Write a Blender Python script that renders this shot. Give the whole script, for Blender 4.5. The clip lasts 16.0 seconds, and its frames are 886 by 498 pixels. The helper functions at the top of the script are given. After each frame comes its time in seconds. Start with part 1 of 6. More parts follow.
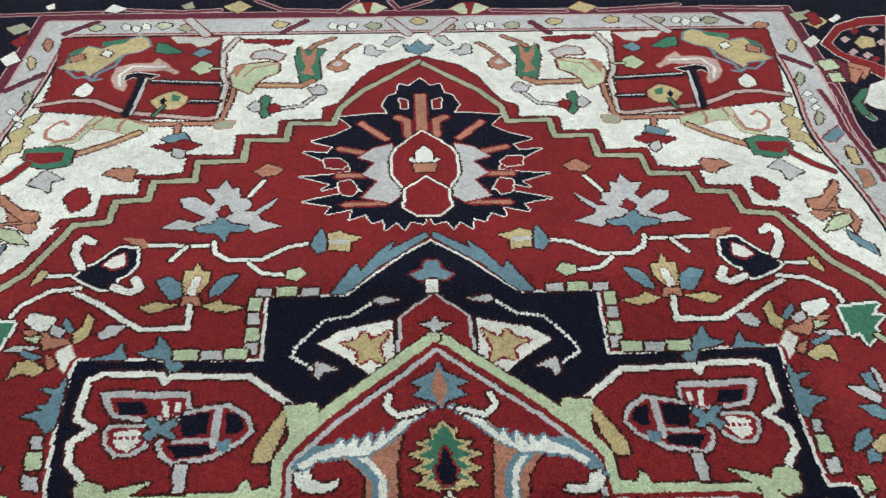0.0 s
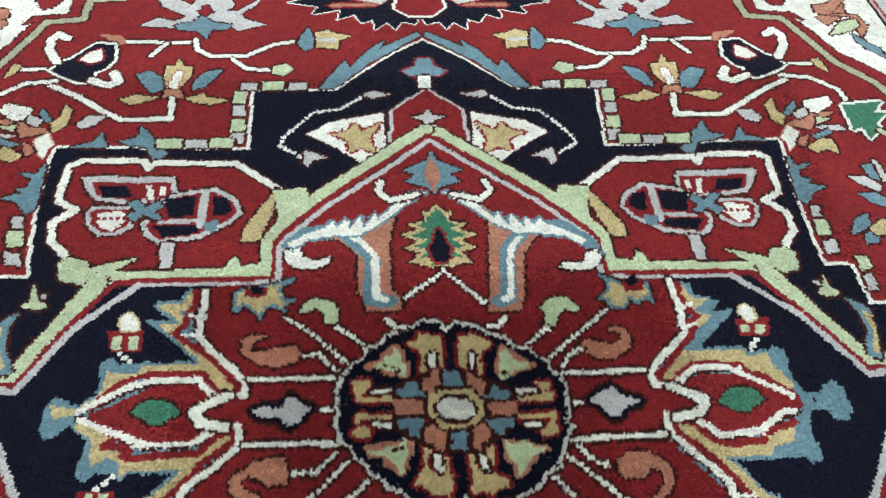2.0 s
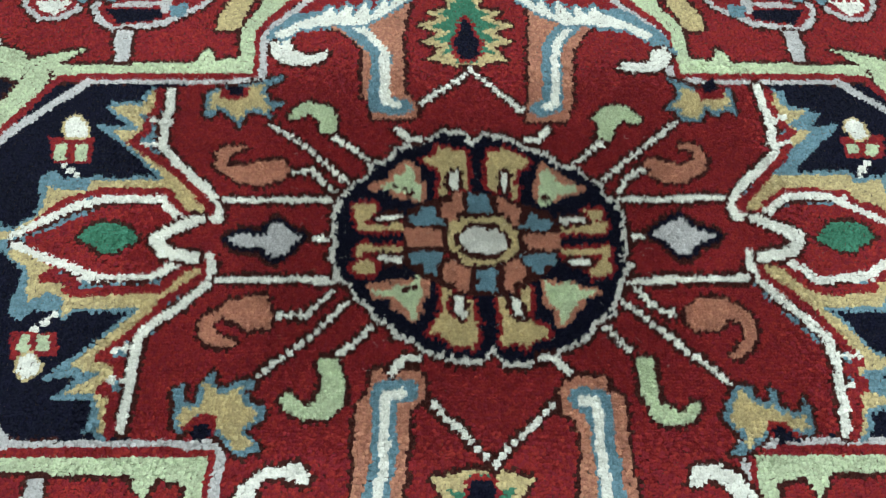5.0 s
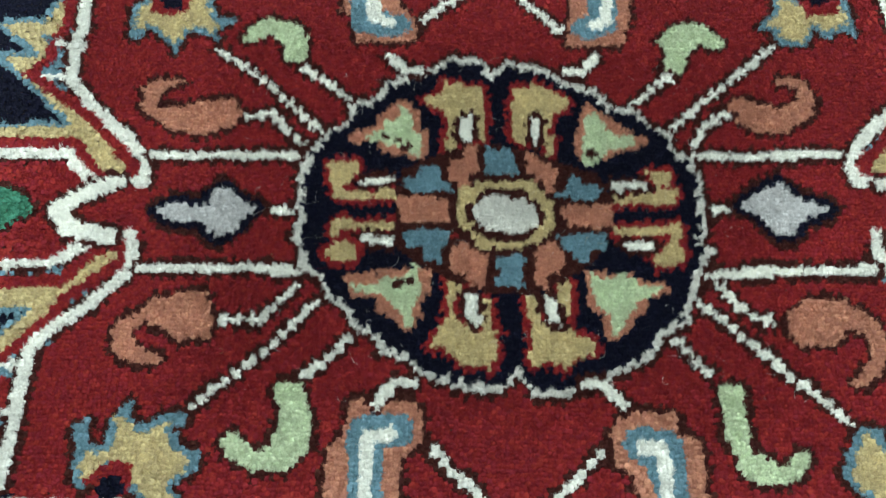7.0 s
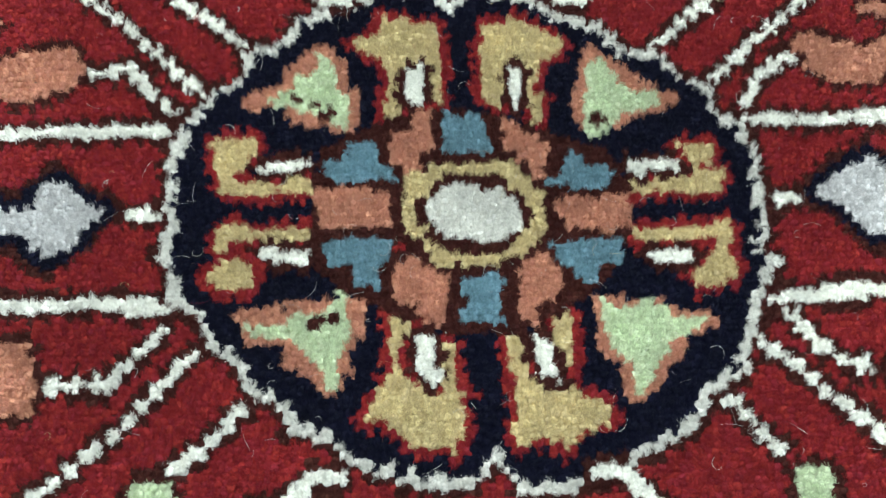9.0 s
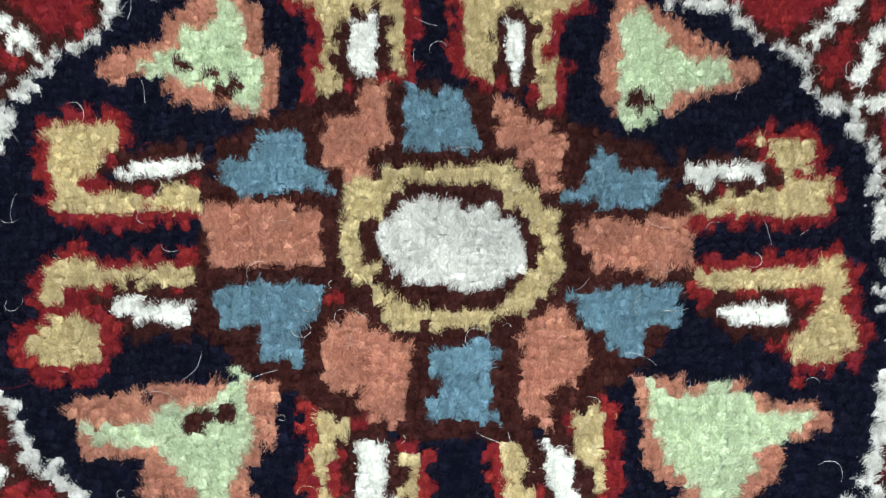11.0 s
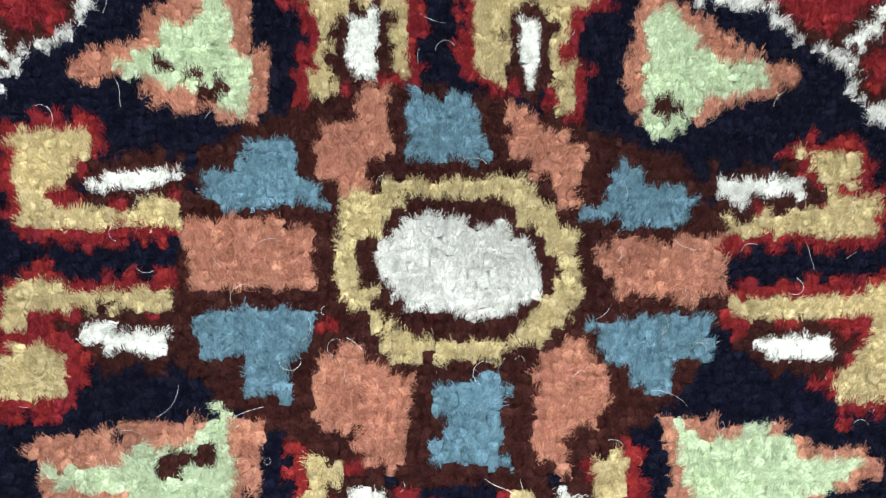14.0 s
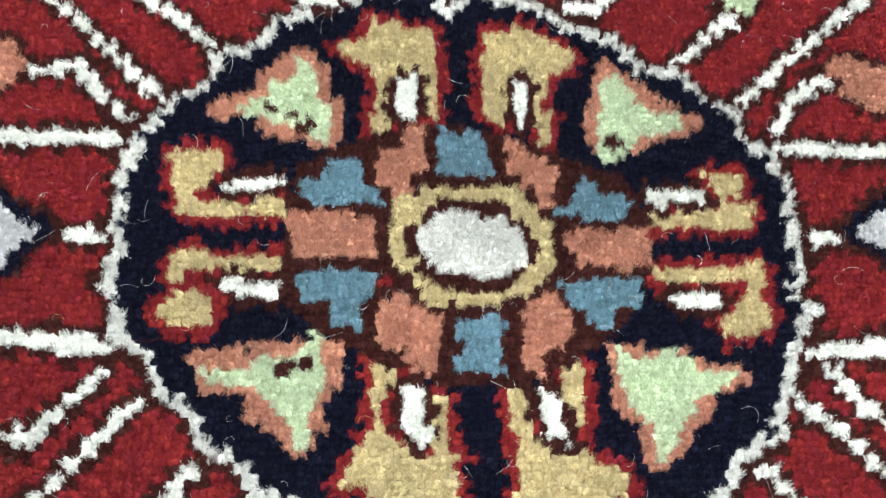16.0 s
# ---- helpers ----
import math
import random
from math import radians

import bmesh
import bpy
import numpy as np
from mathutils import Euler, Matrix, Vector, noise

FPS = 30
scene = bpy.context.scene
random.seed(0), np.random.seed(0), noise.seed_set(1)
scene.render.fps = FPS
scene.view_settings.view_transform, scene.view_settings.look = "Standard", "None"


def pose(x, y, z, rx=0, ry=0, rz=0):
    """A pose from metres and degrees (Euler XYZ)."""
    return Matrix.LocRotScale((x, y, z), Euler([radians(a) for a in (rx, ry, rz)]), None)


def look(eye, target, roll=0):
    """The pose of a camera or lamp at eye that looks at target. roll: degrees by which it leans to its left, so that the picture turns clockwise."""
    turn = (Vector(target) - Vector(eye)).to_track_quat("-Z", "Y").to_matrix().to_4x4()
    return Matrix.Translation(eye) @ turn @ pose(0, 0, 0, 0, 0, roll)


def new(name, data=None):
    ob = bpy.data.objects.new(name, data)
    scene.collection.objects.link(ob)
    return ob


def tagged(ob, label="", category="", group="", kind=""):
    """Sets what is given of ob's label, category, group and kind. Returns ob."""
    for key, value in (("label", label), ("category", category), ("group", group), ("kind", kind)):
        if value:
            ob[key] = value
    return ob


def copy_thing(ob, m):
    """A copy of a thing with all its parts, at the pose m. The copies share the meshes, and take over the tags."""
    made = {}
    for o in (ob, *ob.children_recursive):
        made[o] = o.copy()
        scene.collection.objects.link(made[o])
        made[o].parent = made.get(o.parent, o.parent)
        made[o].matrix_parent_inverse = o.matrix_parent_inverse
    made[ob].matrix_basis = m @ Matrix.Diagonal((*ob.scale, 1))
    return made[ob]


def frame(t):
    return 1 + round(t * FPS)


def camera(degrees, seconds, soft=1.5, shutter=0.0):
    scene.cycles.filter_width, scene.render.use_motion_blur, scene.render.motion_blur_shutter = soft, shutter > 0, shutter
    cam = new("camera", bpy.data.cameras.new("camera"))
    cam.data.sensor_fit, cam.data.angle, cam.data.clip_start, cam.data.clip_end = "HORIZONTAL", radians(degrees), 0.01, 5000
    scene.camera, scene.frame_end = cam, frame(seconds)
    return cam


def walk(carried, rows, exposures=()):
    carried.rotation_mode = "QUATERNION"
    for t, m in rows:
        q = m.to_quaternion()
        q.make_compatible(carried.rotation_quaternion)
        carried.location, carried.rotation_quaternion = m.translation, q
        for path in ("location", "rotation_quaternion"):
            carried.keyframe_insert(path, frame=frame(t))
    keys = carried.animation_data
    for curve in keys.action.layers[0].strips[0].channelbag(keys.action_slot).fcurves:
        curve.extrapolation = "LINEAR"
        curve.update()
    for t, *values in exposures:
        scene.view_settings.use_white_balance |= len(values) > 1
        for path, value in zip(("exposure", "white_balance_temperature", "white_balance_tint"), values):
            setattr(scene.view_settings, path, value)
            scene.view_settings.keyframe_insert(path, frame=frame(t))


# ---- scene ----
SOFT = 1.3
cam = camera(55.7, 16.0, soft=SOFT)
PATH = [
    (0, (-0.022, -0.264, 0.723), (0.015, 1.17, -0.671), -0.0),
    (0.5, (-0.035, -0.297, 0.682), (0.022, 1.119, -0.73), 1.3),
    (1, (-0.034, -0.322, 0.658), (0.056, 1.05, -0.795), 1.9),
    (1.5, (-0.037, -0.331, 0.638), (0.042, 0.984, -0.867), 1.8),
    (2, (-0.033, -0.336, 0.62), (0.038, 0.929, -0.928), 1.6),
    (2.5, (-0.031, -0.332, 0.601), (0.015, 0.884, -0.987), 0.6),
    (3, (-0.029, -0.319, 0.583), (0.003, 0.858, -1.034), 0.2),
    (3.5, (-0.028, -0.303, 0.559), (-0.018, 0.81, -1.102), -0.4),
    (4, (-0.027, -0.293, 0.533), (-0.003, 0.731, -1.186), 0.6),
    (4.5, (-0.032, -0.285, 0.508), (-0.009, 0.703, -1.23), 1.0),
    (6.8, (-0.024, -0.18, 0.373), (-0.042, 0.621, -1.459), -1.3),
    (7, (-0.025, -0.172, 0.361), (-0.047, 0.613, -1.479), -1.2),
    (7.5, (-0.021, -0.148, 0.33), (-0.04, 0.601, -1.525), -1.6),
    (8, (-0.021, -0.132, 0.306), (-0.042, 0.611, -1.551), -2.0),
    (8.5, (-0.015, -0.116, 0.275), (0.014, 0.584, -1.598), 1.1),
    (9, (-0.014, -0.1, 0.252), (0.016, 0.559, -1.636), 1.3),
    (9.5, (-0.011, -0.087, 0.224), (0.016, 0.583, -1.66), 1.4),
    (11.8, (-0.008, -0.045, 0.149), (0.088, 0.536, -1.762), 8.3),
    (12, (-0.009, -0.044, 0.145), (0.084, 0.535, -1.768), 8.3),
    (12.5, (-0.008, -0.04, 0.136), (0.087, 0.516, -1.783), 8.7),
    (13, (-0.009, -0.038, 0.137), (0.084, 0.522, -1.781), 8.3),
    (13.5, (-0.01, -0.041, 0.143), (0.074, 0.538, -1.77), 7.5),
    (14, (-0.008, -0.044, 0.151), (0.062, 0.556, -1.755), 6.1),
    (14.5, (-0.008, -0.053, 0.168), (0.071, 0.578, -1.728), 7.2),
    (15, (-0.01, -0.06, 0.185), (0.07, 0.586, -1.706), 7.3),
    (15.5, (-0.011, -0.073, 0.203), (0.055, 0.602, -1.678), 6.0),
    (16, (-0.021, -0.086, 0.218), (0.091, 0.637, -1.644), 8.8),
]
EXPOSURES = [(0.0, -0.5, 6500, 9), (1.0, -0.3, 6500, 9), (2.0, -0.1, 6450, 8), (3.0, -0.04, 6400, 6), (4.5, -0.06, 6350, 4), (7.0, 0.12, 6250, 1), (8.0, 0.32, 6250, 1), (8.6, 0.52, 6250, 2), (9.0, 0.6, 6250, 4), (12.0, 0.76, 6250, 12), (16.0, 0.95, 6350, 11)]
walk(cam, [(t, look(eye, target, roll)) for t, eye, target, roll in PATH], EXPOSURES)

# ---- light ----
world = bpy.data.worlds.new("room_air")
world.use_nodes = True
world.node_tree.nodes["Background"].inputs[0].default_value = (0.8, 0.85, 0.9, 1)
world.node_tree.nodes["Background"].inputs[1].default_value = 0.05
scene.world = world

# assumed lamps, out of view; placed so the brightness across the rug fits
LAMPS = [(-1.2, 2.1), (1.2, 2.1), (-1.2, 0.3), (1.2, 0.3)]
LAMP_POWER = 24.0
for lx, ly in LAMPS:
    lamp = bpy.data.lights.new("assumed_panel_lamp", "AREA")
    lamp.shape, lamp.size, lamp.size_y, lamp.energy = "RECTANGLE", 0.55, 1.15, LAMP_POWER
    lamp.color = (0.92, 1.0, 1.07)
    new("assumed_panel_lamp", lamp).matrix_world = pose(lx, ly, 2.655)


# ---- materials ----
def plain(name, colour, rough=0.8, scale=6.0, bump=0.1, spread=0.12):
    m = bpy.data.materials.new(name)
    m.use_nodes = True
    n, l = m.node_tree.nodes, m.node_tree.links
    b = n["Principled BSDF"]
    b.inputs["Roughness"].default_value = rough
    geo = n.new("ShaderNodeNewGeometry")
    tex = n.new("ShaderNodeTexNoise")
    tex.inputs["Scale"].default_value, tex.inputs["Detail"].default_value = scale, 6
    l.new(geo.outputs["Position"], tex.inputs["Vector"])
    ramp = n.new("ShaderNodeMapRange")
    ramp.inputs[1].default_value, ramp.inputs[2].default_value = 0.3, 0.7
    ramp.inputs[3].default_value, ramp.inputs[4].default_value = 1 - spread, 1 + spread
    l.new(tex.outputs["Fac"], ramp.inputs[0])
    hsv = n.new("ShaderNodeHueSaturation")
    hsv.inputs["Color"].default_value = (*colour, 1)
    l.new(ramp.outputs[0], hsv.inputs["Value"])
    l.new(hsv.outputs[0], b.inputs["Base Color"])
    bm_node = n.new("ShaderNodeBump")
    bm_node.inputs["Strength"].default_value, bm_node.inputs["Distance"].default_value = bump, 0.01
    l.new(tex.outputs["Fac"], bm_node.inputs["Height"])
    l.new(bm_node.outputs[0], b.inputs["Normal"])
    return m


def wool(name, colour, spread=0.3):
    """Dyed wool: every tuft a little different, fine fibre grain, slow change of the dye lot."""
    m = bpy.data.materials.new("wool_" + name)
    m.use_nodes = True
    n, l = m.node_tree.nodes, m.node_tree.links
    b = n["Principled BSDF"]
    b.inputs["Roughness"].default_value = 0.62
    b.inputs["Specular IOR Level"].default_value = 0.08
    b.inputs["Sheen Weight"].default_value = 0.02
    b.inputs["Sheen Roughness"].default_value = 0.6
    geo = n.new("ShaderNodeNewGeometry")

    def grain(scale, detail, low, high):
        tex = n.new("ShaderNodeTexNoise")
        tex.inputs["Scale"].default_value, tex.inputs["Detail"].default_value = scale, detail
        l.new(geo.outputs["Position"], tex.inputs["Vector"])
        r = n.new("ShaderNodeMapRange")
        r.inputs[1].default_value, r.inputs[2].default_value = 0.3, 0.7
        r.inputs[3].default_value, r.inputs[4].default_value = low, high
        l.new(tex.outputs["Fac"], r.inputs[0])
        return r.outputs[0]

    def times(a, c):
        t = n.new("ShaderNodeMath")
        t.operation = "MULTIPLY"
        l.new(a, t.inputs[0])
        l.new(c, t.inputs[1])
        return t.outputs[0]

    isle = n.new("ShaderNodeMapRange")
    isle.inputs[3].default_value, isle.inputs[4].default_value = 1 - spread, 1 + spread
    l.new(geo.outputs["Random Per Island"], isle.inputs[0])
    value = times(times(isle.outputs[0], grain(1500, 3, 0.8, 1.2)), times(grain(11, 4, 0.86, 1.14), grain(85, 3, 0.9, 1.1)))
    hue = n.new("ShaderNodeMapRange")
    hue.inputs[3].default_value, hue.inputs[4].default_value = 0.493, 0.507
    l.new(geo.outputs["Random Per Island"], hue.inputs[0])
    hsv = n.new("ShaderNodeHueSaturation")
    hsv.inputs["Color"].default_value = (*colour, 1)
    l.new(hue.outputs[0], hsv.inputs["Hue"])
    l.new(value, hsv.inputs["Value"])
    l.new(hsv.outputs[0], b.inputs["Base Color"])
    return m


DYES = {
    "red": (0.25, 0.019, 0.023), "navy": (0.0035, 0.0045, 0.016), "ivory": (0.85, 0.86, 0.78), "brown": (0.052, 0.013, 0.010),
    "gold": (0.58, 0.48, 0.25), "pistachio": (0.56, 0.65, 0.43), "teal": (0.165, 0.29, 0.345), "salmon": (0.50, 0.23, 0.15),
    "silver": (0.58, 0.58, 0.57), "emerald": (0.06, 0.21, 0.13), "pink": (0.58, 0.42, 0.38), "maroon": (0.15, 0.025, 0.05),
    "cream": (0.68, 0.68, 0.62), "sage": (0.42, 0.43, 0.30),
}
DYE_NAMES = list(DYES)
PALE = {"ivory": 0.09, "cream": 0.11, "silver": 0.14, "pistachio": 0.16}
WOOL = [wool(k, v, PALE.get(k, 0.21)) for k, v in DYES.items()]
PLASTER = plain("wall_plaster", (0.75, 0.74, 0.71), 0.9, 14, 0.05, 0.04)
FLOORING = plain("floor_stone", (0.42, 0.40, 0.37), 0.5, 5, 0.1, 0.12)
BACKING = plain("cotton_backing", (0.22, 0.17, 0.13), 0.95, 300, 0.3, 0.2)
METAL = plain("white_metal", (0.8, 0.8, 0.8), 0.4, 20, 0.0, 0.03)
# glow of the assumed ceiling panels
GLOW = bpy.data.materials.new("assumed_lamp_diffuser")
GLOW.use_nodes = True
GLOW.node_tree.nodes["Principled BSDF"].inputs["Emission Color"].default_value = (1, 0.98, 0.95, 1)
GLOW.node_tree.nodes["Principled BSDF"].inputs["Emission Strength"].default_value = 4.0


# ---- room ----
def box(bm, x0, x1, y0, y1, z0, z1):
    bmesh.ops.create_cube(bm, size=1, matrix=Matrix.LocRotScale(((x0 + x1) / 2, (y0 + y1) / 2, (z0 + z1) / 2), None, (x1 - x0, y1 - y0, z1 - z0)))


def part(name, bm, material, parent=None, label=""):
    me = bpy.data.meshes.new(name)
    bm.to_mesh(me)
    bm.free()
    me.materials.append(material)
    ob = new(name, me)
    ob.parent = parent
    return tagged(ob, label)


def slab(name, material, label, category, *dims):
    bm = bmesh.new()
    box(bm, *dims)
    return tagged(part(name, bm, material), label, category, kind="structure")


FLOOR_Z = -0.012
slab("floor", FLOORING, "plain grey stone floor under the rug", "floor", -3.6, 3.6, -3.6, 3.6, FLOOR_Z - 0.1, FLOOR_Z)
slab("ceiling", PLASTER, "plain white plaster ceiling", "ceiling", -3.6, 3.6, -3.6, 3.6, 2.7, 2.8)
slab("wall_north", PLASTER, "plain off-white plaster wall", "wall", -3.6, 3.6, 3.5, 3.6, FLOOR_Z, 2.7)
slab("wall_south", PLASTER, "plain off-white plaster wall", "wall", -3.6, 3.6, -3.6, -3.5, FLOOR_Z, 2.7)
slab("wall_east", PLASTER, "plain off-white plaster wall", "wall", 3.5, 3.6, -3.5, 3.5, FLOOR_Z, 2.7)
slab("wall_west", PLASTER, "plain off-white plaster wall", "wall", -3.6, -3.5, -3.5, 3.5, FLOOR_Z, 2.7)


# panel body added round each assumed lamp, unseen overhead
def assumed_ceiling_light():
    root = tagged(new("assumed_ceiling_light"), "unseen white ceiling panel light, an assumed source for the room", "ceiling light", "ceiling lights")
    bm = bmesh.new()
    for x0, x1, y0, y1 in ((-0.32, -0.28, -0.62, 0.62), (0.28, 0.32, -0.62, 0.62), (-0.28, 0.28, -0.62, -0.58), (-0.28, 0.28, 0.58, 0.62)):
        box(bm, x0, x1, y0, y1, -0.035, 0)
    part("frame", bm, METAL, root)
    bm = bmesh.new()
    box(bm, -0.28, 0.28, -0.58, 0.58, -0.03, -0.012)
    part("diffuser", bm, GLOW, root, "glowing white diffuser of the assumed panel light")
    return root


first_light = assumed_ceiling_light()
first_light.matrix_basis = pose(*LAMPS[0], 2.7)
for place in LAMPS[1:]:
    copy_thing(first_light, pose(*place, 2.7))

# ---- the rug: a knotted pile, drawn on the weaver's grid in centimetres ----
KNOT = 0.2
DRIFT_Y = [0, 0.12, 0.23, 0.31, 0.50, 0.62, 0.75, 0.93, 1.05]
DRIFT_X = [-0.005, -0.0055, -0.0105, -0.014, -0.019, -0.023, -0.028, -0.032, -0.032]
HALF_X, HALF_Y = 97.0, 138.0
COLS, ROWS = int(2 * HALF_X / KNOT), int(2 * HALF_Y / KNOT)
XS = (np.arange(COLS) + 0.5) * KNOT - HALF_X
YS = (np.arange(ROWS) + 0.5) * KNOT - HALF_Y
dye = np.zeros((ROWS, COLS), np.int8)
owner = np.zeros((ROWS, COLS), np.int32)
parts = []
rng_rim = np.random.default_rng(3)
NAMES_SEEN = {}


def register(name, colour, parent=""):
    kin = NAMES_SEEN.get(parent, [])
    count = len(NAMES_SEEN.get(name, []))
    parts.append([name, kin[count % len(kin)] if kin else -1, colour])
    NAMES_SEEN.setdefault(name, []).append(len(parts) - 1)
    return len(parts) - 1


def inside(pts):
    """Rows, columns and mask of the knots within an outline."""
    a = np.array(pts, float)
    lo, hi = a.min(0) - 1.5, a.max(0) + 1.5
    c0, c1 = max(0, int((lo[0] + HALF_X) / KNOT)), min(COLS, int((hi[0] + HALF_X) / KNOT) + 1)
    r0, r1 = max(0, int((lo[1] + HALF_Y) / KNOT)), min(ROWS, int((hi[1] + HALF_Y) / KNOT) + 1)
    x, y = XS[None, c0:c1], YS[r0:r1, None]
    mask = np.zeros((max(0, r1 - r0), max(0, c1 - c0)), bool)
    for (ax, ay), (bx, by) in zip(a, np.roll(a, -1, 0)):
        if ay != by:
            mask ^= ((ay > y) != (by > y)) & (x < (bx - ax) * (y - ay) / (by - ay) + ax)
    return r0, c0, mask


def near(pts, width):
    a = np.array(pts, float)
    pad = width + 1.5
    lo, hi = a.min(0) - pad, a.max(0) + pad
    c0, c1 = max(0, int((lo[0] + HALF_X) / KNOT)), min(COLS, int((hi[0] + HALF_X) / KNOT) + 1)
    r0, r1 = max(0, int((lo[1] + HALF_Y) / KNOT)), min(ROWS, int((hi[1] + HALF_Y) / KNOT) + 1)
    x, y = XS[None, c0:c1], YS[r0:r1, None]
    mask = np.zeros((max(0, r1 - r0), max(0, c1 - c0)), bool)
    for (ax, ay), (bx, by) in zip(a[:-1], a[1:]):
        dx, dy = bx - ax, by - ay
        k = np.clip(((x - ax) * dx + (y - ay) * dy) / max(dx * dx + dy * dy, 1e-6), 0, 1)
        half = np.full_like(k, width / 2)
        if width < 0.43:
            # thin slanting lines are chains of single knots
            half *= 0.80 + 0.42 * np.cos(k * math.hypot(dx, dy) * 2 * math.pi / 0.62)
        mask |= (x - ax - k * dx) ** 2 + (y - ay - k * dy) ** 2 < half ** 2
    return r0, c0, mask


def grown(mask):
    out = mask.copy()
    out[1:] |= mask[:-1]
    out[:-1] |= mask[1:]
    out[:, 1:] |= mask[:, :-1]
    out[:, :-1] |= mask[:, 1:]
    return out


def paint(r0, c0, mask, colour, rings, ident, rim=None):
    h, w = mask.shape
    d, o = dye[r0:r0 + h, c0:c0 + w], owner[r0:r0 + h, c0:c0 + w]
    todo, held = [], mask
    for ring_colour, count in rings:
        for _ in range(count):
            wide = grown(held)
            todo.append((wide & ~held, ring_colour))
            held = wide
        if ring_colour in ("brown", "red", "teal") and count == 1:
            # here and there the outline is two knots wide
            wide = grown(held)
            extra = wide & ~held & (rng_rim.random(held.shape) < 0.55)
            todo.append((extra, ring_colour))
            held = held | extra
    for m, ring_colour in todo:
        d[m], o[m] = DYE_NAMES.index(ring_colour), ident
    d[mask], o[mask] = DYE_NAMES.index(rim[0] if rim else colour), ident
    if rim:
        core = mask
        for _ in range(rim[1]):
            core = ~grown(~core)
        teeth = rng_rim.random((h, w)) < 0.28
        core = core | (grown(core) & teeth & mask)
        d[core] = DYE_NAMES.index(colour)


def turned(pts, sym):
    flips = [(1, 1)] + ([(-1, 1)] if "x" in sym else []) + ([(1, -1)] if "y" in sym else []) + ([(-1, -1)] if sym == "xy" else [])
    return [[(x * i, y * j) for x, y in pts] for i, j in flips]


def motif(name, colour, rings, sym, pts, parent="", rim=None):
    """A woven figure, one part for each of its mirrored repeats."""
    for some in turned(pts, sym):
        paint(*inside(some), colour, rings, register(name, colour, parent), rim)


def line(name, colour, rings, sym, width, pts, parent=""):
    for some in turned(pts, sym):
        paint(*near(some, width), colour, rings, register(name, colour, parent))


def whole(name, colour, rings, sym, pts, parent="", rim=None):
    """A figure on the axis: its mirrored parts are one."""
    total = np.zeros((ROWS, COLS), bool)
    for some in turned(pts, sym):
        r0, c0, mask = inside(some)
        total[r0:r0 + mask.shape[0], c0:c0 + mask.shape[1]] |= mask
    paint(0, 0, total, colour, rings, register(name, colour, parent), rim)


def band(name, colour, x0, x1, y0, y1, rings=()):
    motif(name, colour, rings, "", [(x0, y0), (x1, y0), (x1, y1), (x0, y1)])


band("edge_border", "maroon", -99, 99, -140, 140)
band("outer_guard", "silver", -94, 94, -136, 136, (("navy", 2),))
band("main_border", "navy", -88, 88, -130, 130, (("brown", 2), ("red", 2)))
band("border_stripe", "maroon", -65.4, 65.4, -108, 108, (("pink", 1), ("navy", 1)))
band("guard", "silver", -63.3, 63.3, -105.6, 105.6, (("pink", 2),))
band("field", "ivory", -57.7, 57.7, -100.2, 100.2, (("navy", 2), ("pink", 2), ("red", 1)))

whole("spandrel_step", "red", (("brown", 1),), "xy", [(0.0, 93.0), (6.5, 90.0), (9.0, 86.8), (12.2, 79.9), (14.5, 78.6), (14.3, 75.6), (20.3, 75.7), (20.5, 72.0), (25.9, 72.2), (25.9, 67.4), (32.2, 67.6), (32.4, 63.7), (37.8, 62.5), (37.8, 59.3), (42.6, 59.1), (42.6, 55.0), (46.9, 54.5), (47.8, 53.0), (46.4, 53.8), (49.6, 46.8), (54.5, 41.9), (58.0, 38.0), (58.0, 0.0), (0.0, 0.0)], "field")
line("stripe", "sage", (("brown", 1),), "xy", 0.9, [(0.0, 91.4), (3.7, 87.8), (8.9, 83.0), (12.0, 78.6), (12.7, 74.7), (19.0, 74.9), (19.2, 70.9), (24.6, 71.0), (24.7, 66.2), (30.8, 66.1), (30.8, 62.1), (36.2, 62.0), (36.5, 58.3), (40.6, 58.0), (40.9, 54.0), (45.1, 53.5), (46.1, 51.1), (48.8, 44.7), (52.3, 41.0), (57.0, 32.0)], "field")
motif("corner_panel", "red", (("brown", 1),), "x", [(59.1, 100.1), (46.2, 99.9), (35.0, 100.4), (32.8, 100.1), (32.1, 92.0), (29.7, 78.4), (30.2, 76.7), (42.1, 76.7), (48.9, 78.1), (55.8, 79.0)], "field")
motif("cream_strip", "cream", (("salmon", 1),), "x", [(32.9, 99.5), (41.4, 100.1), (39.8, 98.1), (37.6, 98.1), (36.2, 96.7), (34.4, 97.3)], "field")
line("panel_edge", "pink", (("brown", 1),), "x", 0.80, [(30.0, 99.2), (31.6, 94.7), (31.0, 88.7), (29.9, 85.4), (29.6, 76.8), (31.1, 76.3), (42.8, 78.2), (45.7, 79.6), (48.7, 81.4), (52.3, 81.7), (56.9, 80.4)], "field")
line("panel_edge", "cream", (), "x", 0.50, [(30.2, 98.9), (31.6, 94.3), (30.9, 88.4), (30.0, 85.1), (29.7, 76.6)], "field")
line("panel_edge", "salmon", (("brown", 1),), "x", 0.60, [(28.8, 87.9), (28.4, 82.3), (29.0, 76.5), (29.8, 75.2), (38.8, 75.2), (43.4, 76.6)], "field")
motif("panel_foot", "sage", (("salmon", 1),), "x", [(26.9, 75.7), (28.5, 75.9), (29.9, 75.3), (29.4, 73.8), (27.3, 74.0)], "field")
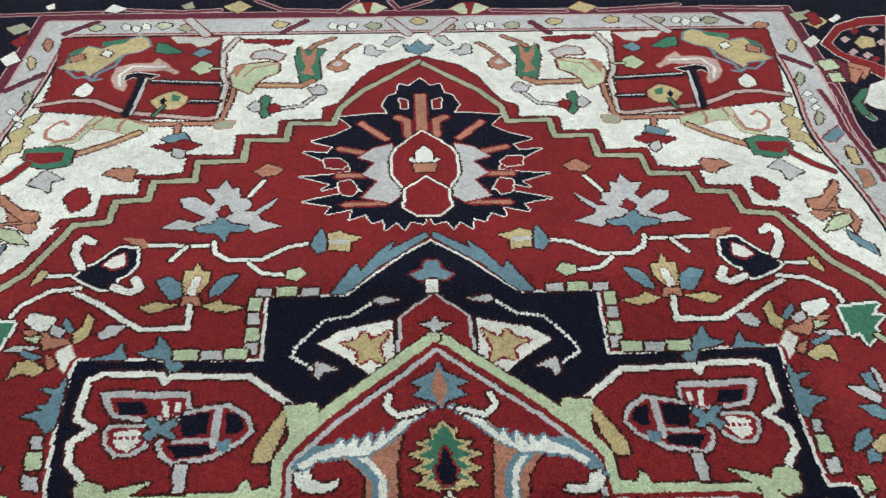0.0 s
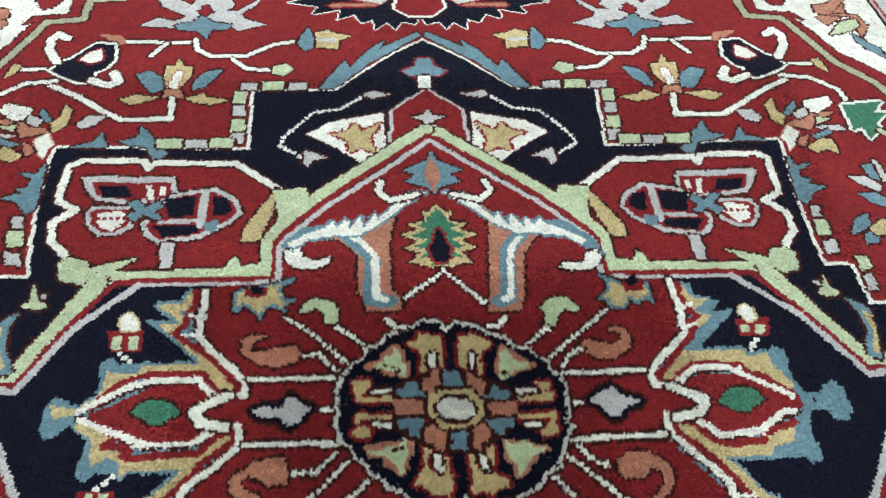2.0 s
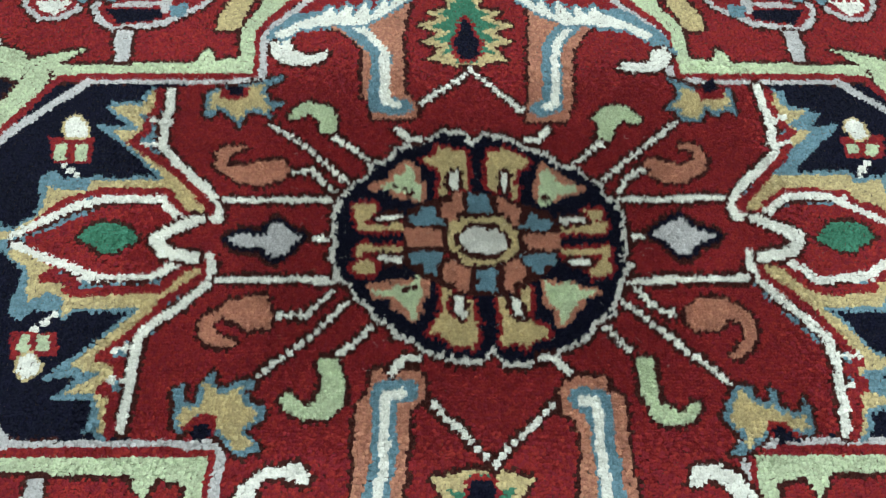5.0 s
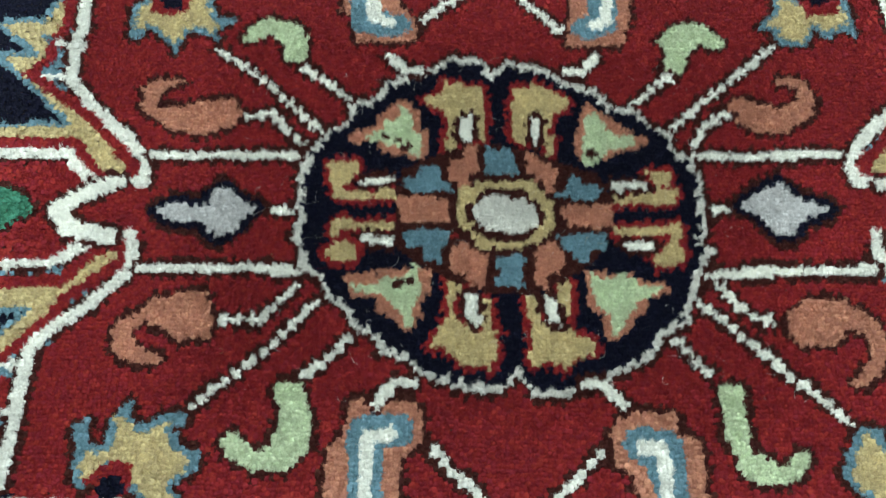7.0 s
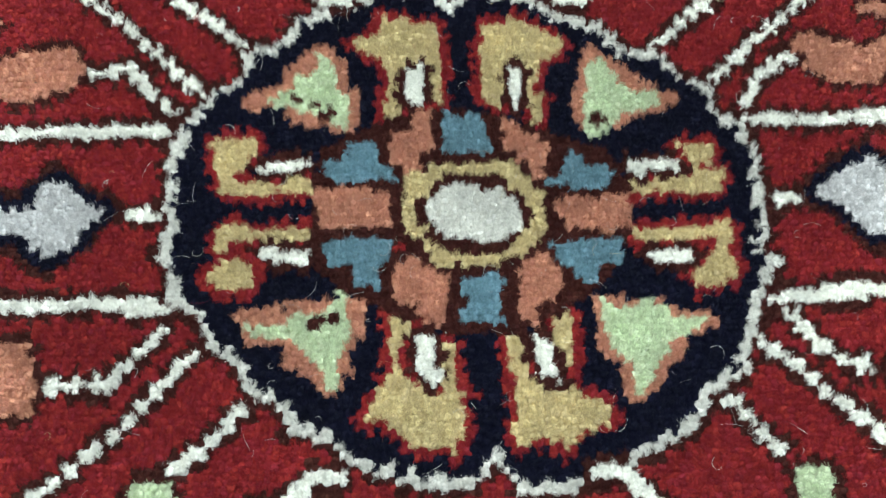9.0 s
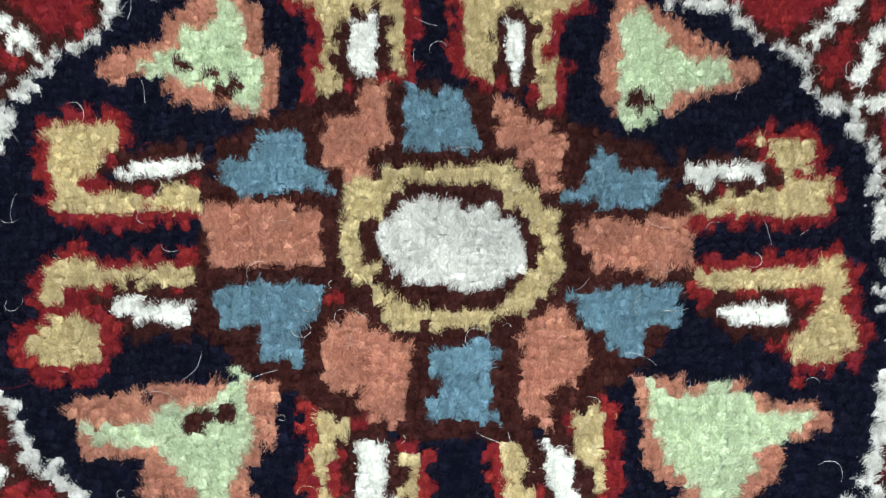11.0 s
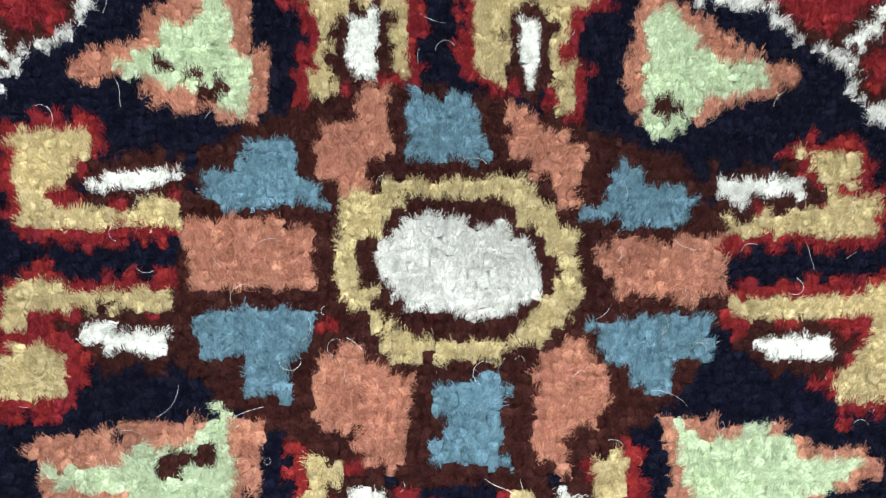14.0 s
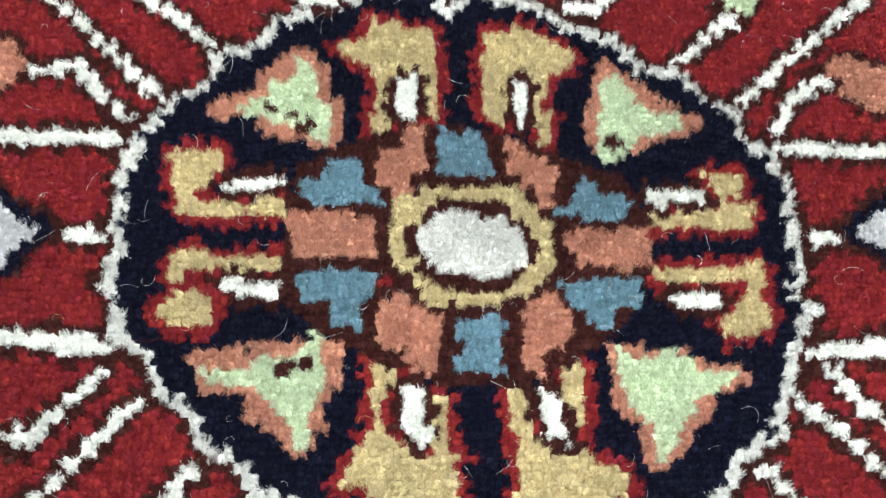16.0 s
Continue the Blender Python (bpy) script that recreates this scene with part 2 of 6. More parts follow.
motif("serrated_leaf", "gold", (("teal", 1),), "x", [(44.9, 99.4), (46.5, 100.3), (49.5, 98.7), (51.7, 96.3), (54.3, 97.3), (56.5, 94.9), (56.2, 91.9), (57.1, 90.9), (55.5, 90.2), (53.1, 90.0), (51.8, 88.5), (50.8, 89.9), (49.2, 92.3), (47.9, 94.6), (45.4, 95.6), (44.1, 97.0)])
motif("streak", "emerald", (), "x", [(47.8, 99.7), (52.3, 98.7), (51.9, 97.2), (48.4, 98.2)], "serrated_leaf")
motif("streak", "emerald", (), "x", [(54.3, 97.3), (56.3, 96.0), (56.9, 93.0), (55.5, 93.9)], "serrated_leaf")
motif("spot", "salmon", (("brown", 1),), "x", [(54.3, 95.0), (56.3, 94.2), (55.8, 92.6), (53.8, 93.2)], "serrated_leaf")
motif("spot", "ivory", (("brown", 1),), "x", [(49.8, 95.4), (51.1, 96.0), (51.4, 94.7), (50.1, 93.8)], "serrated_leaf")
line("foot", "teal", (), "x", 0.55, [(47.9, 94.3), (48.3, 91.5), (50.6, 89.0), (50.9, 87.0), (49.7, 87.4)], "serrated_leaf")
line("foot", "teal", (), "x", 0.55, [(50.9, 87.0), (52.0, 88.1), (53.7, 87.9), (55.5, 89.7)], "serrated_leaf")
motif("leaf", "emerald", (("brown", 1),), "x", [(38.2, 95.0), (41.6, 97.8), (43.1, 98.0), (42.8, 95.3), (40.5, 94.6)], "field")
motif("leaf", "teal", (("brown", 1),), "x", [(33.6, 95.2), (35.5, 96.4), (36.7, 94.5), (35.1, 93.5)], "field")
motif("blossom", "pistachio", (("brown", 1),), "x", [(32.8, 91.0), (33.7, 91.8), (34.9, 92.3), (35.4, 91.3), (36.3, 90.2), (34.5, 88.4), (33.1, 89.0)], "field")
line("twig", "pistachio", (("brown", 1),), "x", 0.50, [(31.5, 90.0), (32.8, 90.0)], "field")
motif("arch", "pink", (("salmon", 1),), "x", [(37.9, 89.3), (39.2, 90.2), (40.3, 91.8), (42.0, 93.2), (42.6, 91.8), (45.4, 91.9), (47.9, 90.8), (48.0, 87.4), (46.8, 85.0), (45.2, 83.9), (45.1, 85.5), (46.3, 87.6), (45.3, 89.7), (42.5, 89.6), (40.3, 89.8), (38.2, 88.5)], "field")
line("arch_core", "ivory", (), "x", 0.45, [(40.5, 90.8), (45.6, 91.0), (47.1, 88.3), (46.2, 85.4)], "field")
motif("hook", "navy", (("ivory", 1),), "x", [(40.8, 88.3), (44.2, 89.2), (45.9, 88.6), (45.9, 86.8), (44.8, 87.8), (42.4, 87.1)], "field")
line("stem", "navy", (("brown", 1),), "x", 1.30, [(43.1, 87.4), (42.9, 77.9)], "field")
line("stem", "silver", (), "x", 0.50, [(42.6, 87.4), (42.4, 77.9)], "field")
line("bar", "navy", (("brown", 1),), "x", 1.00, [(30.9, 85.7), (41.4, 86.6)], "field")
line("bar", "silver", (), "x", 0.40, [(30.9, 85.9), (41.4, 86.8)], "field")
line("bar", "navy", (("brown", 1),), "x", 0.90, [(30.4, 80.8), (35.2, 80.9)], "field")
line("bar", "silver", (), "x", 0.35, [(30.4, 80.9), (35.2, 81.1)], "field")
motif("flower", "gold", (("salmon", 1), ("brown", 1),), "x", [(35.1, 82.0), (37.2, 83.7), (38.4, 83.3), (39.2, 82.7), (40.4, 81.3), (39.0, 79.3), (36.3, 78.9), (35.2, 80.3)], "field")
motif("spot", "emerald", (), "x", [(36.3, 82.4), (37.7, 83.0), (37.3, 81.2), (36.2, 80.9)], "field")
motif("spot", "navy", (), "x", [(38.7, 82.2), (39.1, 81.0), (38.4, 80.1), (38.0, 81.2)], "field")
line("twig", "emerald", (("brown", 1),), "x", 0.50, [(38.2, 79.8), (39.0, 77.4)], "field")
motif("blossom", "ivory", (("brown", 1),), "x", [(49.9, 84.8), (51.7, 86.5), (52.6, 84.9), (52.7, 83.3), (50.9, 82.5), (50.0, 83.3)], "field")
motif("volute_leaf", "pistachio", (("salmon", 1),), "x", [(39.0, 75.1), (41.0, 75.6), (42.5, 76.6), (44.5, 76.7), (47.1, 77.5), (47.8, 75.2), (46.2, 74.2), (44.3, 74.2), (42.8, 73.4), (40.9, 72.9), (38.9, 73.5)], "field")
line("scallop", "salmon", (), "x", 0.50, [(42.7, 76.4), (43.1, 75.0), (42.8, 73.6)], "field")
line("scallop", "salmon", (), "x", 0.50, [(45.8, 77.4), (46.7, 75.2)], "field")
line("volute", "pistachio", (("salmon", 1),), "x", 0.60, [(46.9, 74.7), (48.0, 71.4), (51.0, 70.6)], "field")
line("volute", "salmon", (), "x", 0.50, [(47.6, 75.2), (48.6, 72.0), (50.7, 71.4), (52.2, 72.2), (52.7, 74.0), (52.0, 75.8), (51.2, 76.4), (50.3, 75.4)], "field")
line("branch", "salmon", (("brown", 1),), "x", 1.00, [(39.9, 73.1), (43.0, 70.7), (47.7, 68.0)], "field")
line("branch", "gold", (), "x", 0.35, [(39.9, 73.1), (43.0, 70.7), (47.7, 68.0)], "field")
motif("cone", "emerald", (("brown", 1),), "x", [(47.6, 69.3), (49.8, 70.2), (53.9, 69.6), (54.1, 67.7), (52.6, 65.8), (50.5, 65.1), (47.6, 65.9)], "field")
motif("cone", "red", (), "x", [(48.8, 68.8), (53.7, 68.7), (53.9, 67.2), (51.5, 66.2), (48.8, 66.8)], "field")
line("tail", "red", (("emerald", 1),), "x", 1.20, [(53.1, 66.4), (55.0, 63.6), (56.7, 62.0)], "field")
motif("grape", "gold", (("brown", 1),), "x", [(55.2, 78.6), (57.1, 77.1), (56.3, 74.9), (57.8, 73.5), (56.6, 71.4), (57.5, 70.0), (57.2, 65.8), (56.3, 68.5), (54.6, 69.3), (55.2, 72.0), (54.5, 73.6), (55.9, 75.0), (55.1, 76.4)], "field")
motif("flower", "teal", (("brown", 1),), "x", [(32.5, 71.1), (33.6, 73.1), (34.8, 72.7), (36.5, 71.6), (35.0, 70.5)], "field")
motif("petal", "red", (("brown", 1),), "x", [(30.9, 70.0), (33.2, 71.2), (34.7, 70.6), (37.3, 69.9), (35.3, 68.8), (34.0, 69.4), (32.2, 68.9)], "field")
motif("petal", "silver", (("brown", 1),), "x", [(33.3, 69.0), (34.4, 69.4), (34.3, 67.7), (33.1, 66.9), (32.7, 68.0)], "field")
line("stalk", "salmon", (("brown", 1),), "x", 0.70, [(34.8, 74.8), (34.7, 73.2)], "field")
motif("leaf", "salmon", (("brown", 1),), "x", [(38.7, 64.4), (39.8, 65.2), (41.2, 64.7), (42.1, 64.9), (43.0, 63.7), (41.4, 63.2), (40.1, 62.1), (39.0, 62.3)], "field")
line("twig", "red", (("brown", 1),), "x", 0.50, [(34.8, 62.9), (38.4, 63.1)], "field")
motif("urn", "emerald", (("brown", 1),), "x", [(15.2, 95.3), (16.1, 92.5), (15.4, 86.6), (16.9, 86.3), (18.4, 85.7), (19.8, 92.4), (19.5, 96.2), (18.5, 95.2), (17.8, 95.9)], "field")
motif("urn_flower", "salmon", (), "x", [(16.6, 97.0), (17.5, 93.5), (18.1, 93.8), (19.4, 97.1), (18.7, 92.4), (17.9, 90.4), (18.6, 88.3), (16.4, 87.7), (17.2, 90.2), (16.5, 91.8)], "field")
line("branch", "salmon", (("brown", 1),), "x", 0.70, [(14.1, 98.9), (16.8, 97.0), (17.7, 95.6)], "field")
line("branch", "salmon", (("brown", 1),), "x", 1.10, [(16.7, 86.0), (18.3, 84.8), (25.3, 85.1)], "field")
line("branch", "gold", (), "x", 0.35, [(18.3, 84.8), (25.3, 85.1)], "field")
motif("tree", "pistachio", (("salmon", 1), ("brown", 1),), "x", [(22.3, 91.3), (24.2, 91.6), (28.6, 90.8), (29.5, 87.9), (28.6, 84.7), (26.0, 83.0), (25.5, 85.4), (24.2, 87.5), (22.4, 88.6)], "field")
motif("tree_heart", "salmon", (), "x", [(27.2, 91.5), (29.6, 90.4), (28.8, 87.1), (28.1, 89.3)], "field")
line("tree_line", "salmon", (), "x", 0.40, [(22.3, 91.3), (26.2, 90.1), (27.6, 87.5)], "field")
motif("volute", "silver", (("salmon", 1), ("brown", 1),), "x", [(21.7, 93.9), (24.3, 95.4), (26.5, 94.8), (26.9, 92.9), (24.4, 93.1), (22.4, 92.1)], "field")
motif("blossom", "emerald", (("brown", 1),), "x", [(22.6, 81.6), (23.7, 82.3), (24.1, 80.6), (24.2, 78.8), (23.0, 76.3), (22.2, 76.9), (22.8, 78.8)], "field")
motif("petal", "red", (("brown", 1),), "x", [(20.4, 78.6), (21.7, 80.1), (22.8, 79.1), (22.1, 77.5)], "field")
motif("petal", "silver", (("brown", 1),), "x", [(24.0, 80.0), (24.8, 80.9), (25.6, 79.1), (24.6, 77.9), (23.8, 78.5)], "field")
line("twig", "silver", (("brown", 1),), "x", 0.50, [(15.4, 82.7), (17.7, 79.3), (20.5, 78.8)], "field")
motif("bud", "silver", (("brown", 1),), "x", [(14.2, 83.3), (14.9, 84.6), (15.7, 85.0), (16.1, 84.2), (17.1, 83.9), (16.3, 82.5), (14.7, 82.4)])
motif("flower", "salmon", (("brown", 1),), "x", [(11.2, 90.9), (12.1, 92.0), (12.9, 92.9), (13.7, 91.8), (14.6, 89.9), (12.9, 88.7), (11.5, 89.4)], "field")
motif("petal", "silver", (), "x", [(12.1, 90.9), (13.0, 92.0), (13.8, 90.6), (12.6, 90.2)], "field")
line("twig", "salmon", (("brown", 1),), "x", 0.50, [(9.9, 96.8), (11.6, 95.0), (12.9, 92.9)], "field")
motif("sprig", "silver", (("brown", 1),), "x", [(2.4, 98.7), (4.3, 99.2), (5.7, 96.6), (4.7, 96.1)], "field")
motif("sprig", "silver", (("brown", 1),), "x", [(5.4, 94.5), (7.0, 94.8), (7.5, 96.5), (8.7, 96.2), (8.6, 93.7), (6.7, 93.2)], "field")
motif("top_strip", "red", (("brown", 1),), "x", [(20.7, 98.4), (29.3, 98.9), (28.5, 97.8), (25.5, 97.9), (23.5, 96.7), (21.2, 97.3)], "field")
whole("crown", "teal", (("brown", 1),), "x", [(0.0, 98.0), (1.2, 95.8), (2.5, 96.8), (1.7, 94.6), (0.0, 93.6)], "field")
motif("leaf", "silver", (("brown", 1),), "x", [(52.6, 61.9), (50.6, 64.8), (48.1, 62.9), (49.6, 62.4), (49.6, 60.2), (51.3, 61.2)], "field")
motif("tulip", "red", (("brown", 1),), "x", [(47.4, 58.8), (46.2, 60.8), (44.8, 60.8), (44.0, 58.3), (44.9, 56.5), (46.2, 56.1)], "field")
motif("leaf", "salmon", (("brown", 1),), "x", [(55.2, 59.8), (52.4, 55.4), (49.7, 53.5), (50.4, 51.9), (53.5, 54.2)], "field")
motif("leaf", "salmon", (("brown", 1),), "x", [(50.2, 56.1), (52.3, 56.5), (56.1, 60.3), (55.3, 57.7), (51.7, 54.3), (54.9, 54.0), (55.4, 51.7), (53.7, 49.4), (54.0, 53.7), (49.9, 54.4)], "field")
motif("leaf", "pistachio", (("brown", 1),), "x", [(50.0, 50.0), (52.1, 52.5), (54.5, 53.2), (54.3, 51.7), (52.3, 50.5)], "field")
motif("leaf", "teal", (("brown", 1),), "x", [(52.7, 50.5), (53.3, 49.4), (55.3, 47.1), (55.1, 45.7), (53.8, 46.8), (52.8, 48.8)], "field")
whole("palmette", "navy", (("ivory", 1),), "x", [(0.0, 86.5), (1.6, 84.3), (3.2, 84.9), (3.7, 82.2), (4.9, 81.7), (5.8, 79.1), (4.9, 77.0), (7.9, 76.9), (12.1, 76.3), (10.1, 73.7), (12.6, 71.8), (15.9, 70.4), (12.7, 69.1), (13.5, 67.7), (17.0, 68.1), (13.8, 65.9), (10.5, 65.4), (10.1, 63.5), (13.4, 62.8), (17.0, 62.5), (12.9, 60.9), (14.1, 59.5), (9.7, 61.0), (8.6, 59.3), (12.3, 58.6), (16.4, 57.3), (12.5, 56.3), (13.4, 54.7), (9.8, 55.7), (10.1, 53.7), (8.1, 54.6), (7.2, 52.9), (5.8, 53.6), (5.5, 51.5), (4.1, 53.0), (3.1, 51.6), (2.3, 53.1), (0.7, 52.6), (0.0, 54.2)])
motif("eye", "red", (("ivory", 1),), "x", [(13.9, 66.3), (11.7, 66.5), (10.5, 65.1), (11.3, 64.1), (13.5, 64.4)], "palmette")
motif("eye", "red", (("ivory", 1),), "x", [(11.9, 61.2), (10.1, 61.7), (9.1, 59.7), (9.9, 58.3), (11.4, 58.8)], "palmette")
motif("eye", "red", (("ivory", 1),), "x", [(3.2, 81.0), (1.9, 80.4), (1.9, 78.1), (2.9, 78.2)], "palmette")
whole("ray", "salmon", (("red", 1),), "x", [(0.0, 82.0), (0.9, 82.0), (0.7, 72.5), (0.0, 72.5)], "palmette")
line("ray", "salmon", (("red", 1),), "x", 1.0, [(3.5, 76.0), (2.1, 75.1), (2.0, 71.5)], "palmette")
line("ray", "salmon", (("red", 1),), "x", 0.9, [(8.7, 74.5), (5.3, 70.8)], "palmette")
line("ray", "salmon", (("red", 1),), "x", 0.8, [(11.8, 68.6), (8.2, 67.5)], "palmette")
line("ray", "salmon", (("red", 1),), "x", 0.8, [(11.9, 62.6), (8.6, 62.5)], "palmette")
line("ray", "salmon", (("red", 1),), "x", 0.7, [(10.9, 56.6), (5.6, 56.8)], "palmette")
motif("fan", "silver", (("red", 1),), "x", [(4.3, 69.6), (6.9, 68.7), (9.2, 66.5), (6.7, 65.4), (8.6, 62.8), (6.5, 61.4), (8.6, 58.0), (4.9, 56.8), (3.2, 58.4), (4.4, 63.8)], "palmette")
whole("heart", "red", (("ivory", 2), ("brown", 1)), "x", [(0.0, 72.6), (3.7, 68.6), (4.5, 66.6), (4.3, 62.5), (2.9, 59.7), (0.0, 62.4)], "palmette")
whole("heart", "red", (("ivory", 2), ("brown", 1)), "x", [(0.0, 62.0), (2.7, 59.6), (3.0, 55.8), (1.4, 54.4), (0.0, 54.4)], "palmette")
whole("crown", "ivory", (("brown", 1),), "x", [(2.2, 65.8), (1.7, 66.5), (1.2, 65.5), (1.2, 67.5), (0.0, 69.2), (0.0, 64.5), (1.0, 64.7)], "palmette")
whole("cup", "salmon", (("brown", 1),), "x", [(0.0, 65.0), (1.7, 65.0), (1.3, 63.2), (0.0, 63.2)], "palmette")
motif("star_flower", "silver", (("brown", 1),), "x", [(33.9, 52.6), (32.0, 54.2), (29.8, 53.5), (28.5, 54.5), (31.7, 56.7), (32.4, 58.4), (30.4, 58.6), (28.2, 56.8), (27.6, 57.9), (29.3, 60.3), (27.6, 60.1), (26.7, 62.0), (25.8, 60.2), (24.9, 60.5), (24.6, 58.2), (23.4, 58.1), (22.9, 56.7), (23.9, 55.6), (22.3, 55.6), (19.6, 58.3), (20.3, 56.7), (22.0, 55.0), (21.4, 53.9), (18.7, 52.7), (20.3, 52.2), (22.1, 51.5), (23.6, 53.1), (26.6, 54.0), (29.6, 52.2)])
motif("calyx", "teal", (("brown", 1),), "x", [(29.7, 52.8), (27.6, 53.3), (26.7, 54.7), (25.1, 53.2), (22.7, 52.7), (23.5, 51.9), (25.3, 51.7), (25.7, 50.1), (27.0, 51.6), (29.2, 51.8)], "star_flower")
motif("eye", "red", (("brown", 1),), "x", [(27.3, 55.6), (26.3, 56.8), (25.3, 55.4), (26.3, 54.7)], "star_flower")
line("vine", "ivory", (("brown", 1),), "x", 0.55, [(23.4, 58.7), (21.7, 61.8)], "field")
motif("leaf", "salmon", (("brown", 1),), "x", [(23.1, 63.9), (21.3, 65.5), (19.2, 64.2), (20.0, 63.1), (21.9, 62.7)], "field")
line("vine", "ivory", (("brown", 1),), "x", 0.6, [(35.3, 49.5), (27.4, 49.3)], "field")
line("vine", "ivory", (("brown", 1),), "x", 0.55, [(30.2, 49.1), (31.7, 46.8)], "field")
motif("leaf", "salmon", (), "x", [(38.7, 51.1), (35.7, 50.7), (34.9, 49.2), (36.1, 48.9), (37.3, 50.0)], "field")
line("vine", "ivory", (("brown", 1),), "x", 0.6, [(27.0, 50.0), (26.5, 48.0), (24.8, 46.7), (20.8, 46.6), (18.9, 47.9), (17.5, 48.9), (15.2, 49.3)], "field")
motif("bud", "teal", (("brown", 1),), "x", [(14.5, 50.5), (13.6, 52.2), (12.9, 49.5), (13.1, 47.9), (14.0, 47.6), (14.8, 49.0)])
motif("petal", "gold", (("brown", 1),), "x", [(12.8, 51.1), (11.4, 51.6), (10.3, 50.9), (8.5, 50.4), (10.1, 49.4), (9.9, 47.8), (12.5, 48.3)], "field")
line("petal", "silver", (), "x", 0.7, [(12.4, 49.7), (10.6, 49.6)], "field")
line("vine", "ivory", (("brown", 1),), "x", 0.55, [(22.2, 46.2), (20.6, 44.4), (17.9, 44.0)], "field")
motif("bud", "pistachio", (("brown", 1),), "x", [(17.4, 44.7), (15.9, 45.2), (15.0, 44.1), (16.1, 43.1), (17.3, 43.5)])
motif("lotus", "gold", (("brown", 1),), "x", [(29.6, 44.9), (28.6, 45.1), (28.4, 46.5), (27.6, 44.9), (26.6, 44.9), (26.6, 43.0), (27.2, 41.7), (27.8, 41.0), (29.7, 41.3), (29.5, 43.1)])
motif("wing", "teal", (("brown", 1),), "x", [(32.8, 43.5), (31.3, 44.1), (29.8, 42.9), (29.3, 40.7), (30.6, 40.3), (31.9, 42.0)], "lotus")
motif("wing", "teal", (("brown", 1),), "x", [(23.0, 44.3), (24.9, 43.9), (26.0, 42.5), (26.3, 40.6), (25.0, 41.1), (24.0, 42.4)], "lotus")
line("streak", "ivory", (("salmon", 1),), "x", 1.0, [(28.0, 43.6), (28.4, 41.0)], "lotus")
motif("cup", "salmon", (("brown", 1),), "x", [(29.1, 40.9), (27.4, 40.8), (26.8, 39.3), (29.2, 39.4)], "lotus")
motif("blade", "gold", (("brown", 1),), "x", [(34.0, 39.2), (32.1, 40.0), (29.6, 39.5), (31.4, 38.7), (32.4, 38.3)], "lotus")
motif("blade", "gold", (("brown", 1),), "x", [(26.6, 39.3), (24.8, 40.2), (24.3, 39.5), (21.8, 39.0), (23.8, 38.2), (25.7, 38.6)], "lotus")
line("vine", "ivory", (("brown", 1),), "x", 0.68, [(28.1, 39.3), (27.8, 36.0), (33.1, 35.9), (35.3, 37.4), (38.2, 39.6), (41.2, 41.3), (42.1, 41.9)], "field")
line("vine", "ivory", (("brown", 1),), "x", 0.6, [(41.4, 42.5), (44.8, 42.0), (47.5, 39.8), (48.1, 37.4)], "field")
line("vine", "ivory", (("brown", 1),), "x", 0.5, [(42.3, 44.6), (45.9, 44.5)], "field")
motif("leaf", "gold", (("brown", 1),), "x", [(46.0, 45.2), (47.0, 45.6), (47.5, 42.8), (46.4, 43.8)], "field")
motif("hooked_flower", "navy", (("ivory", 2), ("brown", 1)), "x", [(42.6, 44.2), (41.8, 45.8), (40.9, 46.2), (40.1, 47.2), (38.4, 49.3), (36.2, 48.9), (35.8, 46.1), (36.6, 44.4), (37.5, 44.0), (37.6, 42.2), (38.9, 42.2), (41.1, 43.2)])
motif("heart", "ivory", (("red", 1),), "x", [(39.7, 46.2), (38.9, 47.6), (37.6, 48.2), (37.1, 46.1), (38.4, 45.5)], "hooked_flower")
line("curl", "ivory", (("brown", 1),), "x", 1.0, [(42.2, 45.8), (43.6, 48.0), (43.9, 50.1), (43.2, 51.1), (42.0, 50.2)], "hooked_flower")
line("curl", "ivory", (("brown", 1),), "x", 1.0, [(37.6, 42.6), (35.8, 41.6), (34.5, 42.2), (35.3, 43.8)], "hooked_flower")
motif("bouquet", "salmon", (("brown", 1),), "x", [(39.9, 34.2), (42.9, 35.7), (46.0, 36.1), (45.1, 35.2), (43.3, 34.5), (42.6, 33.2), (41.0, 33.6)])
motif("petal", "ivory", (("brown", 1),), "x", [(42.9, 37.9), (45.9, 38.7), (46.2, 37.4), (44.0, 35.8), (42.8, 36.3)], "bouquet")
motif("petal", "silver", (("brown", 1),), "x", [(41.2, 36.0), (42.8, 36.8), (42.9, 35.6), (41.4, 34.9)], "bouquet")
motif("petal", "teal", (("brown", 1),), "x", [(40.1, 36.0), (41.9, 38.1), (41.8, 36.9), (40.6, 35.5)], "bouquet")
motif("petal", "pistachio", (("brown", 1),), "x", [(43.6, 35.2), (45.2, 34.9), (43.5, 34.1)], "bouquet")
motif("petal", "silver", (("brown", 1),), "x", [(42.9, 33.6), (45.8, 33.9), (46.8, 32.9), (44.2, 33.0)], "bouquet")
motif("petal", "teal", (("brown", 1),), "x", [(42.4, 32.2), (44.6, 33.2), (44.9, 32.6), (42.9, 31.7)], "bouquet")
motif("petal", "gold", (("brown", 1),), "x", [(41.4, 30.5), (43.5, 31.8), (44.6, 31.5), (44.9, 29.3), (43.7, 30.1), (42.2, 29.6)], "bouquet")
motif("petal", "ivory", (("salmon", 1),), "x", [(38.1, 31.0), (40.0, 33.9), (41.1, 32.8), (40.0, 30.6), (38.7, 29.6)], "bouquet")
motif("petal", "salmon", (("brown", 1),), "x", [(40.9, 31.9), (42.1, 32.5), (41.3, 30.5), (40.5, 30.9)], "bouquet")
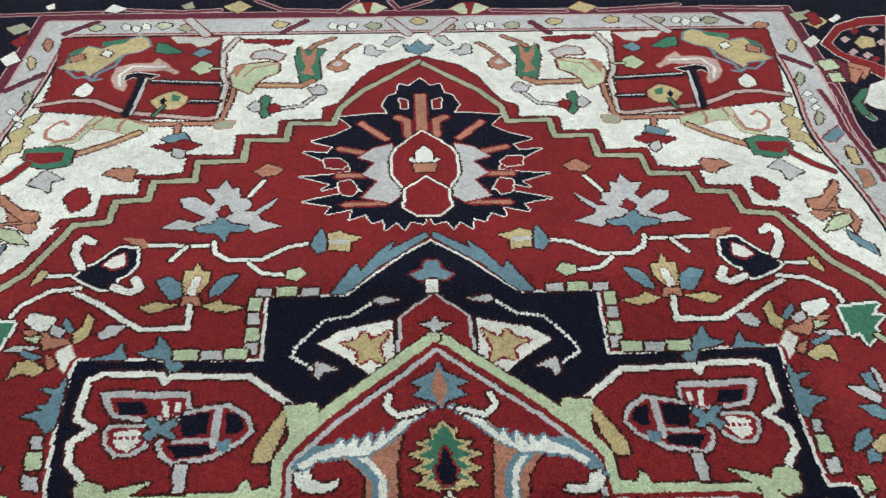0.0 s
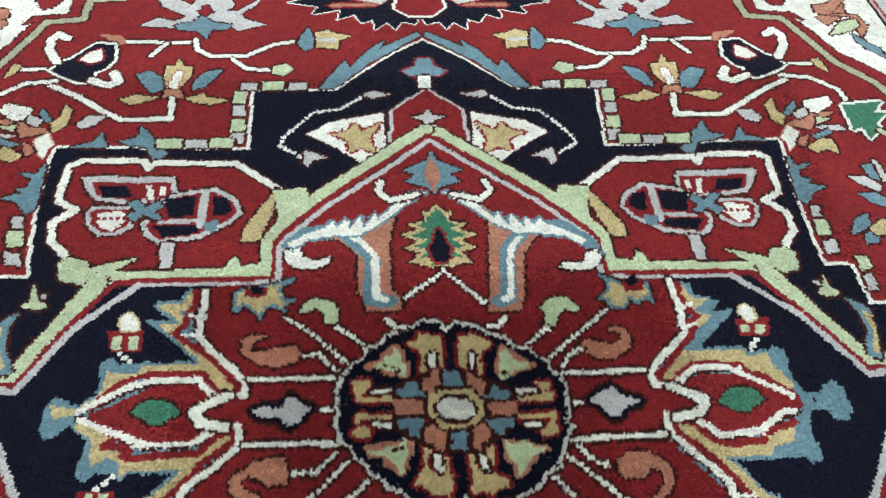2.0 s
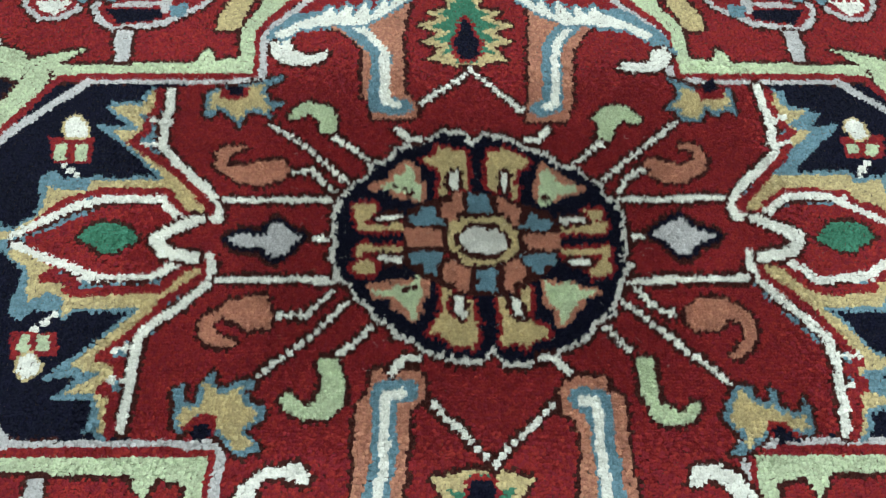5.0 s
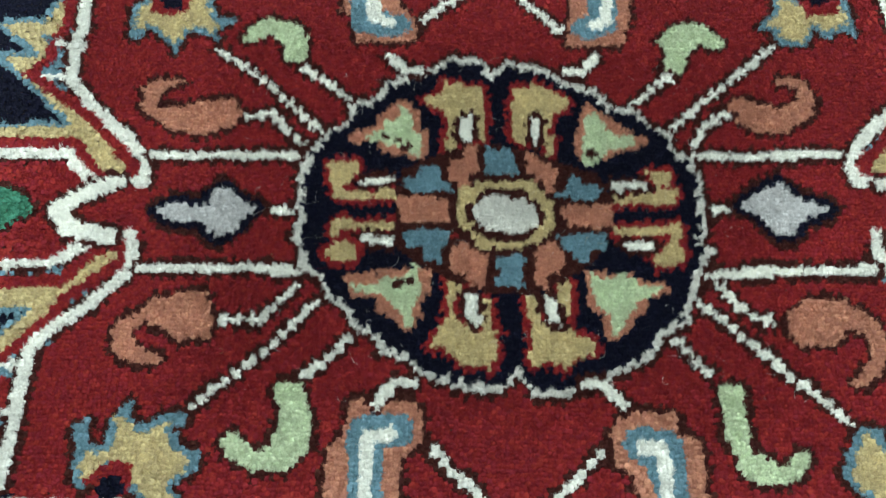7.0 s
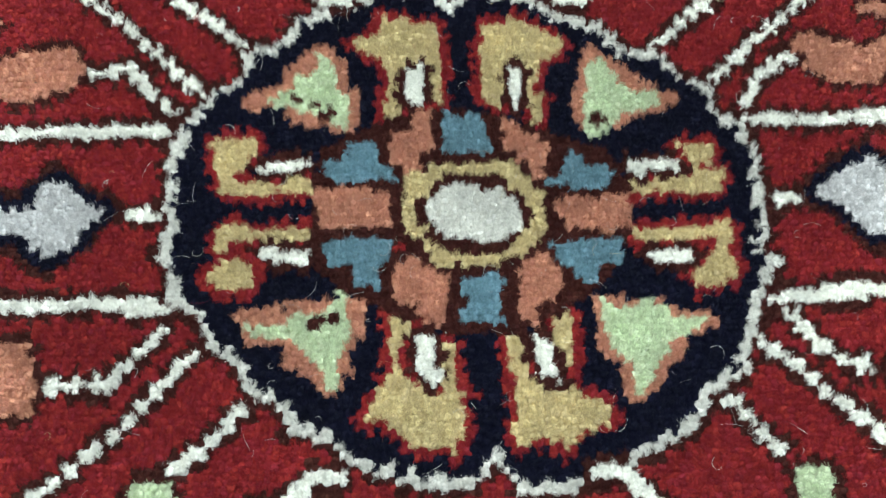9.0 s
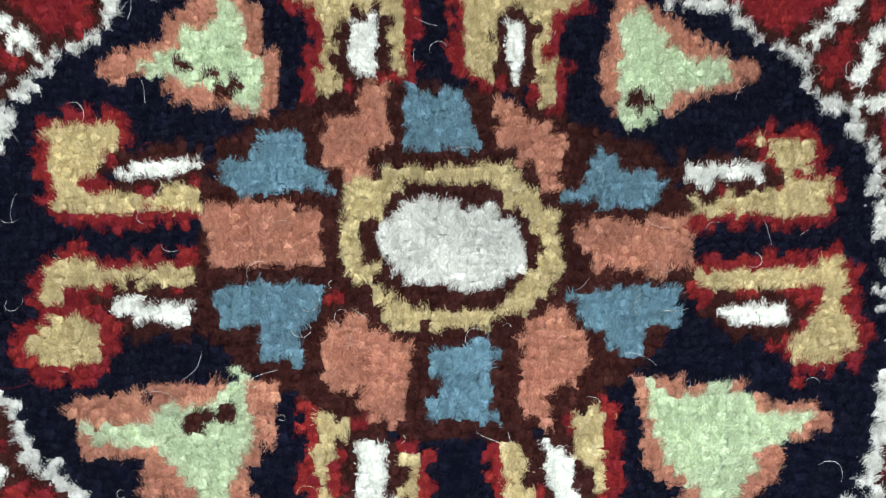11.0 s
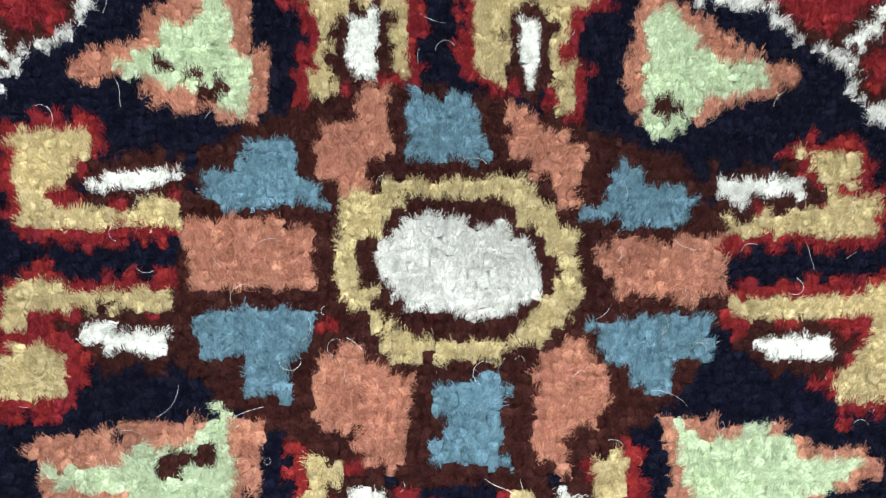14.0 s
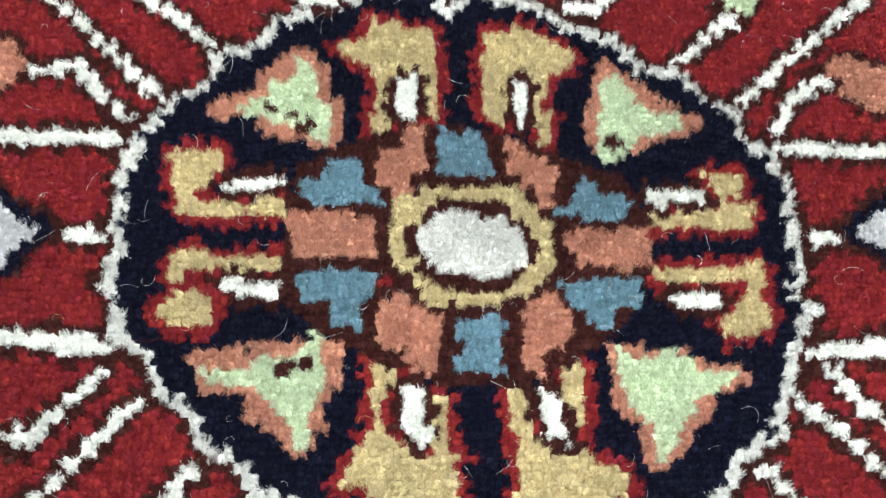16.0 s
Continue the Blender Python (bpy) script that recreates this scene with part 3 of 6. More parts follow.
motif("petal", "gold", (("brown", 1),), "x", [(38.3, 37.3), (39.3, 38.4), (39.5, 36.4), (40.1, 35.5), (39.6, 34.0), (38.5, 35.0)], "bouquet")
motif("sprig", "silver", (("brown", 1),), "x", [(34.7, 36.6), (36.5, 36.7), (37.5, 35.2), (36.8, 34.5), (35.5, 35.1)], "field")
motif("arrow_leaf", "emerald", (("ivory", 2), ("brown", 1)), "x", [(47.2, 37.1), (52.1, 37.7), (50.6, 35.9), (52.2, 35.8), (50.3, 34.0), (50.7, 33.1), (49.0, 31.5), (48.6, 33.4), (47.4, 32.9)], "field")
line("vine", "pistachio", (("brown", 1),), "x", 0.68, [(50.5, 32.9), (51.7, 31.8)], "field")
motif("spray", "silver", (("brown", 1),), "x", [(48.1, 28.5), (48.8, 28.2), (49.3, 25.3), (48.2, 25.3)], "field")
motif("spray", "teal", (("brown", 1),), "x", [(46.8, 27.5), (48.0, 27.9), (48.2, 25.3), (47.3, 25.7)], "field")
motif("spray", "silver", (("brown", 1),), "x", [(44.8, 25.9), (46.7, 26.0), (48.0, 24.7), (47.6, 23.7), (45.9, 24.8)], "field")
motif("spray", "teal", (("brown", 1),), "x", [(45.0, 23.6), (47.1, 23.7), (48.3, 22.4), (47.9, 21.4), (46.1, 22.2)], "field")
motif("blossom", "teal", (("brown", 1),), "x", [(43.1, 20.0), (44.8, 20.9), (44.5, 19.3), (42.8, 18.4), (41.8, 18.1)], "field")
motif("blossom", "teal", (("brown", 1),), "x", [(43.2, 18.2), (45.0, 18.6), (44.3, 17.1), (42.9, 16.9)], "field")
motif("petal", "gold", (("brown", 1),), "x", [(44.1, 18.9), (46.1, 20.1), (47.0, 19.8), (46.2, 18.2), (44.6, 17.9)], "field")
whole("medallion", "navy", (("ivory", 2), ("red", 2)), "xy", [(0.0, 49.4), (3.3, 47.0), (6.7, 43.9), (10.2, 40.3), (19.2, 40.4), (18.8, 30.9), (38.5, 31.6), (37.2, 14.5), (39.8, 14.5), (39.5, 9.9), (41.6, 9.9), (47.0, 11.0), (52.0, 0.0), (0.0, 0.0)])
motif("bracket", "teal", (("brown", 1),), "x", [(27.1, 30.6), (28.7, 32.6), (30.5, 34.9), (30.8, 33.0), (32.4, 32.5), (31.1, 31.8), (29.4, 31.6), (28.6, 29.9), (27.6, 29.9)], "field")
motif("bracket", "teal", (("brown", 1),), "x", [(33.3, 31.7), (34.5, 33.9), (34.9, 32.5), (37.1, 31.7)], "field")
motif("bracket", "teal", (("brown", 1),), "x", [(38.8, 29.4), (39.4, 27.8), (41.3, 28.1), (39.5, 27.0), (39.5, 26.0), (40.7, 25.7), (39.7, 25.2), (42.1, 24.6), (40.1, 23.9), (38.9, 22.3), (38.1, 23.0), (38.4, 26.4)], "field")
motif("bracket", "teal", (("brown", 1),), "x", [(12.0, 40.8), (9.2, 45.8), (8.6, 44.3), (6.5, 47.6), (4.5, 49.5), (5.1, 47.9), (0.6, 51.1), (0.1, 50.4), (6.1, 45.4), (10.1, 40.9)], "field")
motif("block", "silver", (("brown", 1),), "x", [(20.9, 41.9), (19.1, 41.9), (18.9, 40.7), (20.7, 40.7)], "field")
motif("block", "pistachio", (("brown", 1),), "x", [(18.5, 42.0), (16.0, 41.9), (15.9, 40.7), (18.4, 40.7)], "field")
motif("block", "silver", (("brown", 1),), "x", [(15.5, 41.9), (13.4, 41.9), (13.3, 40.6), (15.4, 40.7)], "field")
motif("block", "pistachio", (("brown", 1),), "x", [(21.5, 40.4), (20.1, 40.4), (20.0, 38.5), (21.3, 38.5)], "field")
motif("block", "silver", (("brown", 1),), "x", [(21.3, 38.0), (20.0, 38.0), (19.8, 36.4), (21.1, 36.4)], "field")
motif("block", "pistachio", (("brown", 1),), "x", [(21.3, 35.9), (19.8, 35.9), (19.6, 33.9), (21.1, 33.9)], "field")
motif("block", "silver", (("brown", 1),), "x", [(21.0, 33.6), (19.6, 33.6), (19.5, 32.1), (21.0, 32.1)], "field")
motif("block", "pistachio", (("brown", 1),), "x", [(28.6, 32.9), (25.9, 32.9), (25.7, 31.5), (28.4, 31.5)], "field")
motif("block", "silver", (("brown", 1),), "x", [(25.6, 32.7), (23.4, 32.6), (23.2, 31.4), (25.4, 31.5)], "field")
motif("block", "pistachio", (("brown", 1),), "x", [(23.1, 32.8), (20.7, 32.8), (20.5, 31.4), (22.9, 31.4)], "field")
motif("block", "silver", (("brown", 1),), "x", [(39.1, 22.0), (40.0, 22.0), (39.8, 20.6), (38.8, 20.5)], "field")
motif("block", "pistachio", (("brown", 1),), "x", [(38.7, 20.2), (40.1, 20.1), (39.8, 18.3), (38.3, 18.2)], "field")
motif("block", "silver", (("brown", 1),), "x", [(38.5, 17.4), (39.9, 17.6), (39.5, 16.1), (38.1, 15.8)], "field")
motif("block", "pistachio", (("brown", 1),), "x", [(40.9, 15.4), (42.0, 15.4), (41.9, 14.0), (40.6, 13.6)], "field")
motif("block", "silver", (("brown", 1),), "x", [(40.5, 13.0), (41.5, 13.4), (41.2, 11.4), (40.2, 11.3)], "field")
motif("cartouche", "red", (), "xy", [(34.1, 16.7), (36.0, 18.9), (36.2, 21.2), (34.5, 22.9), (36.3, 24.0), (36.5, 28.9), (35.2, 29.7), (29.2, 29.5), (28.6, 28.3), (28.1, 29.2), (20.0, 29.0), (15.4, 25.2), (15.1, 19.5), (16.1, 14.1), (34.3, 14.4)], "medallion")
line("cartouche_edge", "ivory", (("brown", 1),), "xy", 0.75, [(34.1, 16.7), (36.0, 18.9), (36.2, 21.2), (34.4, 22.8), (36.3, 24.0), (36.5, 28.9), (35.2, 29.7), (29.2, 29.5), (28.6, 28.4), (28.1, 29.2), (20.0, 29.0), (15.4, 25.2)], "medallion")
motif("chambered_flower", "silver", (("brown", 1),), "xy", [(34.8, 27.2), (33.6, 27.5), (29.3, 27.1), (25.9, 27.2), (25.2, 24.8), (25.5, 23.9), (29.4, 23.4), (32.9, 24.1), (33.9, 25.4)])
motif("chamber", "red", (), "xy", [(33.7, 26.7), (29.1, 26.3), (26.1, 26.4), (25.7, 24.5), (29.5, 24.0), (32.8, 24.6)], "chambered_flower")
motif("chamber", "navy", (), "xy", [(33.0, 26.1), (30.2, 26.1), (29.5, 24.5), (32.3, 24.5)], "chambered_flower")
motif("chamber", "ivory", (("red", 1),), "xy", [(28.4, 26.0), (27.8, 26.0), (27.4, 23.9), (28.0, 24.0)], "chambered_flower")
motif("chamber", "ivory", (("red", 1),), "xy", [(27.0, 25.9), (26.4, 25.9), (26.3, 24.6), (26.9, 24.5)], "chambered_flower")
motif("chamber", "silver", (("brown", 1),), "xy", [(33.5, 22.4), (32.8, 23.3), (29.5, 23.3), (28.8, 20.5), (30.3, 19.4), (31.9, 19.3), (33.1, 20.8)], "chambered_flower")
motif("chamber", "red", (), "xy", [(33.0, 22.2), (32.6, 22.7), (29.5, 22.8), (29.2, 20.9), (30.5, 19.8), (31.8, 19.9), (32.7, 20.9)], "chambered_flower")
motif("chamber", "ivory", (), "xy", [(32.5, 22.2), (30.0, 22.7), (29.4, 21.5), (30.7, 20.0), (31.9, 20.4)], "chambered_flower")
line("chamber", "red", (), "xy", 0.35, [(32.3, 21.6), (29.6, 21.6)], "chambered_flower")
motif("chamber", "silver", (("brown", 1),), "xy", [(28.1, 20.7), (27.2, 22.8), (25.7, 24.8), (21.6, 25.6), (19.5, 24.1), (18.8, 22.2), (19.7, 20.8), (22.5, 18.9), (26.3, 18.2), (27.7, 19.3)], "chambered_flower")
motif("chamber", "red", (), "xy", [(27.6, 20.6), (26.9, 22.3), (25.3, 24.4), (21.8, 25.0), (19.9, 23.7), (19.3, 22.3), (20.1, 21.1), (22.8, 19.4), (26.3, 18.8), (27.2, 19.6)], "chambered_flower")
motif("chamber", "navy", (), "xy", [(26.4, 24.1), (23.3, 24.5), (23.3, 21.9), (25.7, 21.5)], "chambered_flower")
motif("chamber", "navy", (), "xy", [(21.9, 24.4), (20.4, 24.1), (19.8, 22.6), (20.6, 21.7), (21.5, 21.9)], "chambered_flower")
motif("chamber", "navy", (), "xy", [(27.1, 20.6), (22.7, 20.7), (22.8, 19.6), (25.9, 19.0)], "chambered_flower")
line("chamber", "silver", (), "xy", 0.7, [(22.6, 24.9), (22.6, 20.6)], "chambered_flower")
line("chamber", "silver", (), "xy", 0.5, [(26.4, 21.0), (22.8, 21.2)], "chambered_flower")
motif("chamber", "teal", (), "xy", [(22.4, 20.9), (20.9, 21.3), (21.1, 19.9), (22.2, 19.9)], "chambered_flower")
motif("chamber", "teal", (("brown", 1),), "xy", [(29.8, 23.8), (29.0, 24.0), (27.9, 23.1), (26.8, 23.9), (26.3, 23.1), (27.2, 22.4), (26.2, 21.6), (26.8, 21.3), (28.0, 22.0), (28.8, 21.2), (29.7, 21.9), (28.7, 22.6)], "chambered_flower")
motif("stem", "silver", (("brown", 1),), "xy", [(26.1, 18.4), (24.9, 18.4), (24.7, 15.4), (25.8, 15.4)], "chambered_flower")
motif("crest", "pistachio", (("brown", 1),), "xy", [(16.0, 25.1), (12.9, 25.4), (12.5, 24.1), (11.2, 24.7), (11.0, 25.8), (10.2, 25.3), (10.3, 24.2), (13.2, 21.1), (15.4, 19.5), (15.4, 22.2)], "medallion")
motif("crest", "gold", (("brown", 1),), "xy", [(18.7, 18.5), (18.5, 20.2), (16.7, 23.6), (15.9, 24.7), (15.7, 23.2), (16.2, 21.2), (16.7, 19.8), (16.9, 18.4)], "medallion")
motif("crest", "pistachio", (("brown", 1),), "xy", [(35.0, 16.1), (34.1, 16.8), (32.5, 16.4), (32.0, 15.4), (30.9, 15.9), (27.9, 16.6), (29.8, 15.1), (31.0, 14.1), (34.6, 14.1)], "medallion")
motif("crest", "pistachio", (("brown", 1),), "xy", [(20.1, 14.6), (19.8, 15.9), (19.1, 16.6), (18.5, 15.4), (17.1, 15.7), (16.2, 16.4), (15.8, 13.8), (20.1, 13.9)], "medallion")
motif("wing_panel", "ivory", (("brown", 1),), "x", [(13.0, 33.3), (10.8, 35.1), (8.6, 35.7), (4.9, 36.6), (4.6, 31.6), (6.8, 28.3), (8.0, 29.6), (10.1, 31.3)])
motif("star", "gold", (("red", 1),), "x", [(10.5, 33.3), (9.0, 33.6), (8.0, 35.0), (7.3, 33.6), (5.2, 35.0), (6.3, 32.5), (5.6, 30.2), (7.3, 31.0), (8.5, 30.5), (8.7, 32.3)], "wing_panel")
line("hook", "ivory", (), "x", 0.4, [(7.4, 39.1), (9.5, 37.3), (12.4, 36.8), (15.5, 32.8), (15.7, 31.5), (13.4, 29.7)], "medallion")
motif("star", "silver", (("brown", 1),), "x", [(13.2, 28.9), (13.2, 30.9), (12.2, 30.5), (10.8, 29.7), (12.3, 29.3), (12.7, 28.4)], "medallion")
motif("star", "silver", (("brown", 1),), "x", [(7.2, 39.6), (6.3, 40.3), (4.0, 39.7), (6.1, 39.0)], "medallion")
whole("gable", "red", (("silver", 2), ("brown", 1)), "x", [(0.0, 40.4), (3.7, 37.1), (4.0, 31.9), (2.5, 32.4), (0.0, 31.5)])
whole("star", "silver", (("brown", 1),), "x", [(0.0, 37.3), (0.5, 36.2), (1.9, 35.9), (0.6, 35.3), (0.0, 33.9)], "gable")
whole("bud", "teal", (("red", 1),), "x", [(2.6, 43.7), (1.1, 44.6), (0.8, 46.1), (0.0, 46.0), (0.0, 42.6), (1.8, 42.8)])
whole("bud", "ivory", (("brown", 1),), "x", [(0.0, 42.8), (0.7, 42.8), (0.7, 40.9), (0.0, 40.9)])
whole("arch_ground", "red", (), "xy", [(0.0, 31.8), (10.5, 22.9), (15.1, 18.0), (15.2, 13.5), (21.6, 13.0), (21.6, 8.1), (17.2, 2.7), (17.0, 0.0), (0.0, 0.0)], "medallion")
line("arch_band", "pistachio", (("brown", 1),), "xy", 1.6, [(0.3, 33.9), (5.3, 29.5), (11.0, 24.6), (15.0, 20.1), (16.0, 18.5), (15.9, 14.3), (24.6, 14.3), (31.0, 14.2), (33.8, 14.6)], "medallion")
line("lobe_band", "pistachio", (("brown", 1),), "xy", 1.8, [(31.2, 13.8), (33.9, 8.6), (36.5, 4.1), (43.5, 3.0), (44.0, 0.0)], "medallion")
motif("crest", "pistachio", (), "xy", [(16.0, 25.1), (12.9, 25.4), (12.5, 24.1), (11.2, 24.7), (11.0, 25.8), (10.2, 25.3), (10.3, 24.2), (13.2, 21.1), (15.4, 19.5), (15.4, 22.2)], "medallion")
motif("crest", "pistachio", (), "xy", [(35.0, 16.1), (34.1, 16.8), (32.5, 16.4), (32.0, 15.4), (30.9, 15.9), (27.9, 16.6), (29.8, 15.1), (31.0, 14.1), (34.6, 14.1)], "medallion")
motif("crest", "pistachio", (), "xy", [(20.1, 14.6), (19.8, 15.9), (19.1, 16.6), (18.5, 15.4), (17.1, 15.7), (16.2, 16.4), (15.8, 13.8), (20.1, 13.9)], "medallion")
line("arch_line", "red", (), "xy", 0.7, [(0.1, 32.9), (5.2, 28.6), (10.7, 23.8), (14.7, 19.5), (15.5, 18.0), (15.4, 13.8), (24.5, 13.9), (29.6, 13.7)], "medallion")
line("arch_line", "silver", (), "xy", 0.55, [(0.1, 32.1), (4.9, 27.8), (10.5, 23.0), (14.4, 18.9), (15.1, 17.8), (15.1, 13.5), (18.0, 13.4), (27.7, 13.4)], "medallion")
line("lobe_line", "red", (), "xy", 0.6, [(29.6, 13.7), (33.2, 8.6), (36.3, 3.2), (42.0, 3.0), (42.4, 0.0)], "medallion")
line("lobe_line", "silver", (), "xy", 0.65, [(27.6, 13.4), (32.5, 8.7), (36.2, 2.5), (41.0, 3.0), (41.3, 0.0)], "medallion")
motif("flame_leaf", "teal", (), "xy", [(33.4, -1.0), (33.4, 1.0), (32.7, 2.0), (31.7, 1.5), (31.2, 0.8), (30.0, 0.7), (29.3, 2.4), (29.7, 5.1), (28.7, 5.6), (27.9, 4.9), (25.8, 5.1), (21.6, 4.9), (24.3, 7.6), (26.6, 9.6), (24.1, 9.3), (25.7, 10.7), (23.1, 10.7), (23.3, 12.7), (21.7, 12.7), (21.6, 8.1), (17.1, 2.7), (17.3, 1.5), (20.9, -0.6), (30.5, 0.1)])
line("leaf_edge", "ivory", (("brown", 1),), "", 0.60, [(-21.5, 12.5), (-21.6, 10.5), (-21.7, 7.7), (-20.2, 5.9), (-18.3, 4.1), (-17.3, 2.9), (-17.2, 1.7), (-19.6, 1.6), (-20.5, 2.4), (-21.3, 3.4), (-25.0, 3.3), (-26.8, 2.7), (-28.1, 2.1), (-30.6, 0.5)], "flame_leaf")
motif("flame", "gold", (("teal", 1),), "", [(-23.0, 12.6), (-22.5, 12.6), (-22.4, 11.2), (-22.9, 10.4), (-23.6, 10.3), (-23.0, 9.7), (-23.0, 9.1), (-24.1, 7.9), (-23.3, 7.2), (-22.3, 6.6), (-21.0, 5.7), (-19.9, 4.7), (-18.7, 3.3), (-17.7, 2.0), (-19.4, 2.0), (-20.3, 3.0), (-21.0, 4.0), (-25.7, 4.0), (-25.8, 3.4), (-27.5, 3.3), (-28.2, 2.5), (-29.9, 0.9), (-30.9, 0.2), (-32.6, -0.2), (-33.0, 1.2), (-31.8, 0.9), (-30.6, 0.9), (-29.3, 2.0), (-29.0, 3.0), (-29.0, 4.5), (-28.5, 4.0), (-26.5, 4.0), (-26.0, 4.9), (-21.7, 4.8), (-21.3, 5.1), (-22.5, 6.3), (-24.1, 7.7), (-24.8, 8.5), (-25.4, 9.0), (-23.5, 9.1), (-23.9, 9.7), (-25.1, 10.5), (-25.6, 11.2), (-23.5, 11.1), (-23.2, 11.9)], "flame_leaf")
line("leaf_edge", "ivory", (("brown", 1),), "", 0.60, [(-21.0, -12.6), (-21.1, -10.9), (-21.1, -9.8), (-21.2, -7.9), (-21.1, -6.7), (-20.2, -5.7), (-18.7, -4.5), (-17.4, -3.0), (-17.2, -2.2), (-17.5, -1.0), (-18.8, -1.3), (-20.3, -2.0), (-21.1, -2.6), (-24.5, -2.6), (-27.4, -1.5), (-30.4, -0.2)], "flame_leaf")
motif("flame", "gold", (("teal", 1),), "", [(-30.3, -0.5), (-28.7, -1.2), (-27.0, -1.8), (-27.9, -2.8), (-25.8, -3.0), (-26.2, -3.5), (-25.6, -3.9), (-20.2, -3.5), (-19.3, -2.2), (-18.0, -1.7), (-17.7, -2.5), (-18.9, -3.2), (-20.1, -4.2), (-20.6, -5.3), (-21.7, -6.4), (-23.3, -8.0), (-22.1, -8.3), (-21.9, -8.9), (-22.9, -10.0), (-22.2, -10.4), (-21.8, -12.8), (-22.3, -12.7), (-22.8, -10.9), (-23.2, -10.3), (-24.8, -10.3), (-24.0, -9.8), (-23.0, -9.1), (-24.9, -8.7), (-24.2, -7.9), (-23.2, -6.7), (-21.6, -5.1), (-21.1, -4.7), (-25.6, -4.8), (-26.1, -5.4), (-26.3, -4.1), (-27.4, -3.6), (-28.5, -4.3), (-28.7, -5.1), (-28.7, -3.8), (-29.0, -2.1), (-30.8, -0.8)], "flame_leaf")
line("leaf_edge", "ivory", (("brown", 1),), "", 0.60, [(21.3, 12.9), (21.3, 11.2), (21.6, 9.9), (21.2, 7.9), (21.3, 7.2), (20.2, 6.1), (18.0, 4.1), (17.4, 3.2), (17.3, 1.9), (19.2, 1.9), (20.5, 3.0), (21.3, 3.6), (24.2, 3.5), (24.8, 2.9), (26.6, 2.0), (28.8, 0.5)], "flame_leaf")
motif("flame", "gold", (("teal", 1),), "", [(22.2, 12.5), (22.7, 12.5), (22.6, 11.6), (23.1, 10.8), (24.4, 10.7), (22.8, 9.6), (23.4, 9.0), (24.4, 9.0), (23.0, 7.8), (21.3, 6.3), (20.4, 5.2), (25.9, 5.3), (26.1, 4.6), (28.0, 4.8), (28.1, 3.6), (29.2, 1.8), (29.0, 0.9), (26.8, 2.7), (25.7, 3.0), (25.3, 3.9), (21.0, 4.0), (20.0, 3.1), (19.2, 2.2), (18.0, 2.2), (18.1, 2.9), (19.4, 4.0), (20.8, 5.8), (22.4, 7.7), (22.0, 8.1), (22.9, 8.9), (22.2, 9.8), (22.9, 10.3), (22.1, 10.7), (21.8, 11.6)], "flame_leaf")
line("leaf_edge", "ivory", (("brown", 1),), "", 0.60, [(28.5, -0.8), (27.4, -1.0), (25.3, -2.5), (21.9, -2.9), (20.7, -1.9), (19.7, -1.3), (17.6, -0.9), (17.7, -2.4), (19.0, -4.0), (20.4, -5.5), (21.6, -7.0), (21.9, -8.3), (21.7, -10.0), (21.6, -11.5), (21.4, -13.0)], "flame_leaf")
motif("flame", "gold", (("teal", 1),), "", [(18.3, -1.4), (19.7, -1.9), (20.8, -3.2), (22.1, -3.8), (25.6, -3.4), (25.3, -3.0), (27.0, -2.6), (28.1, -2.3), (27.7, -3.6), (26.0, -4.1), (25.5, -4.9), (21.9, -4.9), (22.3, -5.3), (23.4, -6.7), (24.2, -7.8), (25.7, -8.7), (23.4, -9.1), (22.8, -9.9), (23.6, -10.4), (24.9, -11.1), (23.0, -11.4), (22.6, -13.0), (22.1, -13.0), (22.7, -11.4), (22.5, -10.5), (23.3, -10.0), (22.5, -9.1), (23.5, -8.5), (22.5, -7.1), (21.1, -5.1), (19.8, -3.6), (18.5, -2.5)], "flame_leaf")
whole("leaf_heart", "red", (), "xy", [(29.5, 0.4), (27.4, 1.4), (24.9, 2.7), (21.6, 2.9), (19.7, 1.9), (17.1, 1.4), (16.7, 0.0), (29.5, 0.0)], "flame_leaf")
line("leaf_border", "red", (), "", 0.62, [(-22.4, 12.6), (-22.3, 11.1), (-22.7, 10.2), (-22.9, 9.1), (-23.8, 7.9), (-20.8, 5.8), (-18.4, 3.2), (-17.5, 2.0), (-19.4, 1.9), (-20.3, 2.9), (-21.0, 3.9), (-25.6, 3.8), (-27.5, 3.2), (-29.8, 0.8)], "flame_leaf")
line("leaf_border", "red", (), "", 0.62, [(-29.6, -0.5), (-26.8, -1.8), (-27.9, -2.6), (-25.7, -2.9), (-26.2, -3.5), (-25.6, -3.7), (-20.3, -3.4), (-19.3, -2.1), (-17.9, -1.6), (-17.6, -2.5), (-20.0, -4.3), (-20.6, -5.4), (-21.6, -6.5), (-23.1, -8.1), (-21.9, -8.3), (-21.8, -9.0), (-22.7, -10.1), (-22.0, -10.5), (-21.7, -12.8)], "flame_leaf")
line("leaf_border", "red", (), "", 0.62, [(22.0, 12.5), (21.7, 11.4), (22.1, 10.6), (22.1, 9.8), (22.8, 8.9), (21.9, 8.1), (22.3, 7.6), (20.7, 5.8), (19.2, 4.1), (18.0, 3.0), (17.9, 2.1), (19.2, 2.1), (20.0, 3.0), (21.0, 3.9), (25.2, 3.7), (25.6, 2.9), (26.8, 2.6), (28.9, 0.7)], "flame_leaf")
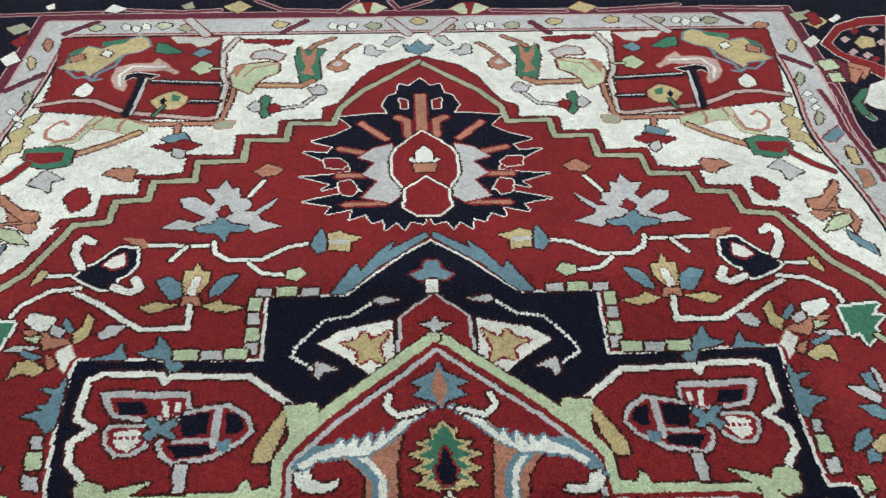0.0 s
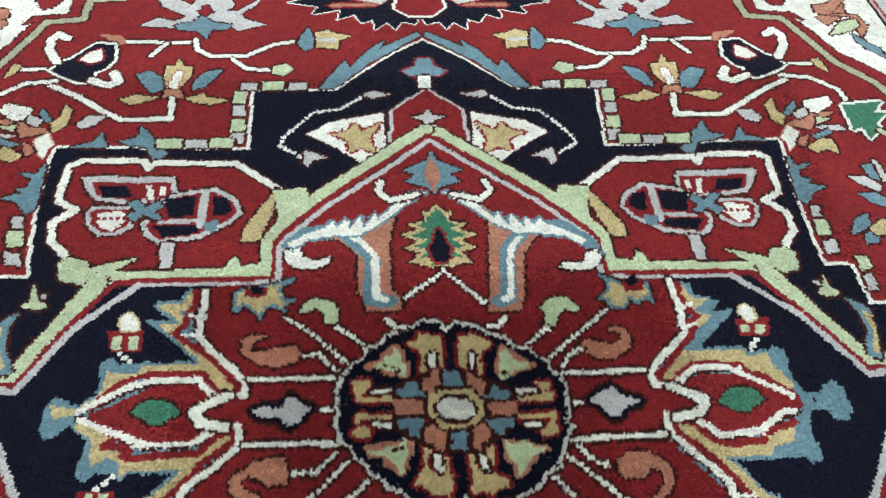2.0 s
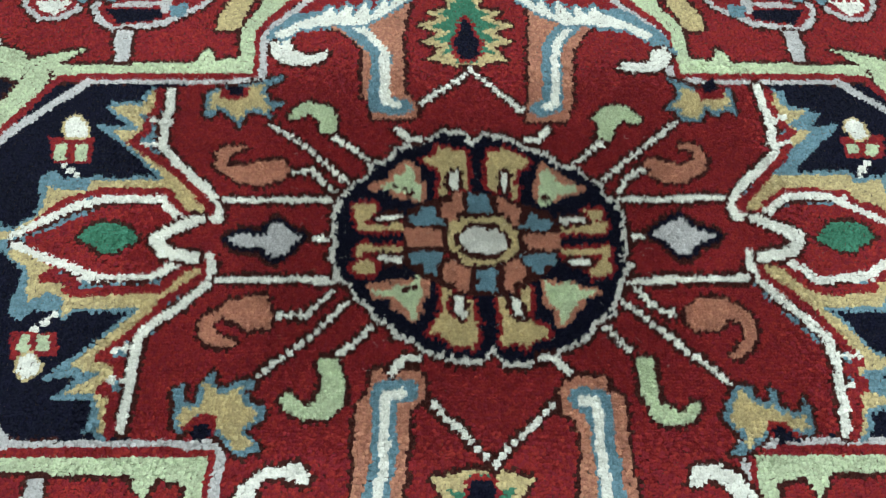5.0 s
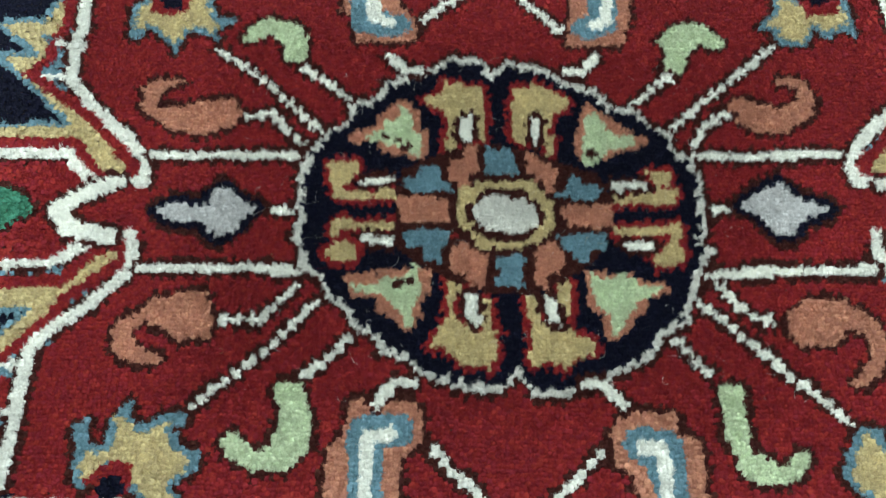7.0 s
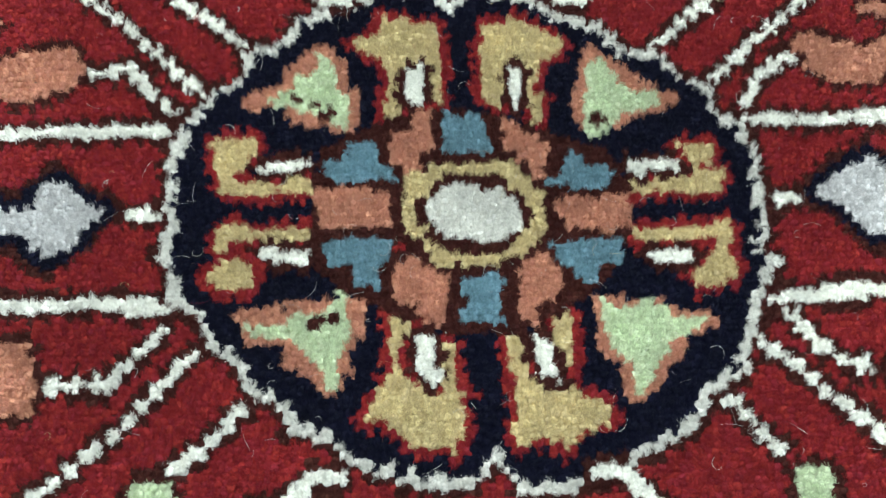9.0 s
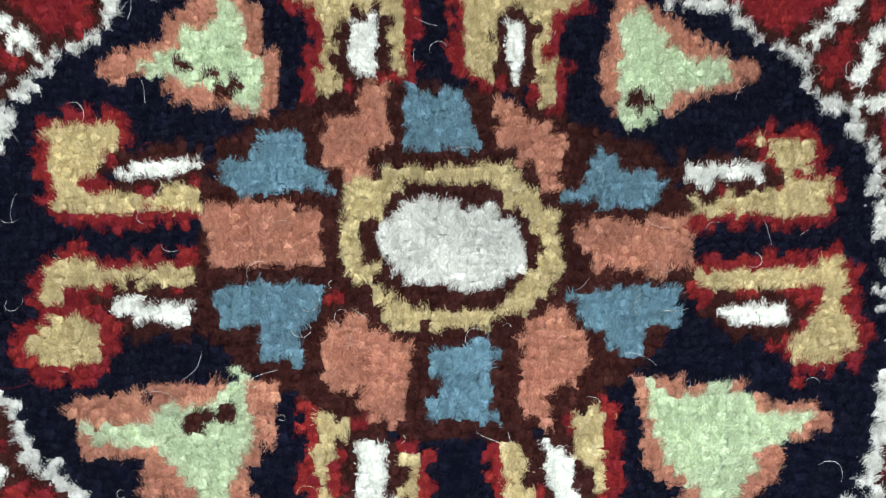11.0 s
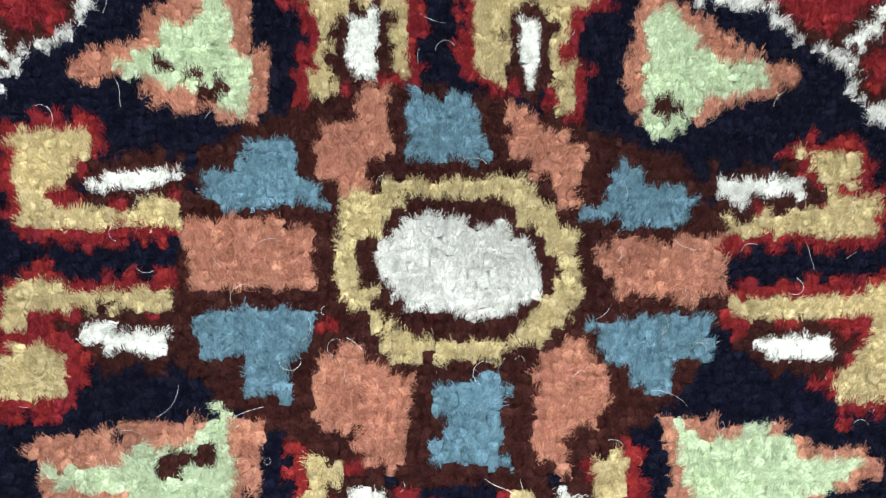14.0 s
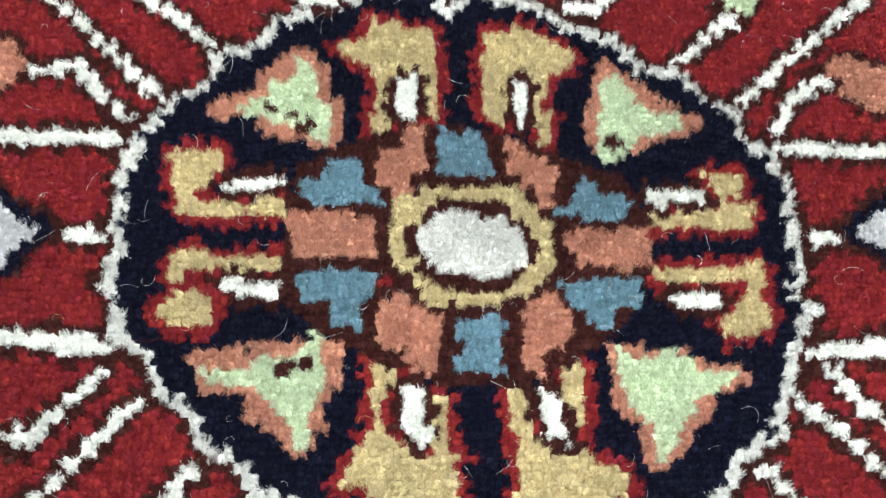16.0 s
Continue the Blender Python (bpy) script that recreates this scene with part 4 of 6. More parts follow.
line("leaf_border", "red", (), "", 0.62, [(28.2, -1.9), (26.9, -2.3), (25.2, -2.9), (25.4, -3.4), (22.1, -3.7), (21.0, -3.1), (19.8, -1.7), (18.2, -1.3), (18.4, -2.6), (19.7, -3.7), (21.0, -5.2), (22.4, -7.2), (23.3, -8.5), (22.4, -9.1), (23.2, -10.0), (22.4, -10.5), (22.4, -11.4), (21.9, -13.0)], "flame_leaf")
line("leaf_edge", "ivory", (), "", 0.55, [(-21.5, 12.5), (-21.6, 10.5), (-21.7, 7.7), (-20.2, 5.9), (-18.3, 4.1), (-17.3, 2.9), (-17.2, 1.7), (-19.6, 1.6), (-20.5, 2.4), (-21.3, 3.4), (-25.0, 3.3), (-26.8, 2.7), (-28.1, 2.1), (-30.6, 0.5)], "flame_leaf")
line("leaf_tooth", "ivory", (), "", 0.42, [(-21.4, 9.7), (-22.8, 10.0)], "flame_leaf")
line("leaf_tooth", "ivory", (), "", 0.42, [(-21.6, 7.7), (-23.0, 7.9)], "flame_leaf")
line("leaf_tooth", "ivory", (), "", 0.42, [(-25.0, 3.3), (-27.1, 2.9)], "flame_leaf")
line("leaf_edge", "ivory", (), "", 0.55, [(-21.0, -12.6), (-21.1, -10.9), (-21.1, -9.8), (-21.2, -7.9), (-21.1, -6.7), (-20.2, -5.7), (-18.7, -4.5), (-17.4, -3.0), (-17.2, -2.2), (-17.5, -1.0), (-18.8, -1.3), (-20.3, -2.0), (-21.1, -2.6), (-24.5, -2.6), (-27.4, -1.5), (-30.4, -0.2)], "flame_leaf")
line("leaf_tooth", "ivory", (), "", 0.42, [(-21.0, -9.8), (-22.3, -9.5)], "flame_leaf")
line("leaf_tooth", "ivory", (), "", 0.42, [(-21.1, -7.5), (-22.6, -7.6)], "flame_leaf")
line("leaf_tooth", "ivory", (), "", 0.42, [(-23.0, -2.7), (-25.5, -2.7)], "flame_leaf")
line("leaf_edge", "ivory", (), "", 0.55, [(21.3, 12.9), (21.3, 11.2), (21.6, 9.9), (21.2, 7.9), (21.3, 7.2), (20.2, 6.1), (18.0, 4.1), (17.4, 3.2), (17.3, 1.9), (19.2, 1.9), (20.5, 3.0), (21.3, 3.6), (24.2, 3.5), (24.8, 2.9), (26.6, 2.0), (28.8, 0.5)], "flame_leaf")
line("leaf_tooth", "ivory", (), "", 0.42, [(21.3, 9.7), (22.6, 10.2)], "flame_leaf")
line("leaf_tooth", "ivory", (), "", 0.42, [(21.2, 7.5), (22.5, 8.1)], "flame_leaf")
line("leaf_tooth", "ivory", (), "", 0.42, [(24.5, 3.1), (25.4, 3.4)], "flame_leaf")
line("leaf_edge", "ivory", (), "", 0.55, [(28.5, -0.8), (27.4, -1.0), (25.3, -2.5), (21.9, -2.9), (20.7, -1.9), (19.7, -1.3), (17.6, -0.9), (17.7, -2.4), (19.0, -4.0), (20.4, -5.5), (21.6, -7.0), (21.9, -8.3), (21.7, -10.0), (21.6, -11.5), (21.4, -13.0)], "flame_leaf")
line("leaf_tooth", "ivory", (), "", 0.42, [(22.0, -8.1), (23.3, -8.1)], "flame_leaf")
line("leaf_tooth", "ivory", (), "", 0.42, [(21.7, -10.1), (22.6, -10.0)], "flame_leaf")
line("leaf_tooth", "ivory", (), "", 0.42, [(25.4, -2.7), (24.2, -2.9)], "flame_leaf")
motif("gem", "emerald", (("brown", 1),), "x", [(26.4, 0.3), (25.7, 1.2), (24.7, 1.5), (23.7, 1.4), (23.0, 0.9), (22.2, 0.2), (23.4, -0.6), (24.3, -0.9), (24.9, -0.6)], "flame_leaf")
line("zigzag", "ivory", (("brown", 1),), "x", 0.8, [(18.6, 1.7), (19.9, 1.1), (21.3, 0.3), (20.5, -0.8), (18.5, -1.2)], "flame_leaf")
motif("bud", "red", (), "", [(-29.6, 8.5), (-26.3, 8.5), (-26.4, 6.2), (-29.0, 6.2)])
motif("petal", "pistachio", (), "", [(-29.1, 7.9), (-28.3, 7.9), (-28.2, 6.4), (-29.0, 6.4)], "bud")
motif("petal", "pistachio", (), "", [(-27.6, 7.8), (-26.8, 7.9), (-26.7, 6.4), (-27.6, 6.4)], "bud")
motif("petal", "ivory", (("gold", 1),), "", [(-27.9, 10.3), (-27.3, 9.8), (-26.9, 9.1), (-27.1, 8.4), (-28.2, 8.3), (-28.7, 9.1), (-28.5, 9.8)], "bud")
line("tendril", "ivory", (), "", 0.40, [(-28.2, 6.0), (-27.7, 5.6), (-27.0, 5.0)], "bud")
motif("bud", "red", (), "", [(26.3, 8.4), (29.5, 8.6), (28.8, 6.6), (26.3, 6.7)])
motif("petal", "pistachio", (), "", [(26.5, 7.9), (27.3, 7.8), (27.1, 6.9), (26.5, 7.0)], "bud")
motif("petal", "pistachio", (), "", [(27.9, 7.9), (28.8, 7.9), (28.4, 6.7), (27.6, 6.9)], "bud")
motif("petal", "ivory", (("gold", 1),), "", [(27.7, 10.1), (28.3, 9.4), (28.2, 8.5), (27.3, 8.1), (26.8, 8.9), (27.0, 9.7)], "bud")
line("tendril", "ivory", (), "", 0.40, [(27.5, 6.2), (26.9, 5.6), (26.6, 5.2)], "bud")
motif("bud", "red", (), "", [(-29.2, -6.4), (-26.3, -6.3), (-25.7, -7.9), (-28.5, -8.2)])
motif("petal", "pistachio", (), "", [(-28.5, -6.6), (-27.8, -6.6), (-27.6, -7.8), (-28.4, -7.6)], "bud")
motif("petal", "pistachio", (), "", [(-27.4, -6.6), (-26.6, -6.6), (-26.3, -7.7), (-27.2, -7.5)], "bud")
motif("petal", "ivory", (("gold", 1),), "", [(-28.0, -8.1), (-27.3, -7.7), (-26.7, -8.3), (-26.7, -9.0), (-27.4, -9.5), (-28.0, -8.8)], "bud")
line("tendril", "ivory", (), "", 0.40, [(-27.7, -6.2), (-27.0, -5.7), (-26.6, -5.1)], "bud")
motif("sprig", "pistachio", (("brown", 1),), "xy", [(37.5, 11.2), (36.7, 11.8), (36.7, 13.6), (36.1, 12.2), (35.1, 11.2), (36.0, 10.7)], "medallion")
motif("sprig", "silver", (("brown", 1),), "xy", [(35.9, 12.7), (35.3, 12.7), (35.3, 12.1), (35.8, 12.0)], "medallion")
motif("leaf", "teal", (("brown", 1),), "xy", [(37.3, 10.7), (38.4, 10.1), (39.2, 9.3), (38.0, 4.0), (36.8, 4.4), (38.0, 7.1), (38.1, 8.8)], "medallion")
motif("leaf", "gold", (), "xy", [(38.5, 9.3), (39.1, 8.5), (38.2, 4.6), (37.6, 4.8), (38.5, 7.1)], "medallion")
motif("scroll_leaf", "salmon", (("brown", 1),), "", [(-4.2, 21.2), (-4.7, 18.4), (-4.7, 12.4), (-4.0, 11.5), (-4.0, 10.0), (-7.2, 10.0), (-7.3, 11.6), (-7.9, 12.1), (-7.7, 16.4), (-9.3, 18.3), (-11.6, 18.9), (-13.4, 18.3), (-12.9, 19.4), (-9.8, 19.5), (-5.7, 20.6)])
line("stalk", "teal", (), "", 1.50, [(-5.0, 11.1), (-6.7, 11.3), (-6.4, 15.8), (-8.0, 18.3), (-9.8, 19.7), (-12.5, 19.5), (-14.2, 17.8)], "scroll_leaf")
line("ivory_edge", "ivory", (), "", 0.62, [(-5.3, 11.3), (-6.2, 11.5), (-6.2, 16.4), (-7.4, 18.1), (-8.9, 19.4)], "scroll_leaf")
motif("scroll_leaf", "salmon", (("brown", 1),), "", [(5.1, 20.6), (4.3, 13.0), (3.9, 9.9), (6.8, 9.7), (7.4, 11.8), (8.0, 16.4), (9.8, 18.9), (12.1, 18.9), (13.5, 18.3), (12.3, 20.0), (8.5, 19.7), (6.3, 21.2), (3.3, 24.1), (2.3, 23.6)])
line("stalk", "teal", (), "", 1.50, [(5.0, 10.9), (5.9, 11.3), (6.4, 16.8), (7.6, 18.4), (9.1, 19.8), (12.1, 20.0), (14.3, 18.1), (15.2, 16.2)], "scroll_leaf")
line("ivory_edge", "ivory", (), "", 0.62, [(5.4, 11.1), (6.1, 11.4), (6.7, 16.8), (7.6, 18.3), (8.7, 19.5)], "scroll_leaf")
motif("scroll_leaf", "salmon", (("brown", 1),), "", [(-6.5, -9.0), (-5.6, -8.8), (-3.6, -9.0), (-3.3, -9.9), (-3.5, -10.8), (-4.1, -11.4), (-4.3, -13.9), (-4.6, -16.6), (-7.5, -16.6), (-7.3, -13.9), (-7.4, -11.0), (-6.8, -10.5)])
line("stalk", "teal", (), "", 1.50, [(-4.5, -10.3), (-5.8, -10.4), (-5.6, -13.5), (-6.0, -16.6)], "scroll_leaf")
line("ivory_edge", "ivory", (), "", 0.62, [(-4.7, -10.4), (-5.7, -10.6), (-5.6, -13.5), (-5.9, -16.6)], "scroll_leaf")
motif("scroll_leaf", "salmon", (("brown", 1),), "", [(4.7, -10.3), (5.3, -9.4), (7.7, -9.3), (7.6, -10.3), (8.5, -10.6), (8.6, -11.8), (8.5, -14.0), (8.9, -16.7), (5.5, -16.7), (5.8, -13.3), (5.5, -11.9), (4.9, -11.7)])
line("stalk", "teal", (), "", 1.50, [(6.0, -10.8), (7.0, -10.9), (7.1, -14.0), (7.4, -16.7)], "scroll_leaf")
line("ivory_edge", "ivory", (), "", 0.62, [(6.1, -10.9), (6.9, -11.0), (6.9, -14.0), (7.1, -16.7)], "scroll_leaf")
motif("curl", "ivory", (("brown", 1),), "", [(-14.6, 17.1), (-13.3, 17.7), (-12.9, 16.4), (-11.8, 15.9), (-10.3, 16.4), (-10.5, 15.5), (-12.0, 14.9), (-13.7, 15.2), (-14.6, 16.1)], "scroll_leaf")
motif("curl", "ivory", (("brown", 1),), "", [(15.1, 16.8), (15.5, 15.8), (14.5, 14.5), (12.3, 14.3), (11.2, 14.6), (11.6, 15.5), (12.2, 15.1), (13.7, 15.3), (13.8, 16.2)], "scroll_leaf")
motif("curl", "ivory", (("brown", 1),), "", [(-14.0, -16.6), (-13.7, -15.9), (-12.6, -14.9), (-10.5, -14.6), (-9.7, -15.4), (-9.9, -15.9), (-10.8, -15.6), (-11.8, -15.3), (-12.6, -15.6), (-12.9, -16.6)], "scroll_leaf")
motif("curl", "ivory", (("brown", 1),), "", [(11.8, -15.9), (12.0, -14.9), (13.2, -14.7), (14.7, -15.2), (15.5, -16.4), (15.6, -16.8), (14.4, -16.7), (13.7, -16.0), (13.1, -15.5), (12.3, -16.1)], "scroll_leaf")
motif("mane", "ivory", (("teal", 1),), "xy", [(14.5, 18.0), (12.5, 19.4), (10.6, 20.2), (10.2, 21.0), (9.7, 19.9), (8.8, 21.2), (8.5, 19.8), (7.5, 21.5), (7.1, 19.9), (6.1, 21.8), (5.7, 21.1), (2.9, 24.4), (0.6, 24.7), (3.3, 22.6), (5.5, 20.5), (7.5, 19.1), (9.5, 19.0), (12.4, 18.6), (13.9, 17.4)], "scroll_leaf")
line("hook", "ivory", (("brown", 1),), "xy", 0.65, [(5.3, 26.1), (5.7, 24.8), (4.6, 23.5), (1.8, 24.3)], "medallion")
whole("flower", "teal", (("brown", 1),), "xy", [(0.0, 30.8), (0.5, 29.2), (3.1, 27.7), (1.7, 27.2), (2.9, 26.1), (0.7, 25.3), (0.0, 24.3)], "medallion")
whole("flower_heart", "salmon", (), "xy", [(0.0, 29.8), (0.9, 27.1), (0.0, 24.4)], "medallion")
whole("palm_leaf", "gold", (("brown", 1),), "xy", [(0.0, 23.0), (0.9, 21.8), (1.4, 22.0), (1.2, 20.7), (2.8, 20.3), (1.9, 19.6), (3.8, 19.0), (2.1, 18.1), (3.4, 17.3), (2.0, 16.7), (3.0, 15.5), (1.4, 15.2), (0.9, 14.9), (0.0, 15.1)])
whole("palm_green", "emerald", (), "xy", [(0.0, 22.5), (0.9, 21.2), (1.1, 20.6), (2.1, 20.1), (1.1, 19.7), (2.8, 18.8), (1.2, 18.3), (2.5, 17.4), (1.2, 17.1), (2.0, 16.0), (0.9, 16.3), (0.7, 15.2), (0.0, 15.2)], "palm_leaf")
whole("palm_heart", "navy", (("red", 1),), "xy", [(0.0, 19.8), (0.4, 19.1), (0.6, 17.8), (1.1, 17.4), (0.6, 15.7), (0.0, 15.6)], "palm_leaf")
line("chevron", "ivory", (("brown", 1),), "", 0.42, [(-3.5, 11.5), (0.2, 14.5)], "medallion")
line("chevron", "ivory", (("brown", 1),), "", 0.42, [(0.2, 14.5), (3.7, 10.6)], "medallion")
line("chevron", "ivory", (("brown", 1),), "", 0.42, [(-2.8, -11.1), (0.7, -14.7)], "medallion")
line("chevron", "ivory", (("brown", 1),), "", 0.42, [(0.7, -14.7), (4.3, -11.1)], "medallion")
motif("comma", "pistachio", (("brown", 1),), "", [(-13.0, 9.9), (-12.8, 10.9), (-11.7, 11.6), (-10.2, 11.2), (-9.7, 10.5), (-9.5, 8.8), (-10.8, 8.7), (-10.9, 9.8), (-11.5, 10.5), (-12.2, 10.1)], "medallion")
motif("comma", "pistachio", (("brown", 1),), "", [(-9.9, -8.2), (-8.6, -8.3), (-8.2, -9.8), (-8.2, -11.2), (-9.1, -12.0), (-10.5, -12.1), (-11.6, -11.5), (-12.0, -10.7), (-11.5, -10.3), (-10.9, -10.7), (-10.5, -11.2), (-9.8, -11.0), (-9.6, -9.8)], "medallion")
motif("comma", "pistachio", (("brown", 1),), "", [(8.6, 8.0), (9.1, 9.5), (8.7, 10.1), (9.6, 11.1), (11.1, 11.2), (12.2, 10.0), (11.8, 9.5), (10.6, 9.8), (10.0, 9.1), (9.8, 8.1)], "medallion")
motif("comma", "pistachio", (("brown", 1),), "", [(9.5, -8.1), (10.6, -8.1), (10.6, -9.6), (10.7, -11.1), (12.0, -11.7), (12.6, -10.9), (13.1, -11.0), (12.9, -11.8), (12.1, -12.4), (11.0, -12.5), (10.1, -11.8), (9.6, -10.4)], "medallion")
motif("paisley", "salmon", (("brown", 1),), "", [(-17.8, 5.8), (-17.9, 7.1), (-17.3, 7.7), (-15.7, 7.5), (-16.5, 7.2), (-17.1, 6.7), (-16.9, 6.0), (-15.8, 5.9), (-15.1, 6.4), (-13.2, 6.3), (-12.7, 5.4), (-13.4, 4.8), (-14.8, 4.4), (-16.3, 4.7)], "medallion")
motif("paisley", "salmon", (("brown", 1),), "", [(-16.4, -4.9), (-15.9, -4.2), (-15.1, -4.1), (-13.4, -4.0), (-13.0, -5.2), (-13.0, -6.2), (-14.5, -6.3), (-15.1, -5.8), (-16.2, -5.4), (-16.6, -6.0), (-16.3, -6.6), (-15.0, -7.0), (-15.3, -7.4), (-16.4, -7.5), (-17.3, -6.8), (-17.5, -5.9), (-17.2, -5.3)], "medallion")
motif("paisley", "salmon", (("brown", 1),), "", [(11.7, 6.2), (12.2, 6.6), (14.4, 6.0), (15.3, 6.4), (15.6, 7.2), (14.3, 7.4), (14.6, 7.8), (15.9, 7.7), (16.3, 6.9), (15.9, 5.5), (14.5, 4.7), (13.0, 4.6), (12.0, 5.2)], "medallion")
motif("paisley", "salmon", (("brown", 1),), "", [(13.0, -4.9), (14.0, -4.2), (15.6, -4.2), (16.7, -4.9), (17.3, -6.0), (17.0, -7.4), (16.2, -8.2), (15.4, -8.1), (16.0, -7.4), (16.5, -6.6), (16.3, -5.8), (15.6, -5.5), (15.0, -6.4), (13.7, -6.5), (13.1, -5.9)], "medallion")
line("spoke", "ivory", (("brown", 1),), "", 0.36, [(-14.2, 9.5), (-11.3, 7.1), (-8.6, 4.4)], "medallion")
line("spoke", "ivory", (("brown", 1),), "", 0.36, [(-13.5, -9.4), (-11.1, -7.3), (-8.2, -4.3)], "medallion")
line("spoke", "ivory", (("brown", 1),), "", 0.36, [(14.6, 9.7), (12.1, 7.6), (8.4, 4.5)], "medallion")
line("spoke", "ivory", (("brown", 1),), "", 0.4, [(9.0, -4.4), (12.4, -7.4), (15.2, -10.0)], "medallion")
line("spoke", "ivory", (("brown", 1),), "", 0.4, [(-9.7, 8.3), (-7.4, 6.5)], "medallion")
line("spoke", "ivory", (("brown", 1),), "", 0.4, [(-8.5, -7.8), (-6.6, -6.0)], "medallion")
line("spoke", "ivory", (("brown", 1),), "", 0.4, [(8.9, 7.8), (6.9, 6.0)], "medallion")
line("spoke", "ivory", (("brown", 1),), "", 0.4, [(7.9, -6.2), (9.3, -7.8)], "medallion")
line("spoke", "ivory", (("brown", 1),), "", 0.42, [(-12.4, 5.4), (-11.3, 5.6), (-9.7, 3.8)], "medallion")
line("spoke", "ivory", (("brown", 1),), "", 0.42, [(-12.6, -5.3), (-10.9, -5.3), (-9.3, -3.6)], "medallion")
line("spoke", "ivory", (("brown", 1),), "", 0.42, [(11.5, 5.6), (10.5, 5.0), (9.7, 3.9)], "medallion")
line("spoke", "ivory", (("brown", 1),), "", 0.42, [(10.1, -3.6), (10.9, -4.6), (12.3, -5.5)], "medallion")
line("spoke", "ivory", (("brown", 1),), "", 0.45, [(-16.9, 3.2), (-8.9, 3.2)], "medallion")
line("spoke", "ivory", (("brown", 1),), "", 0.45, [(-16.7, -2.8), (-8.5, -2.9)], "medallion")
line("spoke", "ivory", (("brown", 1),), "", 0.45, [(9.3, 3.1), (16.7, 3.4)], "medallion")
line("spoke", "ivory", (("brown", 1),), "", 0.45, [(9.3, -3.0), (17.3, -2.7)], "medallion")
line("spoke", "ivory", (("brown", 1),), "", 0.48, [(-11.1, 0.2), (-9.1, 0.3)], "medallion")
line("spoke", "ivory", (("brown", 1),), "", 0.48, [(9.6, 0.3), (11.6, 0.4)], "medallion")
motif("drop", "silver", (("navy", 2), ("brown", 1)), "", [(-16.6, 0.2), (-15.8, 0.6), (-14.1, 0.4), (-13.9, 1.3), (-13.2, 1.5), (-12.5, 0.8), (-11.5, 0.2), (-12.3, -0.1), (-12.5, -0.8), (-13.1, -1.2), (-13.9, -1.0), (-14.2, -0.3), (-15.7, -0.4)], "medallion")
motif("drop", "silver", (("navy", 2), ("brown", 1)), "", [(11.6, 0.7), (12.6, 1.3), (13.7, 1.8), (14.3, 1.0), (16.0, 0.4), (14.9, -0.0), (14.2, -0.2), (14.0, -1.0), (13.0, -1.0), (12.4, 0.0), (11.8, 0.2)], "medallion")
motif("fire_flower", "gold", (("brown", 1),), "", [(-18.0, -12.6), (-18.4, -10.1), (-17.9, -9.8), (-17.7, -10.8), (-17.0, -11.0), (-17.0, -9.8), (-16.1, -9.0), (-15.9, -9.9), (-15.2, -10.1), (-14.5, -9.5), (-13.5, -9.5), (-13.5, -10.1), (-13.9, -10.3), (-13.8, -11.0), (-12.9, -11.2), (-12.8, -11.9), (-13.3, -12.3), (-13.8, -12.7), (-12.7, -13.9), (-14.0, -14.2), (-14.6, -13.6), (-15.4, -13.0), (-16.1, -12.4), (-16.7, -12.0), (-17.6, -12.8)], rim=("teal", 2))
motif("fire_core", "red", (), "", [(-17.5, -12.5), (-16.7, -11.7), (-15.8, -11.5), (-15.5, -12.4), (-15.8, -13.2)], "fire_flower")
motif("fire_core", "navy", (), "", [(-17.1, -13.0), (-16.7, -12.3), (-16.1, -12.1), (-15.8, -12.8), (-16.2, -13.4)], "fire_flower")
motif("fire_flower", "gold", (("brown", 1),), "", [(14.7, -11.1), (15.4, -10.0), (16.5, -10.0), (16.4, -10.8), (17.2, -11.0), (17.5, -10.2), (17.8, -10.4), (17.9, -11.3), (18.8, -11.7), (19.4, -10.6), (19.6, -11.9), (19.5, -13.0), (18.6, -13.0), (17.4, -12.5), (16.8, -13.2), (15.8, -13.9), (15.0, -14.3), (14.2, -14.2), (15.4, -13.3), (14.9, -12.5), (14.3, -12.0)], rim=("teal", 2))
motif("fire_core", "red", (), "", [(16.7, -12.3), (17.7, -12.1), (18.8, -13.0), (18.6, -13.4), (17.0, -13.2)], "fire_flower")
motif("fire_core", "navy", (), "", [(17.0, -12.7), (17.7, -12.3), (18.6, -13.3), (17.5, -13.6)], "fire_flower")
motif("fire_flower", "gold", (("brown", 1),), "", [(-19.0, 10.3), (-19.0, 12.4), (-18.3, 12.8), (-15.0, 13.5), (-13.6, 14.1), (-13.7, 13.6), (-14.9, 12.7), (-14.5, 11.6), (-13.4, 11.5), (-14.4, 10.8), (-14.2, 10.0), (-15.3, 10.7), (-16.0, 10.5), (-16.5, 9.3), (-17.3, 10.2), (-18.0, 11.0), (-18.5, 10.1)], rim=("teal", 2))
motif("fire_core", "red", (), "", [(-18.1, 12.7), (-16.0, 13.0), (-16.0, 12.1), (-17.0, 11.7), (-17.9, 11.8)], "fire_flower")
motif("fire_core", "navy", (), "", [(-17.7, 13.0), (-16.4, 13.1), (-16.5, 12.2), (-17.3, 12.1)], "fire_flower")
motif("fire_flower", "gold", (("brown", 1),), "", [(14.4, 13.8), (15.3, 13.6), (16.5, 12.9), (19.3, 12.8), (19.3, 10.2), (18.5, 10.9), (17.7, 10.1), (17.2, 10.9), (16.4, 9.7), (15.7, 9.8), (15.0, 9.7), (14.8, 10.9), (13.9, 10.8), (15.2, 12.0), (15.2, 13.1)], rim=("teal", 2))
motif("fire_core", "red", (), "", [(16.6, 12.7), (18.9, 12.9), (18.5, 11.9), (16.9, 11.7)], "fire_flower")
